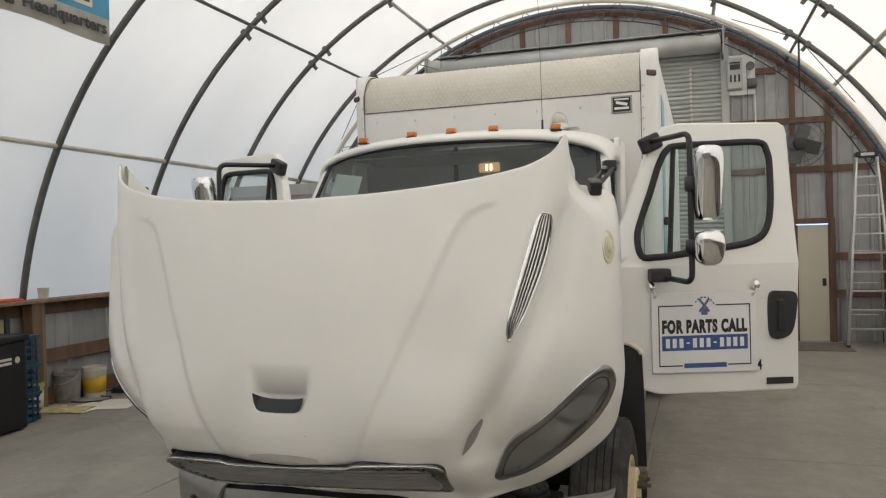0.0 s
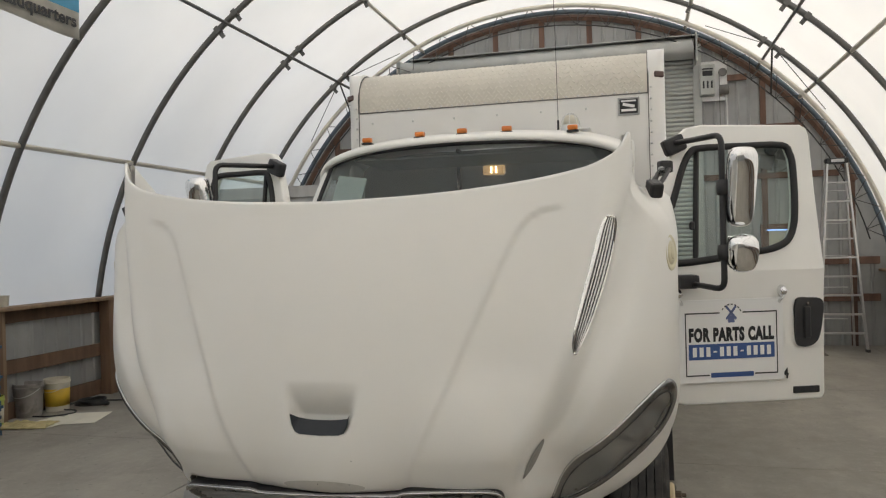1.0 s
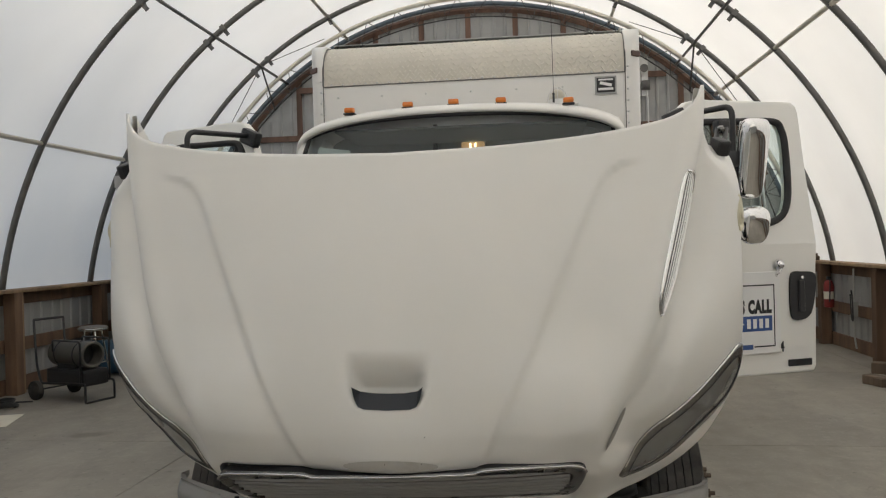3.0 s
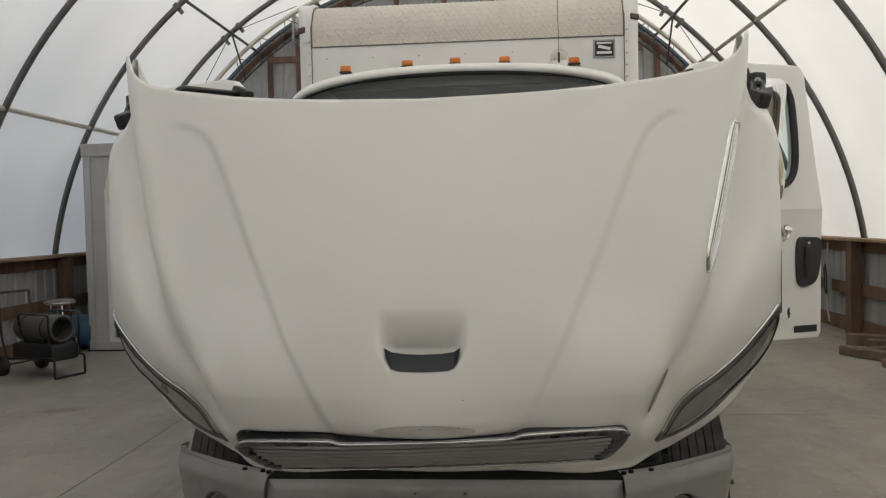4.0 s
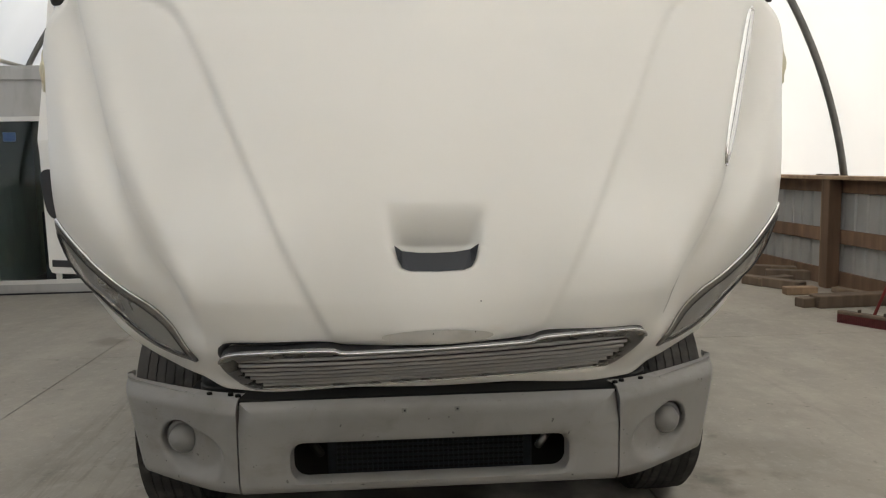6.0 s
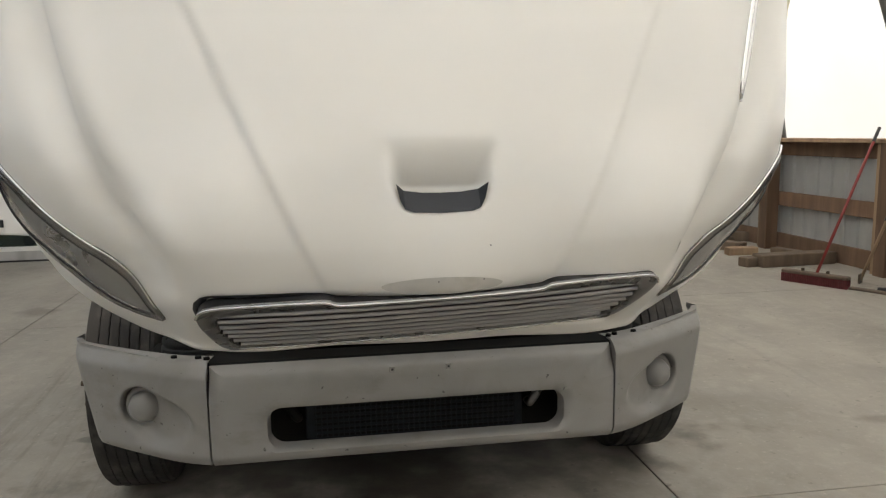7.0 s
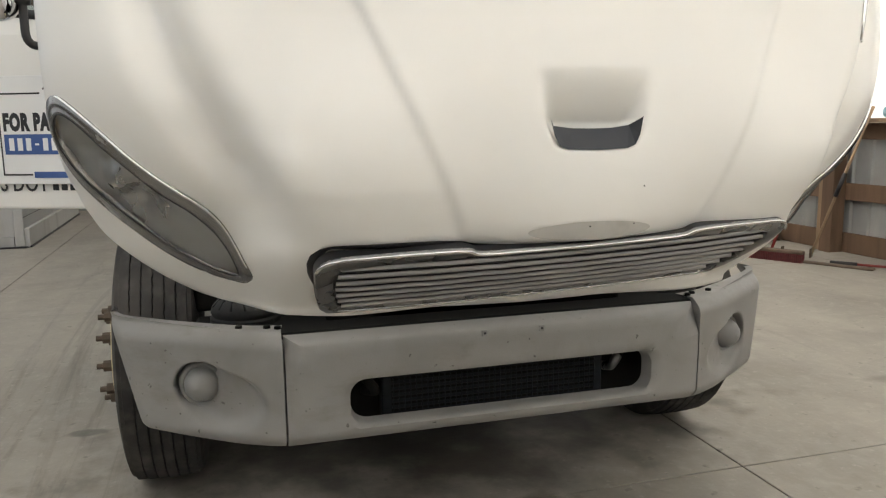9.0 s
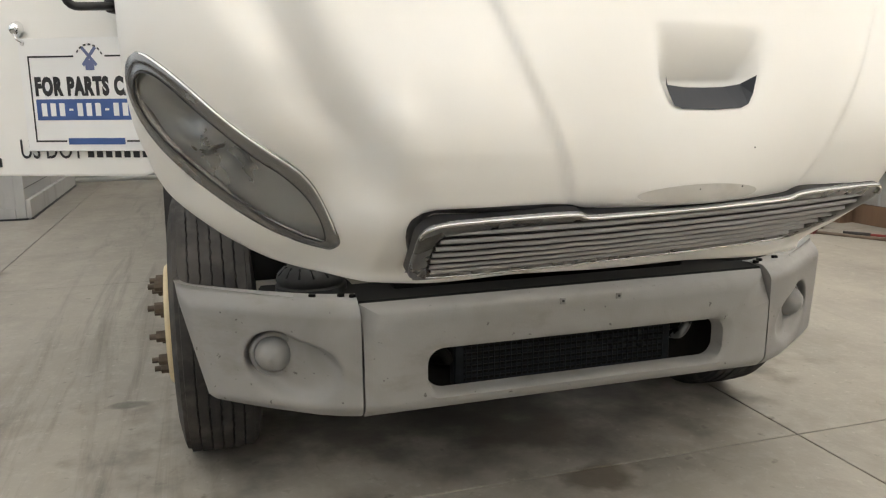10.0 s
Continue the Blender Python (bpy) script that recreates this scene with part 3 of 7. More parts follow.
def build_end_wall():
    """Steel siding gable on red-brown timber studs, with a roller shutter and a small door."""
    w = thing("wall_north", HALL @ pose(0, Y_END, 0), "gable wall of grey ribbed steel siding on red-brown timber studs", "wall", kind="structure")
    door_x0, door_x1, door_top = -2.75, 2.62, 5.02
    md_x0, md_x1, md_top = 3.79, 4.33, 2.12
    for xa, xb, z0 in ((-HALF, door_x0, 0.0), (door_x0, door_x1, door_top), (door_x1, md_x0, 0.0), (md_x0, md_x1, md_top), (md_x1, HALF, 0.0)):
        n = max(1, round((xb - xa) / 0.46))
        for k in range(n):
            x, x1 = xa + (xb - xa) * k / n, xa + (xb - xa) * (k + 1) / n
            xm = max(abs(x), abs(x1))
            top = Z_HOOP + math.sqrt(max(0.02, (R_HOOP + 0.03) ** 2 - xm ** 2))
            part("siding_panel", siding_mesh(x1 - x, top - z0), SIDING, w, at=pose(x, 0.05, z0))
    # filler that closes the steps under the skin
    bm = bmesh.new()
    out = [bm.verts.new((p[0], 0.075, p[2])) for p in arch(R_HOOP + 0.05, 0)]
    inn = [bm.verts.new((p[0], 0.075, p[2])) for p in arch(R_HOOP - 0.55, 0)]
    for k in range(len(out) - 1):
        bm.faces.new((out[k], out[k + 1], inn[k + 1], inn[k]))
    part("gable_closure", bm, SIDING, w)
    arc = arch(R_HOOP - 0.10, -0.03, n=40)
    for k in range(4, 36, 2):
        part("arch_board", tube([arc[k], arc[k + 1], arc[k + 2]], 0.06, 4), WOOD_RED, w)
    for xs in (-5.3, -4.4, -3.5, -2.95, -1.95, -1.05, -0.15, 0.75, 1.65, 3.78, 4.36, 5.2):
        top = Z_HOOP + math.sqrt((R_HOOP - 0.1) ** 2 - xs ** 2)
        z0 = door_top + 0.28 if door_x0 < xs < door_x1 else 0.0
        part("stud", box((0.10, 0.05, top - z0), (xs, 0.0, (top + z0) / 2), 0.004), WOOD_RED, w)
    for z in (3.05, 3.92, 4.85):
        xr = math.sqrt((R_HOOP - 0.25) ** 2 - (z - Z_HOOP) ** 2)
        for x0, x1 in ((-xr, door_x0 - 0.1), (door_x1 + 0.12, xr)):
            if x1 > x0:
                part("girt", box((x1 - x0, 0.04, 0.11), ((x0 + x1) / 2, -0.012, z), 0.004), WOOD_RED, w)
    for z in (0.85, 1.5):
        for x0, x1 in ((-HALF + 0.2, door_x0 - 0.1), (md_x1 + 0.09, HALF - 0.2)):
            part("girt", box((x1 - x0, 0.04, 0.13), ((x0 + x1) / 2, -0.012, z), 0.004), WOOD_RED, w)
    part("jamb", box((0.14, 0.12, 5.5), (door_x1 + 0.05, -0.03, 2.75), 0.006), SHUTTER, w, "grey steel shutter guide")
    part("jamb", box((0.14, 0.12, 5.5), (door_x0 - 0.05, -0.03, 2.75), 0.006), SHUTTER, w, "grey steel shutter guide")
    # shutter
    sh = thing("roller_shutter", HALL @ pose(0, Y_END - 0.0, 0), "closed grey steel roller shutter of curved slats under a long drum", "shutter")
    bm = bmesh.new()
    n = int((door_top + 0.25) / 0.082)
    rows = []
    for k in range(n):
        for q in range(5):
            t = q / 4
            z = (k + t * 0.96) * 0.082
            rows.append((z, -0.018 * math.sin(math.pi * t)))
        rows.append(((k + 0.98) * 0.082, 0.012))
    va = [bm.verts.new((door_x0, y, z)) for z, y in rows]
    vb = [bm.verts.new((door_x1, y, z)) for z, y in rows]
    for k in range(len(rows) - 1):
        bm.faces.new((va[k], vb[k], vb[k + 1], va[k + 1]))
    cur = part("curtain", bm, SHUTTER, sh, "ribbed grey steel slats", smooth=True)
    cur["kind"] = "stuff"
    for xx in (2.08,):
        for k in range(30):
            part("slat_clip", box((0.04, 0.02, 0.06), (xx, -0.03, 2.6 + k * 0.082), 0.004), PIPE_BEIGE, sh)
    part("drum", lathe([(0.10, door_x0 - 0.15), (0.185, door_x0 - 0.15), (0.185, -0.6), (0.19, -0.58), (0.19, -0.5), (0.185, -0.48), (0.185, door_x1 - 0.02), (0.10, door_x1 - 0.02)], pose(0, -0.26, 5.38), 28), DRUM_STEEL, sh, "long ribbed steel drum cover", smooth=True, angle=40)
    for xx in (door_x0 - 0.17, door_x1 + 0.02):
        part("bracket", box((0.03, 0.50, 0.52), (xx, -0.24, 5.36), 0.006), SHUTTER, sh)
    part("hood_sheet", box((door_x1 - door_x0, 0.42, 0.02), (0.0, -0.2, 5.585), 0.004), DRUM_STEEL, sh)
    # opener box
    op = thing("shutter_opener", HALL @ pose(2.95, Y_END - 0.04, 4.78), "grey electric shutter opener box bolted to the gable wall", "opener")
    part("back_plate", box((0.46, 0.03, 0.72), (0.0, -0.02, 0.02), 0.004), ALU, op, "bare metal backing plate")
    part("housing", box((0.26, 0.20, 0.56), (-0.12, -0.13, 0.02), 0.02), SHUTTER, op)
    part("cover_band", box((0.17, 0.012, 0.09), (-0.12, -0.235, 0.13), 0.004), BLACK, op)
    part("gearbox", lathe([(0.0, -0.06), (0.09, -0.05), (0.09, 0.1), (0.0, 0.12)], pose(0.14, -0.12, -0.16), 16), PIPE, op, smooth=True, angle=40)
    part("conduit", tube(rounded([(0.18, -0.05, -0.2), (0.22, -0.05, -0.4), (0.22, -0.03, -1.15)], 0.05), 0.014, 6), ALU, op)
    part("opener_grip", tube(rounded([(-0.20, -0.24, 0.20), (-0.20, -0.29, 0.20), (-0.04, -0.29, 0.20), (-0.04, -0.24, 0.20)], 0.02), 0.012, 6), BLACK, op)
    for k in range(3):
        part("opener_slot", box((0.03, 0.012, 0.13), (-0.19 + 0.07 * k, -0.233, -0.07), 0.003), BLACK, op)
    part("chain_wheel", lathe([(0.0, -0.01), (0.07, -0.01), (0.075, 0.0), (0.07, 0.01), (0.0, 0.01)], pose(0.14, -0.20, 0.14, 0, 0, 90), 18), PIPE, op)
    part("hand_chain", tube([(0.08, -0.21, 0.14), (0.08, -0.21, -2.6)], 0.006, 5), PIPE, op)
    # fan
    fan = thing("wall_fan", HALL @ pose(3.86, Y_END - 0.05, 3.48) @ Matrix.Scale(1.08, 4), "dark round wire-guarded shop fan on the gable wall", "fan")
    for r in (0.1, 0.2, 0.3, 0.38):
        part("guard_ring", tube([(r * math.cos(k * math.pi / 12), -0.22, r * math.sin(k * math.pi / 12)) for k in range(24)], 0.004 if r < 0.35 else 0.008, 6, True), PIPE, fan)
    for k in range(16):
        a = k * math.pi / 8
        part("guard_spoke", tube([(0.04 * math.cos(a), -0.25, 0.04 * math.sin(a)), (0.38 * math.cos(a), -0.22, 0.38 * math.sin(a)), (0.36 * math.cos(a), -0.08, 0.36 * math.sin(a))], 0.003, 5), PIPE, fan)
    for k in range(4):
        part("blade", box((0.22, 0.010, 0.28), (0, 0, 0), 0.004), PIPE, fan, at=Matrix.Translation((0, -0.15, 0)) @ Matrix.Rotation(k * math.pi / 2 + 0.3, 4, "Y") @ Matrix.Translation((0, 0, 0.18)) @ Matrix.Rotation(0.4, 4, "Z"))
    part("motor", lathe([(0, -0.22), (0.09, -0.2), (0.1, 0.02), (0, 0.04)], pose(0, -0.1, 0, 0, 0, 90), 16), BLACK, fan, smooth=True, angle=40)
    # person door
    d = thing("door_1", HALL @ pose((md_x0 + md_x1) / 2 + 0.0, Y_END, 0), "closed cream steel door in a red-brown timber frame", "door", kind="structure")
    wd = md_x1 - md_x0
    part("leaf", box((wd, 0.045, md_top - 0.07), (0, 0.0, (md_top - 0.07) / 2 + 0.01), 0.004), DOOR_CREAM, d)
    part("door_frame", box((0.09, 0.13, md_top + 0.06), (wd / 2 + 0.05, -0.02, (md_top + 0.06) / 2), 0.005), WOOD_RED, d)
    part("door_frame", box((0.09, 0.13, md_top + 0.06), (-wd / 2 - 0.05, -0.02, (md_top + 0.06) / 2), 0.005), WOOD_RED, d)
    part("door_frame", box((wd, 0.13, 0.10), (0, -0.02, md_top + 0.01), 0.005), WOOD_RED, d)
    # emissive bar painted in for daylight over the leaf; no opening here
    part("gap_light", box((wd - 0.02, 0.01, 0.025), (0, -0.03, md_top - 0.045)), DAY_GAP, d, "blue glowing strip standing for daylight through the gap over the door")
    part("lock", box((0.06, 0.03, 0.13), (wd / 2 - 0.09, -0.035, 1.05), 0.008), BLACK, d)
    m = thing("door_mat", HALL @ pose(4.0, Y_END - 0.75, 0), "worn grey-brown rubber mat before the door", "mat")
    part("mat_sheet", box((1.0, 1.0, 0.012), (0, 0, 0.006), 0.004), MAT_GREY, m)


DAY_GAP = lamp_material("daylight_gap", (0.25, 0.42, 0.95), 1.2)


def build_rear_wall():
    w_thing = thing("wall_south", HALL @ pose(0, Y_BACK, 0), "unseen closing gable, white fabric over grey steel siding, placed to shape the light", "wall", kind="structure")
    # unseen, added to tune the light: steel siding below, fabric up to the skin
    eave = 3.7
    for name, mat, z0, z1 in (("gable_sheet", SIDING, RAIL_Z, eave), ("gable_fabric", SKIN, eave, Z_HOOP + R_HOOP)):
        bm = bmesh.new()
        rows = []
        for k in range(13):
            z = z0 + (z1 - z0) * k / 12
            w = math.sqrt(max(1e-4, (R_HOOP + 0.06) ** 2 - (z - Z_HOOP) ** 2))
            rows.append([bm.verts.new((w * (q / 12 - 1), 0.0, z)) for q in range(25)])
        for a, b in zip(rows, rows[1:]):
            for q in range(24):
                bm.faces.new((a[q], a[q + 1], b[q + 1], b[q]))
        part(name, bm, mat, w_thing)
    part("low_wall", siding_mesh(2 * HALF, RAIL_Z), SIDING, w_thing, at=pose(-HALF, 0.02, 0))


build_floor()
build_skin()
build_hoops()
build_purlins()
build_end_truss()
build_side_wall(-1)
build_side_wall(1)
build_end_wall()
build_rear_wall()

# ---- the truck ----
TRUCK = thing("box_truck", Matrix(), "white conventional box truck, hood tilted forward and both doors open", "truck")

hood_w = curve_of([0.78, 0.83, 0.87, 0.96, 1.07, 1.15, 1.24, 1.36, 2.45], [0.66, 0.78, 0.915, 1.078, 1.223, 1.25, 1.254, 1.255, 1.255])
hood_s = curve_of([0.78, 0.83, 0.87, 0.96, 1.07, 1.15, 1.2, 1.3, 1.41, 1.52, 1.65, 2.45], [0.0, 0.05, 0.15, 0.22, 0.34, 0.335, 0.306, 0.232, 0.162, 0.130, 0.12, 0.12])
hood_m = curve_of([0.78, 0.87, 1.07, 1.15, 1.2, 1.3, 1.41, 1.55, 2.45], [1.7, 1.62, 1.6, 1.75, 1.9, 2.12, 2.25, 2.3, 2.3])
hood_c = curve_of([0.78, 0.84, 0.88, 0.95, 1.03, 1.09, 1.2, 1.34, 1.6, 1.9, 2.12, 2.45], [-0.06, -0.13, -0.21, -0.365, -0.505, -0.545, -0.56, -0.553, -0.516, -0.455, -0.397, -0.30])
hood_end = curve_of([0.78, 1.08, 1.47, 1.75, 2.0, 2.14, 2.45], [0.75, 0.75, 0.74, 0.553, 0.377, 0.27, 0.22])
hood_lip = curve_of([0, 0.30, 0.41, 0.52, 0.61, 0.77, 0.97, 1.0], [0.824, 0.829, 0.835, 0.846, 0.874, 0.956, 1.077, 1.09])
hood_rim = curve_of([0, 0.3, 0.6, 0.9, 1.0, 1.05, 1.085], [2.118, 2.128, 2.155, 2.212, 2.258, 2.30, 2.345])
crease_x = curve_of([1.05, 1.09, 1.4, 1.744, 1.9, 1.99, 2.04, 2.07, 2.085], [0.285, 0.30, 0.44, 0.588, 0.655, 0.70, 0.745, 0.83, 1.0])
valley_x = curve_of([1.0, 1.10, 1.22, 1.32, 1.39, 1.5, 1.68, 1.87, 2.05, 2.33], [0.63, 0.68, 0.745, 0.807, 0.841, 0.895, 0.958, 1.007, 1.05, 1.10])


def ease(t):
    t = np.clip(t, 0, 1)
    return t * t * (3 - 2 * t)


def hood_nose(x, z):
    """How far the squared corners beside the grille stand forward of the rounded nose."""
    x = np.abs(x)
    return 0.085 * ease((x - 0.22) / 0.36) * (1 - ease((x - 0.67) / 0.14)) * (1 - ease((z - 1.06) / 0.50))


def hood_y(x, z):
    """The hood's front face at a width and a height."""
    q = np.clip(1 - (np.abs(x) / hood_w(z)) ** hood_m(z), 0, 1) ** (1 / hood_m(z))
    return hood_s(z) - (hood_s(z) - hood_c(z)) * q - hood_nose(x, z)


def hood_bulge(x, z):
    """Relief on the hood: raised middle, side valleys and the sunken scoop; outward is positive."""
    x = np.abs(x)
    d = crease_x(z) - x
    up = 0.012 / (1 + np.exp(-d / 0.0045)) * np.clip((z - 1.06) / 0.05, 0, 1)
    up = np.where(z > 2.085, 0.013, up)
    out = ease((x - 0.70) / 0.20)
    up = up * (1 - out) + out * 0.013 * np.clip((z - 1.8) / 0.4, 0, 1)
    vx = valley_x(z)
    v = (0.014 * np.exp(-((x - vx + 0.07) / 0.06) ** 2) - 0.046 * np.exp(-((x - vx - 0.05) / 0.055) ** 2)) * np.clip((z - 1.05) / 0.22, 0, 1) * (1 + 0.35 * ease((z - 1.45) / 0.2)) * (0.70 + 0.30 * np.clip((2.16 - z) / 0.15, 0, 1))
    fade = np.clip((1.468 - z) / 0.128, 0, 1)
    win = 1 / (1 + np.exp((x - 0.112 + 0.022 * np.clip((1.345 - z) / 0.05, 0, 1) - 0.03 * np.clip((z - 1.34) / 0.15, 0, 1)) / 0.005))
    scoop = -0.062 * fade ** 1.6 * win / (1 + np.exp((1.290 + 0.28 * x ** 2 - z) / 0.003))
    pocket = 0.045 / ((1 + np.exp((x - 0.606) / 0.006)) * (1 + np.exp((z - 1.052) / 0.006)) * (1 + np.exp((0.882 - z) / 0.006)))
    return up + v + scoop - pocket


def on_hood(x, z, off=0.0):
    """A point off the hood's face by some metres."""
    e = 1e-3
    y = float(hood_y(x, z))
    dx = (float(hood_y(x + e, z)) - float(hood_y(x - e, z))) / (2 * e)
    dz = (float(hood_y(x, z + e)) - float(hood_y(x, z - e))) / (2 * e)
    n = Vector((dx, -1, dz)).normalized()
    return Vector((x, y, z)) + n * (off + float(hood_bulge(x, z)))


def hood_section(z, a):
    """Points along a level section of the hood, a from 0 (middle) to 1 (rear edge of the fender)."""
    w, s, m, c, end = (float(f(z)) for f in (hood_w, hood_s, hood_m, hood_c, hood_end))
    t = np.linspace(0, math.pi / 2, 160)
    x = w * np.sin(t) ** (2 / m)
    y = s - (s - c) * np.cos(t) ** (2 / m)
    if end > s + 0.01:
        yy = np.linspace(s, end, 40)[1:]
        x = np.r_[x, w - 0.10 * ((yy - s) / 0.65) ** 1.7]
        y = np.r_[y, yy]
    # the lower fender draws in behind the headlamp
    x = x - 0.037 * ease((y - 0.08) / 0.30) * (1 - ease((z - 1.12) / 0.26)) * ease((x - 0.6) / 0.3)
    length = np.r_[0, np.cumsum(np.hypot(np.diff(x), np.diff(y)))]
    u = np.asarray(a) * length[-1]
    return np.interp(u, length, x), np.interp(u, length, y), length[-1]


def build_hood():
    grid_a = np.linspace(0, 1, 400)
    xs, _, _ = hood_section(2.30, grid_a)
    tip = float(np.interp(1.085, xs, grid_a))
    cols = np.r_[np.linspace(0, 0.12, 26), np.linspace(0.12, tip, 140)[1:], np.linspace(tip + 0.003, tip + 0.048, 16), np.linspace(tip + 0.06, 1, 28)]
    rim_x = np.interp(cols, grid_a, xs)
    top = np.where(cols <= tip + 1e-9, hood_rim(rim_x), 2.165 - 0.11 * ((cols - tip) / (1 - tip)) ** 1.3)
    side = np.interp(cols, [tip, tip + 0.006, tip + 0.013, tip + 0.021, tip + 0.028], [2.345, 2.330, 2.28, 2.20, 2.17])
    top = np.where((cols > tip) & (cols < tip + 0.046), np.maximum(side, top), top)
    low = hood_lip(cols)
    rows = np.r_[np.linspace(0, 0.28, 34), np.linspace(0.28, 0.56, 70)[1:], np.linspace(0.56, 1, 50)[1:]]
    P = np.zeros((len(rows), len(cols), 3))
    for i, v in enumerate(rows):
        for j, a in enumerate(cols):
            z = low[j] + (top[j] - low[j]) * v
            x, y, _ = hood_section(z, [a])
            P[i, j] = x[0], y[0] - float(hood_nose(x[0], z)), z
    # rounded shoulder of the fender outside the tip
    sh = np.clip((P[..., 2] - 1.90) / 0.26, 0, 1) ** 2 * np.clip((cols - tip) / 0.06, 0, 1)
    P[..., 0] -= 0.045 * sh
    P[..., 1] += 0.075 * sh
    tan = np.gradient(P, axis=1)
    n = np.stack([tan[..., 1], -tan[..., 0]], -1)
    n /= np.linalg.norm(n, axis=-1, keepdims=True) + 1e-9
    d = hood_bulge(P[..., 0], P[..., 2]) * np.clip((0.30 - P[..., 1]) / 0.2, 0, 1)
    P[..., 0] += n[..., 0] * d
    P[..., 1] += n[..., 1] * d
    full = np.concatenate([P[:, :0:-1] * (-1, 1, 1), P], 1)
    r, c = full.shape[:2]
    idx = np.arange(r * c).reshape(r, c)
    quads = np.stack([idx[:-1, :-1], idx[:-1, 1:], idx[1:, 1:], idx[1:, :-1]], -1).reshape(-1, 4)
    # openings for the headlamps
    loop = np.array([((x + p) / 2, (z + q) / 2) for (x, z), (p, q) in zip(lamp_outline(1), lens_outline(1))])
    flat = full.reshape(-1, 3)
    ax, az, inside = np.abs(flat[:, 0]), flat[:, 2], np.zeros(len(flat), bool)
    for (x0, z0), (x1, z1) in zip(loop, np.roll(loop, -1, 0)):
        cross = (z0 > az) != (z1 > az)
        inside ^= cross & (ax < x0 + (az - z0) * (x1 - x0) / (z1 - z0 + 1e-12))
    inside &= flat[:, 1] < 0.30
    quads = quads[~inside[quads].all(1)]
    me = bpy.data.meshes.new("hood")
    me.from_pydata(full.reshape(-1, 3).tolist(), [], quads.tolist())
    me.materials.append(PAINT)
    me.shade_smooth()
    ob = part("hood", me, PAINT, TRUCK, "white hood with integral fenders, tilted forward off the engine")
    so = ob.modifiers.new("thickness", "SOLIDIFY")
    so.thickness, so.offset = 0.012, -1.0
    return ob


def hood_patch(outline, off, n=1):
    """A flat patch that follows the hood inside an outline of (x, z)."""
    bm = bmesh.new()
    vs = [bm.verts.new((x, 0, z)) for x, z in outline]
    edges = [bm.edges.new((vs[i - 1], vs[i])) for i in range(len(vs))]
    bmesh.ops.triangle_fill(bm, use_beauty=True, edges=edges)
    for _ in range(n):
        bmesh.ops.subdivide_edges(bm, edges=list(bm.edges), cuts=1, use_grid_fill=True)
        bmesh.ops.triangulate(bm, faces=bm.faces)
    for v in bm.verts:
        v.co = on_hood(v.co.x, v.co.z, off)
    return bm


def strip_on_hood(line, width, off, thick):
    """A raised band along a line of (x, z) on the hood."""
    bm = bmesh.new()
    k = len(line)
    rings = []
    for i in range(k):
        a, b = Vector(line[max(0, i - 1)]), Vector(line[min(k - 1, i + 1)])
        d = (b - a).normalized()
        q = Vector((-d.y, d.x))
        w = width[i] if isinstance(width, (list, tuple)) else width
        c = Vector(line[i])
        lo, hi = c - q * w / 2, c + q * w / 2
        rings.append([bm.verts.new(on_hood(*p, o)) for p, o in ((lo, off), (lo.lerp(hi, 0.18), off + thick), (c, off + thick * 1.25), (lo.lerp(hi, 0.82), off + thick), (hi, off))])
    for a, b in zip(rings, rings[1:]):
        for j in range(4):
            bm.faces.new((a[j], a[j + 1], b[j + 1], b[j]))
    return bm


def lamp_outline(side, grow=0.0):
    up = [(0.760, 0.958), (0.778, 1.005), (0.800, 1.057), (0.826, 1.106), (0.855, 1.143), (0.890, 1.172), (0.936, 1.204), (0.981, 1.238), (1.031, 1.281), (1.079, 1.328), (1.127, 1.373), (1.160, 1.400), (1.184, 1.416)]
    lo = [(1.208, 1.420), (1.227, 1.399), (1.234, 1.36), (1.229, 1.315), (1.206, 1.256), (1.166, 1.193), (1.110, 1.131), (1.046, 1.074), (0.981, 1.026), (0.916, 0.986), (0.854, 0.957), (0.805, 0.941), (0.773, 0.937)]
    pts = smooth_loop(up + lo, 4)
    if grow:
        c = len(pts)
        out = []
        for i in range(c):
            a, b = Vector(pts[i - 1]), Vector(pts[(i + 1) % c])
            d = (b - a).normalized()
            q = Vector(pts[i]) + Vector((-d.y, d.x)) * grow
            out.append(tuple(q))
        pts = out
    return [(side * x, z) for x, z in pts]


def lens_outline(side):
    up = [(0.790, 0.974), (0.799, 1.010), (0.816, 1.048), (0.838, 1.085), (0.868, 1.120), (0.900, 1.148), (0.940, 1.177), (0.985, 1.212), (1.032, 1.254), (1.080, 1.298), (1.122, 1.340), (1.152, 1.365), (1.175, 1.376)]
    lo = [(1.194, 1.374), (1.206, 1.356), (1.207, 1.325), (1.195, 1.292), (1.170, 1.248), (1.132, 1.202), (1.085, 1.155), (1.030, 1.105), (0.975, 1.060), (0.915, 1.020), (0.860, 0.990), (0.822, 0.974), (0.800, 0.968)]
    return [(side * x, z) for x, z in smooth_loop(up + lo, 4)]


def lamp_dip(x, z):
    """Depth of the reflector behind the headlamp lens: a long bowl with a swell added to catch a highlight."""
    a, b = ((abs(x) - 1.082) + (z - 1.228)) / 1.414, ((abs(x) - 1.082) - (z - 1.228)) / 1.414
    bowl = min(float(ease((0.066 - b) / 0.055)), float(ease((b + 0.066) / 0.055)))
    bowl *= float(ease((a + 0.17) / 0.11)) * float(ease((0.17 - a) / 0.11))
    return 0.052 * bowl - 0.046 * math.exp(-((a + 0.020) / 0.045) ** 2 - ((b - 0.018) / 0.034) ** 2) * bowl


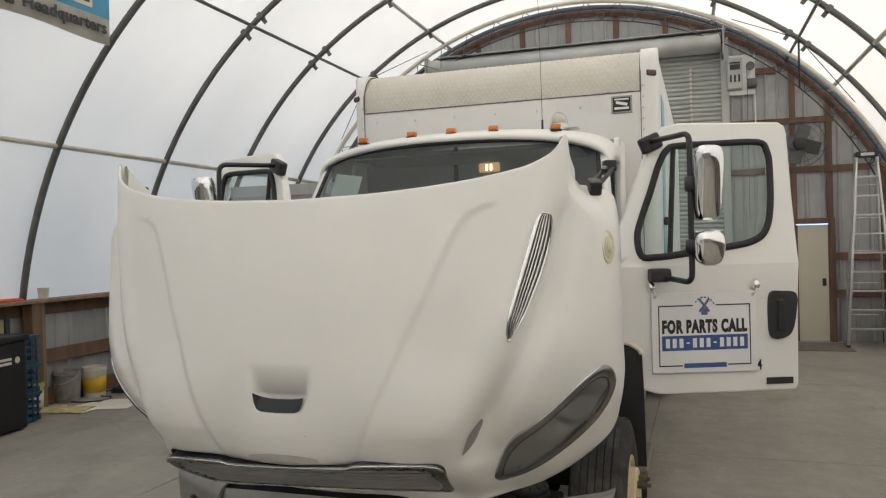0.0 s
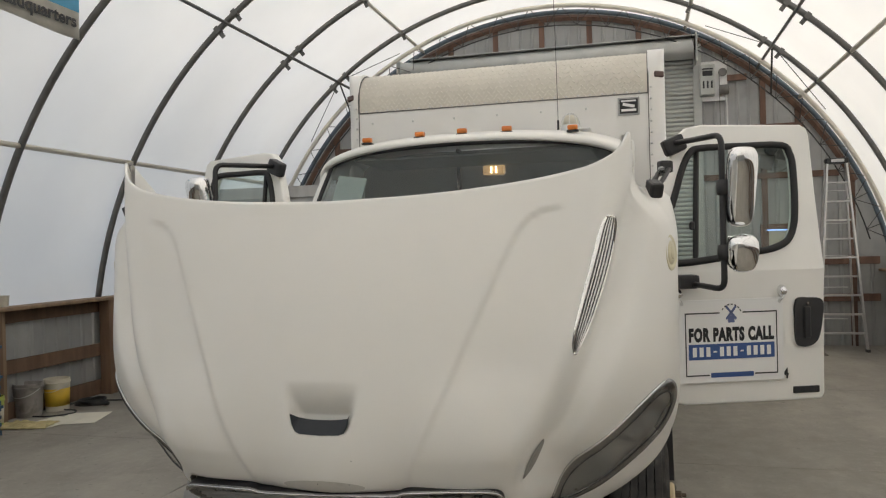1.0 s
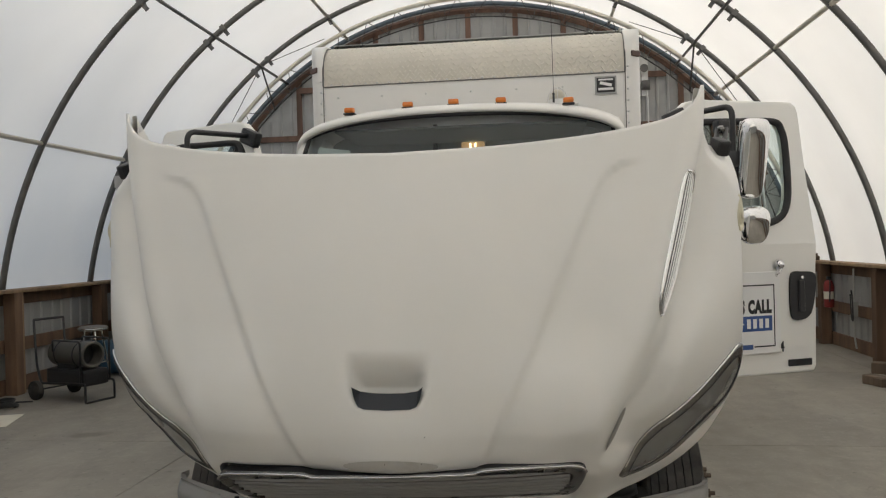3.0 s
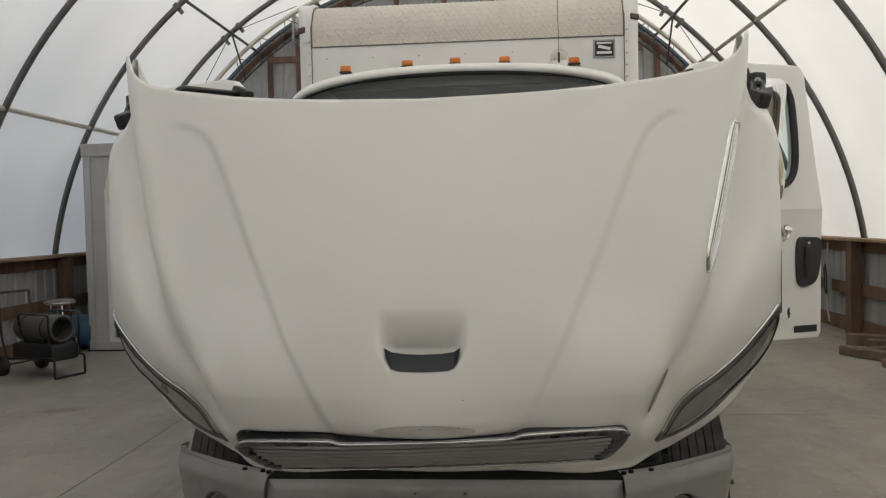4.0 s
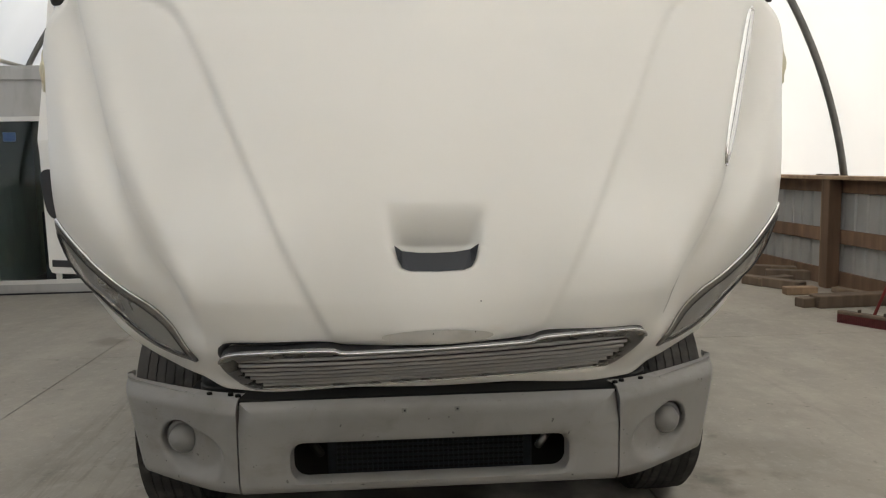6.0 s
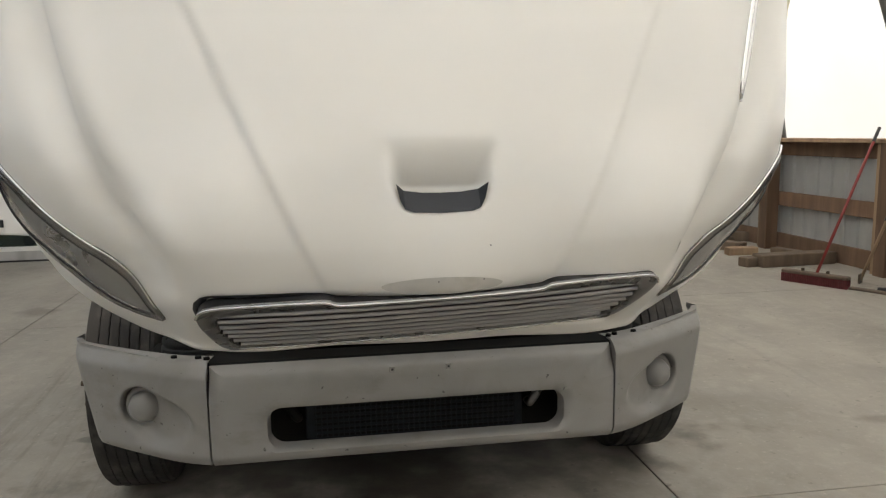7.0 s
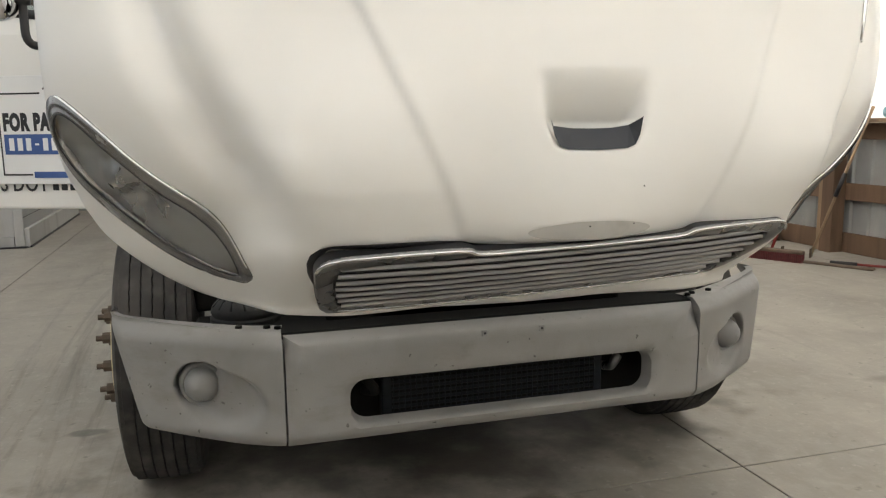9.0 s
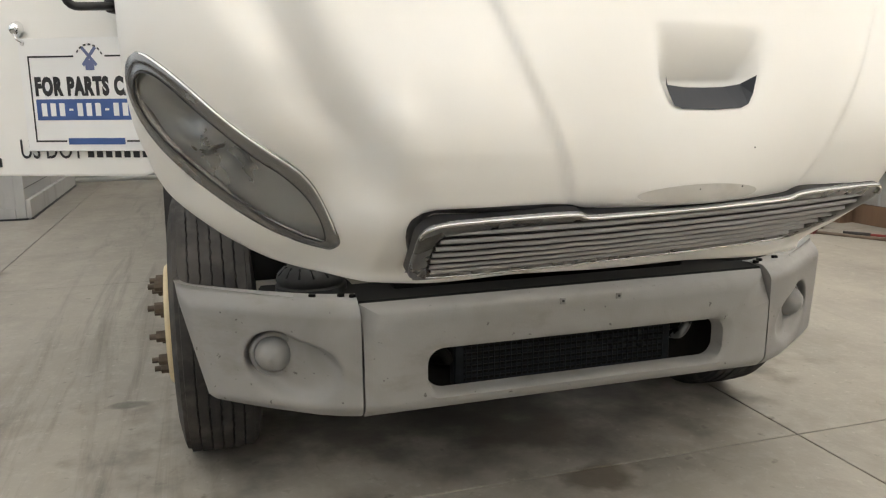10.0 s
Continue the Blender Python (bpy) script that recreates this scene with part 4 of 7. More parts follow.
def loop_patch(loop, off, n=14):
    """A surface that follows the hood inside a long loop; off is a height or a function of (x, z)."""
    bm = bmesh.new()
    k = len(loop)
    rows = []
    for i in range(k // 2):
        a, b = Vector(loop[i]), Vector(loop[k - 1 - i])
        row = []
        for j in range(n + 1):
            p = a.lerp(b, j / n)
            row.append(bm.verts.new(on_hood(p.x, p.y, off(p.x, p.y) if callable(off) else off)))
        rows.append(row)
    for a, b in zip(rows, rows[1:]):
        for j in range(n):
            bm.faces.new((a[j], a[j + 1], b[j + 1], b[j]))
    return bm


def build_headlamp(side, hood):
    rim = lamp_outline(side)
    inner = lens_outline(side)
    h = part("headlamp", loop_patch(inner, lambda x, z: 0.004 - float(lamp_dip(x, z)), 24), REFLECTOR, hood, "hazy grey swept-back headlamp with a sunken reflector bowl", smooth=True)
    lens = part("lens", loop_patch(inner, 0.010), LENS_CLEAR, h, "clear glossy headlamp lens", smooth=True)
    lens.visible_shadow = False
    bm = bmesh.new()
    rings = []
    for f, off in ((0.0, 0.001), (0.08, 0.008), (0.5, 0.010), (0.84, 0.009), (0.92, 0.013), (1.0, 0.008), (1.0, -0.01)):
        rings.append([bm.verts.new(on_hood(x + (p - x) * f, z + (q - z) * f, off)) for (x, z), (p, q) in zip(rim, inner)])
    for u, v in zip(rings, rings[1:]):
        for i in range(len(u)):
            j = (i + 1) % len(u)
            bm.faces.new((u[i], u[j], v[j], v[i]))
    part("bezel", bm, BEZEL, h, "dull chrome headlamp bezel", smooth=True)
    edge = lamp_outline(side, -0.002)
    part("bright_edge", tube([on_hood(x, z, 0.005) for x, z in edge[3:50]], 0.0035, 6), CHROME, h, "bright chrome edge line", smooth=True)
    part("seal", tube([on_hood(x, z, 0.0115) for x, z in inner], 0.0022, 6, True), BLACK, h)
    return h


def mirrored(half):
    return half + [(-x, z) for x, z in half[-2:0:-1]]


GRILLE_TILT, GRILLE_UP = 0.033, 0.005
grille_mid = curve_of([0.84, 0.87, 0.90, 0.93, 0.96, 1.0, 1.03, 1.07], [-0.148, -0.20, -0.263, -0.325, -0.386, -0.462, -0.508, -0.548])


def grille_at(x, h, off=0.0):
    """A point of the grille's own swept face; the grille hangs lower at one corner."""
    def face(x, h):
        s = (h - 0.868) / 0.19
        return Vector((x, float(grille_mid(h)) + (0.03 + 0.05 * s) * (abs(x) / 0.62) ** 2.2, h + GRILLE_UP + GRILLE_TILT * x))
    e = 2e-3
    n = (face(x + e, h) - face(x - e, h)).cross(face(x, h + e) - face(x, h - e)).normalized()
    return face(x, h) + n * off


def grille_rings(loops, offs, closed=True):
    bm = bmesh.new()
    rings = [[bm.verts.new(grille_at(x, h, o)) for x, h in loop] for loop, o in zip(loops, offs)]
    k = len(rings[0])
    for u, v in zip(rings, rings[1:]):
        for i in range(k if closed else k - 1):
            j = (i + 1) % k
            bm.faces.new((u[i], u[j], v[j], v[i]))
    return bm


def build_grille(hood):
    outer = smooth_loop(mirrored([(0, 1.054), (0.16, 1.054), (0.262, 1.055), (0.30, 1.066), (0.40, 1.067), (0.50, 1.064), (0.585, 1.058), (0.624, 1.040), (0.630, 1.0), (0.608, 0.905), (0.588, 0.876), (0.55, 0.867), (0.3, 0.864), (0, 0.864)]), 6)
    inner = smooth_loop(mirrored([(0, 1.043), (0.16, 1.043), (0.25, 1.041), (0.30, 1.040), (0.40, 1.038), (0.49, 1.034), (0.556, 1.026), (0.582, 1.010), (0.586, 0.985), (0.566, 0.915), (0.550, 0.890), (0.525, 0.880), (0.3, 0.876), (0, 0.876)]), 6)
    back = []
    for i in range(13):
        h = 0.872 + 0.176 * i / 12
        back.append([(-0.60 + 1.2 * j / 40, h) for j in range(41)])
    g = part("grille", grille_rings(back, [-0.016] * 13, False), BLACK, hood, "dark grille behind grey chrome slats, hanging loose at one corner", smooth=True)
    # black strip laid on the hood in place of the gap's shade
    gap = [(-0.622, 0.955), (-0.633, 0.985), (-0.640, 1.01), (-0.641, 1.032), (-0.635, 1.048), (-0.619, 1.060), (-0.595, 1.066), (-0.56, 1.069), (-0.46, 1.072), (-0.36, 1.073), (-0.30, 1.071), (-0.262, 1.064), (-0.22, 1.061), (0.0, 1.067), (0.24, 1.075), (0.29, 1.086), (0.40, 1.091), (0.52, 1.090), (0.60, 1.084), (0.634, 1.066)]
    wide = [0.006, 0.012, 0.017, 0.021, 0.024, 0.026, 0.027, 0.028, 0.029, 0.028, 0.026, 0.018, 0.012, 0.009, 0.009, 0.009, 0.008, 0.008, 0.008, 0.006]
    line, widths = [], []
    for (a, b), (wa, wb) in zip(zip(gap, gap[1:]), zip(wide, wide[1:])):
        for q in range(5):
            line.append((a[0] + (b[0] - a[0]) * q / 5, a[1] + (b[1] - a[1]) * q / 5))
            widths.append(wa + (wb - wa) * q / 5)
    part("gap", strip_on_hood([(x * 0.988, z - 0.009) for x, z in line], [1.05 * w for w in widths], 0.003, 0.002), BLACK, g, "black strip for the shaded gap between hood opening and loose grille", smooth=True)
    mix = lambda f: [(x + (p - x) * f, z + (q - z) * f) for (x, z), (p, q) in zip(outer, inner)]
    fs = (0.0, 0.05, 0.14, 0.30, 0.92, 1.0, 1.0)
    part("grille_surround", grille_rings([mix(f) for f in fs], (-0.002, 0.004, 0.006, 0.005, 0.002, -0.002, -0.016)), GRILLE_GREY, g, "dull chrome grille surround", smooth=True, angle=50)
    # rim coloured black for the shade above the chrome
    bm = bmesh.new()
    rims = [[bm.verts.new(grille_at(x, z, -0.003) + Vector((0, d, 0.25 * d))) for x, z in outer] for d in (0.0, 0.02, 0.06)]
    for u, v in zip(rims, rims[1:]):
        for i in range(len(u)):
            j = (i + 1) % len(u)
            bm.faces.new((u[i], u[j], v[j], v[i]))
    part("grille_edge", bm, BLACK, g, "return edge of the grille, coloured black as the gap's shade", smooth=True, angle=50)
    top = sorted([p for p in outer if p[1] > 1.03])
    part("top_bar", tube([grille_at(x, z - 0.003, 0.005) for x, z in top], 0.0042, 8), CHROME_SLAT, g, "bright chrome top edge", smooth=True)
    low = sorted([p for p in inner if p[1] < 0.884])
    part("bottom_bar", tube([grille_at(x, z - 0.006, 0.005) for x, z in low], 0.003, 8), CHROME_SLAT, g, "thin chrome lower edge", smooth=True)
    ends = curve_of([0.876, 0.89, 0.915, 0.985, 1.045], [0.530, 0.550, 0.566, 0.585, 0.582])
    pitch = 0.0232
    for i in range(7):
        mid = 0.8905 + pitch * i
        w = float(ends(mid)) - 0.006
        bm = bmesh.new()
        rows = []
        for dy, dz in ((0.016, 0.22), (0.001, 0.25), (0.0, 0.21), (-0.0015, 0.0), (0.0, -0.21), (0.001, -0.25), (0.016, -0.22)):
            row = []
            for q in range(-40, 41):
                wave = 0.0010 * math.sin(q * 0.5 + i) * (i in (3, 4))
                row.append(bm.verts.new(grille_at(w * q / 40, mid + wave, -0.001) + Vector((0, dy, dz * pitch))))
            rows.append(row)
        for a, b in zip(rows, rows[1:]):
            for k in range(80):
                bm.faces.new((a[k], a[k + 1], b[k + 1], b[k]))
        part("slat", bm, GRILLE_SLAT, g, smooth=True, angle=60)
    return g


GRILLE_SLAT = material("brushed_grille_slat", (0.36, 0.362, 0.36), 0.34, 0.75, vary=0.10, scale=9, rough_vary=0.1, stretch=(0.2, 1, 1), stain=(0.22, 0.21, 0.20), stain_amount=0.4, stain_scale=14)
REFLECTOR = material("lamp_reflector", (0.43, 0.45, 0.47), 0.30, 0.95, vary=0.12, scale=5, rough_vary=0.08)
LENS_CLEAR = glass_material("lamp_lens", (0.88, 0.88, 0.86), 0.06, 0.02)
BEZEL = material("dull_chrome_bezel", (0.25, 0.252, 0.252), 0.24, 0.9, vary=0.06, scale=8)


def hood_spot(x, z, off=0.0):
    """A point over the finished relief of the hood at a true width, and its own outward direction."""
    b = x
    for _ in range(12):
        b += 0.7 * (x - on_hood(b, z).x)
    e = 2e-3
    p = on_hood(b, z)
    n = (on_hood(b + e, z) - on_hood(b - e, z)).cross(on_hood(b, z + e) - on_hood(b, z - e)).normalized()
    return p + n * off


def build_vent(hood):
    """Chrome air inlet on the step between the raised hood and the fender."""
    zs = [1.548, 1.575, 1.61, 1.67, 1.73, 1.79, 1.85, 1.91, 1.97, 2.015, 2.035]
    inner_x = curve_of(zs, [0.883, 0.8795, 0.882, 0.894, 0.909, 0.925, 0.941, 0.957, 0.973, 0.990, 1.006])
    outer_x = curve_of(zs, [0.889, 0.904, 0.921, 0.947, 0.967, 0.986, 1.003, 1.018, 1.030, 1.034, 1.026])
    n = 36

    def sheet(rails, offs):
        bm = bmesh.new()
        rows = []
        for i in range(n + 1):
            z = 1.549 + (2.034 - 1.549) * i / n
            a, b = float(inner_x(z)), float(outer_x(z))
            rows.append([bm.verts.new(hood_spot(a + (b - a) * f, z, o)) for f, o in zip(rails, offs)])
        for u, w in zip(rows, rows[1:]):
            for k in range(len(rails) - 1):
                bm.faces.new((u[k], u[k + 1], w[k + 1], w[k]))
        return bm
    v = part("air_inlet", sheet([k / 8 for k in range(9)], [0.0015] * 9), BLACK, hood, "chrome-trimmed slatted air inlet", smooth=True)
    part("inlet_trim", sheet((0.0, 0.03, 0.10, 0.18, 0.23, 0.24), (0.001, 0.004, 0.005, 0.005, 0.004, 0.002)), CHROME, v, "broad chrome trim along the hood ridge", smooth=True)
    part("inlet_trim", sheet((0.92, 0.935, 0.96, 0.99, 1.0), (0.002, 0.005, 0.006, 0.004, 0.001)), CHROME, v, "thin chrome trim along the fender", smooth=True)
    for i in range(4):
        f = 0.35 + 0.152 * i
        part("inlet_slat", sheet((f - 0.034, f - 0.022, f + 0.022, f + 0.034), (0.002, 0.006, 0.005, 0.002)), CHROME_SLAT, v, smooth=True)
    for z in (1.552, 2.028):
        a, b = float(inner_x(z)), float(outer_x(z))
        part("inlet_end", tube([hood_spot(a + (b - a) * q / 6, z, 0.003) for q in range(7)], 0.005, 8), CHROME, v, smooth=True)


def build_hood_fittings(hood):
    # scoop screen, badge recess, side lamps, latches, side plate
    slot = [(-0.116, 1.352), (-0.095, 1.333), (-0.05, 1.327), (0, 1.326), (0.05, 1.327), (0.095, 1.333), (0.116, 1.352),
            (0.107, 1.312), (0.095, 1.289), (0.075, 1.281), (0.0, 1.278), (-0.075, 1.281), (-0.095, 1.289), (-0.107, 1.312)]
    bm = bmesh.new()
    vs = []
    for x, z in slot:
        p = Vector((x, float(hood_y(x, z)) - 0.012 + (0.030 if abs(x) < 0.11 and z > 1.32 else -0.002), z))
        vs.append(bm.verts.new(p))
    bm.faces.new(vs)
    bmesh.ops.triangulate(bm, faces=bm.faces)
    part("scoop_screen", bm, SCREEN, hood, "dark slate screen of the hood scoop")
    part("badge_recess", hood_patch([(0.155 * math.cos(k * math.pi / 18) * (1 + 0.0), 1.094 + 0.024 * math.sin(k * math.pi / 18)) for k in range(36)], 0.0035, 2), BADGE_MARK, hood, "bare grey oval where a badge was", smooth=True)
    for x, z in ((-0.013, 1.106), (0.102, 1.108), (0.118, 1.194)):
        part("screw_hole", lathe([(0.0, 0.0012), (0.0016, 0.001), (0.0019, 0.0)], Matrix.Translation(on_hood(x, z, 0.0042)) @ pose(0, 0, 0, 0, 0, -90), 8), SCREEN, hood)
    for s in (-1, 1):
        c = on_hood(s * 1.224, 1.893, 0.0)
        out = Vector((s * 0.86, -0.5, 0.05)).normalized()
        m = Matrix.Translation(c) @ out.to_track_quat("X", "Z").to_matrix().to_4x4() @ Matrix.Diagonal((0.55, 0.56, 0.95, 1))
        lamp = part("side_lamp", lathe([(0.0, 0.016), (0.03, 0.014), (0.045, 0.008), (0.05, 0.0), (0.068, 0.006), (0.073, 0.0), (0.073, -0.015)], m, 24), CREAM, hood, "cream oval side marker lamp with a pale rim", smooth=True, angle=50)
        part("side_lamp_lens", lathe([(0.0, 0.024), (0.02, 0.02), (0.033, 0.012)], m, 16), CREAM, lamp, smooth=True)
        # rubber hood latch: body on the fender, strap up to its keeper
        px = s * 1.172
        la = part("hood_latch", box((0.052, 0.07, 0.06), (px, 0.0, 2.140), 0.012, Matrix.Rotation(s * 0.4, 4, "Z") @ Matrix.Rotation(0.4, 4, "X"), 2), BLACK, hood, "black rubber hood latch")
        for q in (-0.016, 0.016):
            part("latch_strap", tube([(px + q, 0.02, 2.15), (px + s * 0.025 + q, 0.09, 2.19), (px + s * 0.045 + q, 0.16, 2.23)], 0.010, 8), BLACK, la)
        part("latch_grip", box((0.055, 0.045, 0.05), (px + s * 0.045, 0.165, 2.237), 0.01, Matrix.Rotation(s * 0.4, 4, "Z"), 2), BLACK, la)
        part("latch_keeper", box((0.025, 0.03, 0.035), (px + s * 0.03, 0.11, 2.215), 0.006, Matrix.Rotation(0.5, 4, "X")), GRILLE_GREY, la, "grey metal latch keeper")
        # upright side of the raised hood, running back from its tip over the fender
        bm = bmesh.new()
        rows = []
        for k in range(13):
            v = k / 12
            top = 2.338 - 0.112 * v ** 0.85
            rows.append([bm.verts.new((s * (1.076 + 0.012 * v + dx), -0.132 + 0.17 * v, z)) for dx, z in ((0, 2.15), (0, 2.18), (0.0, top - 0.006), (-0.005, top), (-0.018, top), (-0.022, top - 0.006), (-0.022, 2.15))])
        for a, b in zip(rows, rows[1:]):
            for k in range(6):
                bm.faces.new((a[k], a[k + 1], b[k + 1], b[k]))
        part("hood_corner", bm, PAINT, hood, "white upright corner of the hood rim", smooth=True, angle=50)
    part("side_plate", hood_patch(smooth_loop([(0.700, 1.112), (0.707, 1.109), (0.746, 1.146), (0.784, 1.208), (0.787, 1.229), (0.778, 1.226), (0.735, 1.183)], 3), 0.004, 1), PLATE_MARK, hood, "small grey plate where a name badge was")


RUBBER_PAD = material("worn_rubber_pad", (0.020, 0.021, 0.022), 0.6, vary=0.3, scale=14, stain=(0.06, 0.058, 0.055), stain_amount=0.35, stain_scale=18, spec=0.3)
SCREEN = material("scoop_screen_slate", (0.016, 0.020, 0.027), 0.55, vary=0.1)
CHROME_SLAT = material("slat_chrome", (0.62, 0.62, 0.62), 0.18, 1.0, vary=0.05)
PLATE_MARK = material("grimy_bare_mark", (0.30, 0.29, 0.27), 0.65, vary=0.12, stain=(0.12, 0.11, 0.10), stain_amount=0.7, stain_scale=26)
BADGE_MARK = material("bare_badge_mark", (0.56, 0.55, 0.52), 0.6, vary=0.08, stain=(0.25, 0.23, 0.2), stain_amount=0.3, stain_scale=20)

bumper_y = curve_of([0, 0.4, 0.6, 0.68, 0.78, 0.92, 1.05, 1.15, 1.2], [-0.046, -0.036, -0.017, 0.0, 0.04, 0.13, 0.222, 0.298, 0.345])


def bumper_profile(z, x):
    """How far the bumper's face sits behind its foremost line at a height."""
    t0, t1 = 0.405, 0.752
    b = 0.0
    if z > t1 - 0.05:
        b += 0.05 * ((z - t1 + 0.05) / 0.05) ** 2.2
    if z < t0 + 0.05:
        b += 0.035 * ((t0 + 0.05 - z) / 0.05) ** 2
    return b + 0.05 * max(0, 0.6 - z) * 0.4


def build_bumper():
    b = part("bumper", bumper_centre(), PLASTIC_GREY, TRUCK, "grey painted front bumper with a wide air opening", smooth=True, angle=45)
    for s in (-1, 1):
        e = part("bumper_end", bumper_end(s), PLASTIC_GREY, b, "grey bumper end with a sunken fog lamp", smooth=True, angle=50)
        c = Vector((s * 0.915, float(bumper_y(0.915)) + 0.050, 0.576))
        m = Matrix.Translation(c) @ Vector((s * 0.28, -1, 0)).to_track_quat("X", "Z").to_matrix().to_4x4()
        part("fog_lamp", lathe([(0.0, 0.050), (0.017, 0.047), (0.033, 0.038), (0.046, 0.022), (0.053, 0.003), (0.0535, -0.004), (0.058, 0.000), (0.066, 0.000), (0.071, -0.008), (0.074, -0.03)], m, 36), FOG_GREY, b, "painted-over grey round fog lamp", smooth=True, angle=60)
        for k, xx in enumerate((0.69, 0.72, 0.80)):
            part("bolt", lathe([(0, 0.012), (0.010, 0.011), (0.011, 0.0)], pose(s * xx, 0.09 + 0.02 * k, 0.748, 0, -90, 0), 8), SHADOW_GREY, b)
    for x in (-0.093, 0.091):
        part("screw_plate", box((0.02, 0.006, 0.02), (x, float(bumper_y(0.09)) - 0.004, 0.722), 0.002), PLASTIC_GREY, b)
        part("screw_hole", box((0.007, 0.004, 0.007), (x, float(bumper_y(0.09)) - 0.0075, 0.722), 0.001), BLACK, b)
    # dark strip stands for the shaded gap under the hood lip
    part("dark_gap_strip", box((1.42, 0.12, 0.020), (0, 0.115, 0.734), 0.008), SHADOW_GREY, b, "black strip put in for the shaded gap over the bumper")
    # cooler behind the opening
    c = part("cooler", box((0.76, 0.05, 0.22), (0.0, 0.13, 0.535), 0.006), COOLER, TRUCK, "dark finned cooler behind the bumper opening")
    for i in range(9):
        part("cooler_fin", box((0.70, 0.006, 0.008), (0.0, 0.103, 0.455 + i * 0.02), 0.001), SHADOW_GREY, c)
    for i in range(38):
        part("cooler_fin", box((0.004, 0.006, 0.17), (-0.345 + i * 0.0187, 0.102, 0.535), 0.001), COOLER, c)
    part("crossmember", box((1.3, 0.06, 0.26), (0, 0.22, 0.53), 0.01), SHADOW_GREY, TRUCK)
    for s in (-1, 1):
        part("tow_hook", tube(rounded([(s * 0.46, 0.2, 0.60), (s * 0.44, 0.09, 0.58), (s * 0.40, 0.08, 0.53), (s * 0.42, 0.19, 0.50)], 0.03), 0.016, 8), GRILLE_GREY if s > 0 else SHADOW_GREY, TRUCK, smooth=True)


FOG_GREY = material("fog_lamp_grey", (0.215, 0.212, 0.205), 0.45, vary=0.05)
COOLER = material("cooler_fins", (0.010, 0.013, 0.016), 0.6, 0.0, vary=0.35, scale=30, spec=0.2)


def bumper_centre():
    bm = bmesh.new()
    z0, z1, xw = 0.405, 0.752, 0.678
    inner = round_rect(-0.498, 0.467, 0.494, 0.608, 0.050, 8)
    outer = []
    for x, z in inner:
        k = min((xw / abs(x)) if x else 9, ((z1 - 0.54) if z > 0.54 else (0.54 - z0)) / max(1e-6, abs(z - 0.54)))
        outer.append((x * min(k, xw / max(abs(x), 1e-6)), 0.54 + (z - 0.54) * k))
    # the four corners of the face
    ring = []
    for (x, z) in outer:
        ring.append((max(-xw, min(xw, x)), max(z0, min(z1, z))))
    for cx, cz in ((xw, z1), (-xw, z1), (-xw, z0), (xw, z0)):
        i = min(range(len(ring)), key=lambda q: (ring[q][0] - cx) ** 2 + (ring[q][1] - cz) ** 2)
        ring[i] = (cx, cz)
    # finer along the long sides
    def fine(loop):
        out = []
        for i in range(len(loop)):
            a, b2 = Vector(loop[i]), Vector(loop[(i + 1) % len(loop)])
            long_side = i in (6, 20)
            n = 16 if long_side else 1
            for q in range(n):
                out.append(tuple(a.lerp(b2, q / n)))
        return out
    inner, ring = fine(inner), fine(ring)
    steps = 9
    rows = []
    for s in range(steps + 1):
        t = s / steps
        rows.append([])
        for (xi, zi), (xo, zo) in zip(inner, ring):
            x, z = xi + (xo - xi) * t, zi + (zo - zi) * t
            y = float(bumper_y(abs(x))) + bumper_profile(z, x)
            z -= 0.013 * float(ease((abs(x) - 0.585) / 0.02)) * max(0.0, (z - 0.70) / 0.05)
            if s == 0:
                y += 0.012
            rows[-1].append(bm.verts.new((x, y, z)))
    back = [bm.verts.new((v.co.x * 0.985, v.co.y + 0.05, 0.54 + (v.co.z - 0.54) * 0.93)) for v in rows[0]]
    rear = [bm.verts.new((v.co.x, v.co.y + 0.10, v.co.z)) for v in rows[-1]]
    rows = [back] + rows + [rear]
    for a, b in zip(rows, rows[1:]):
        for i in range(len(a)):
            j = (i + 1) % len(a)
            bm.faces.new((a[i], a[j], b[j], b[i]))
    return bm


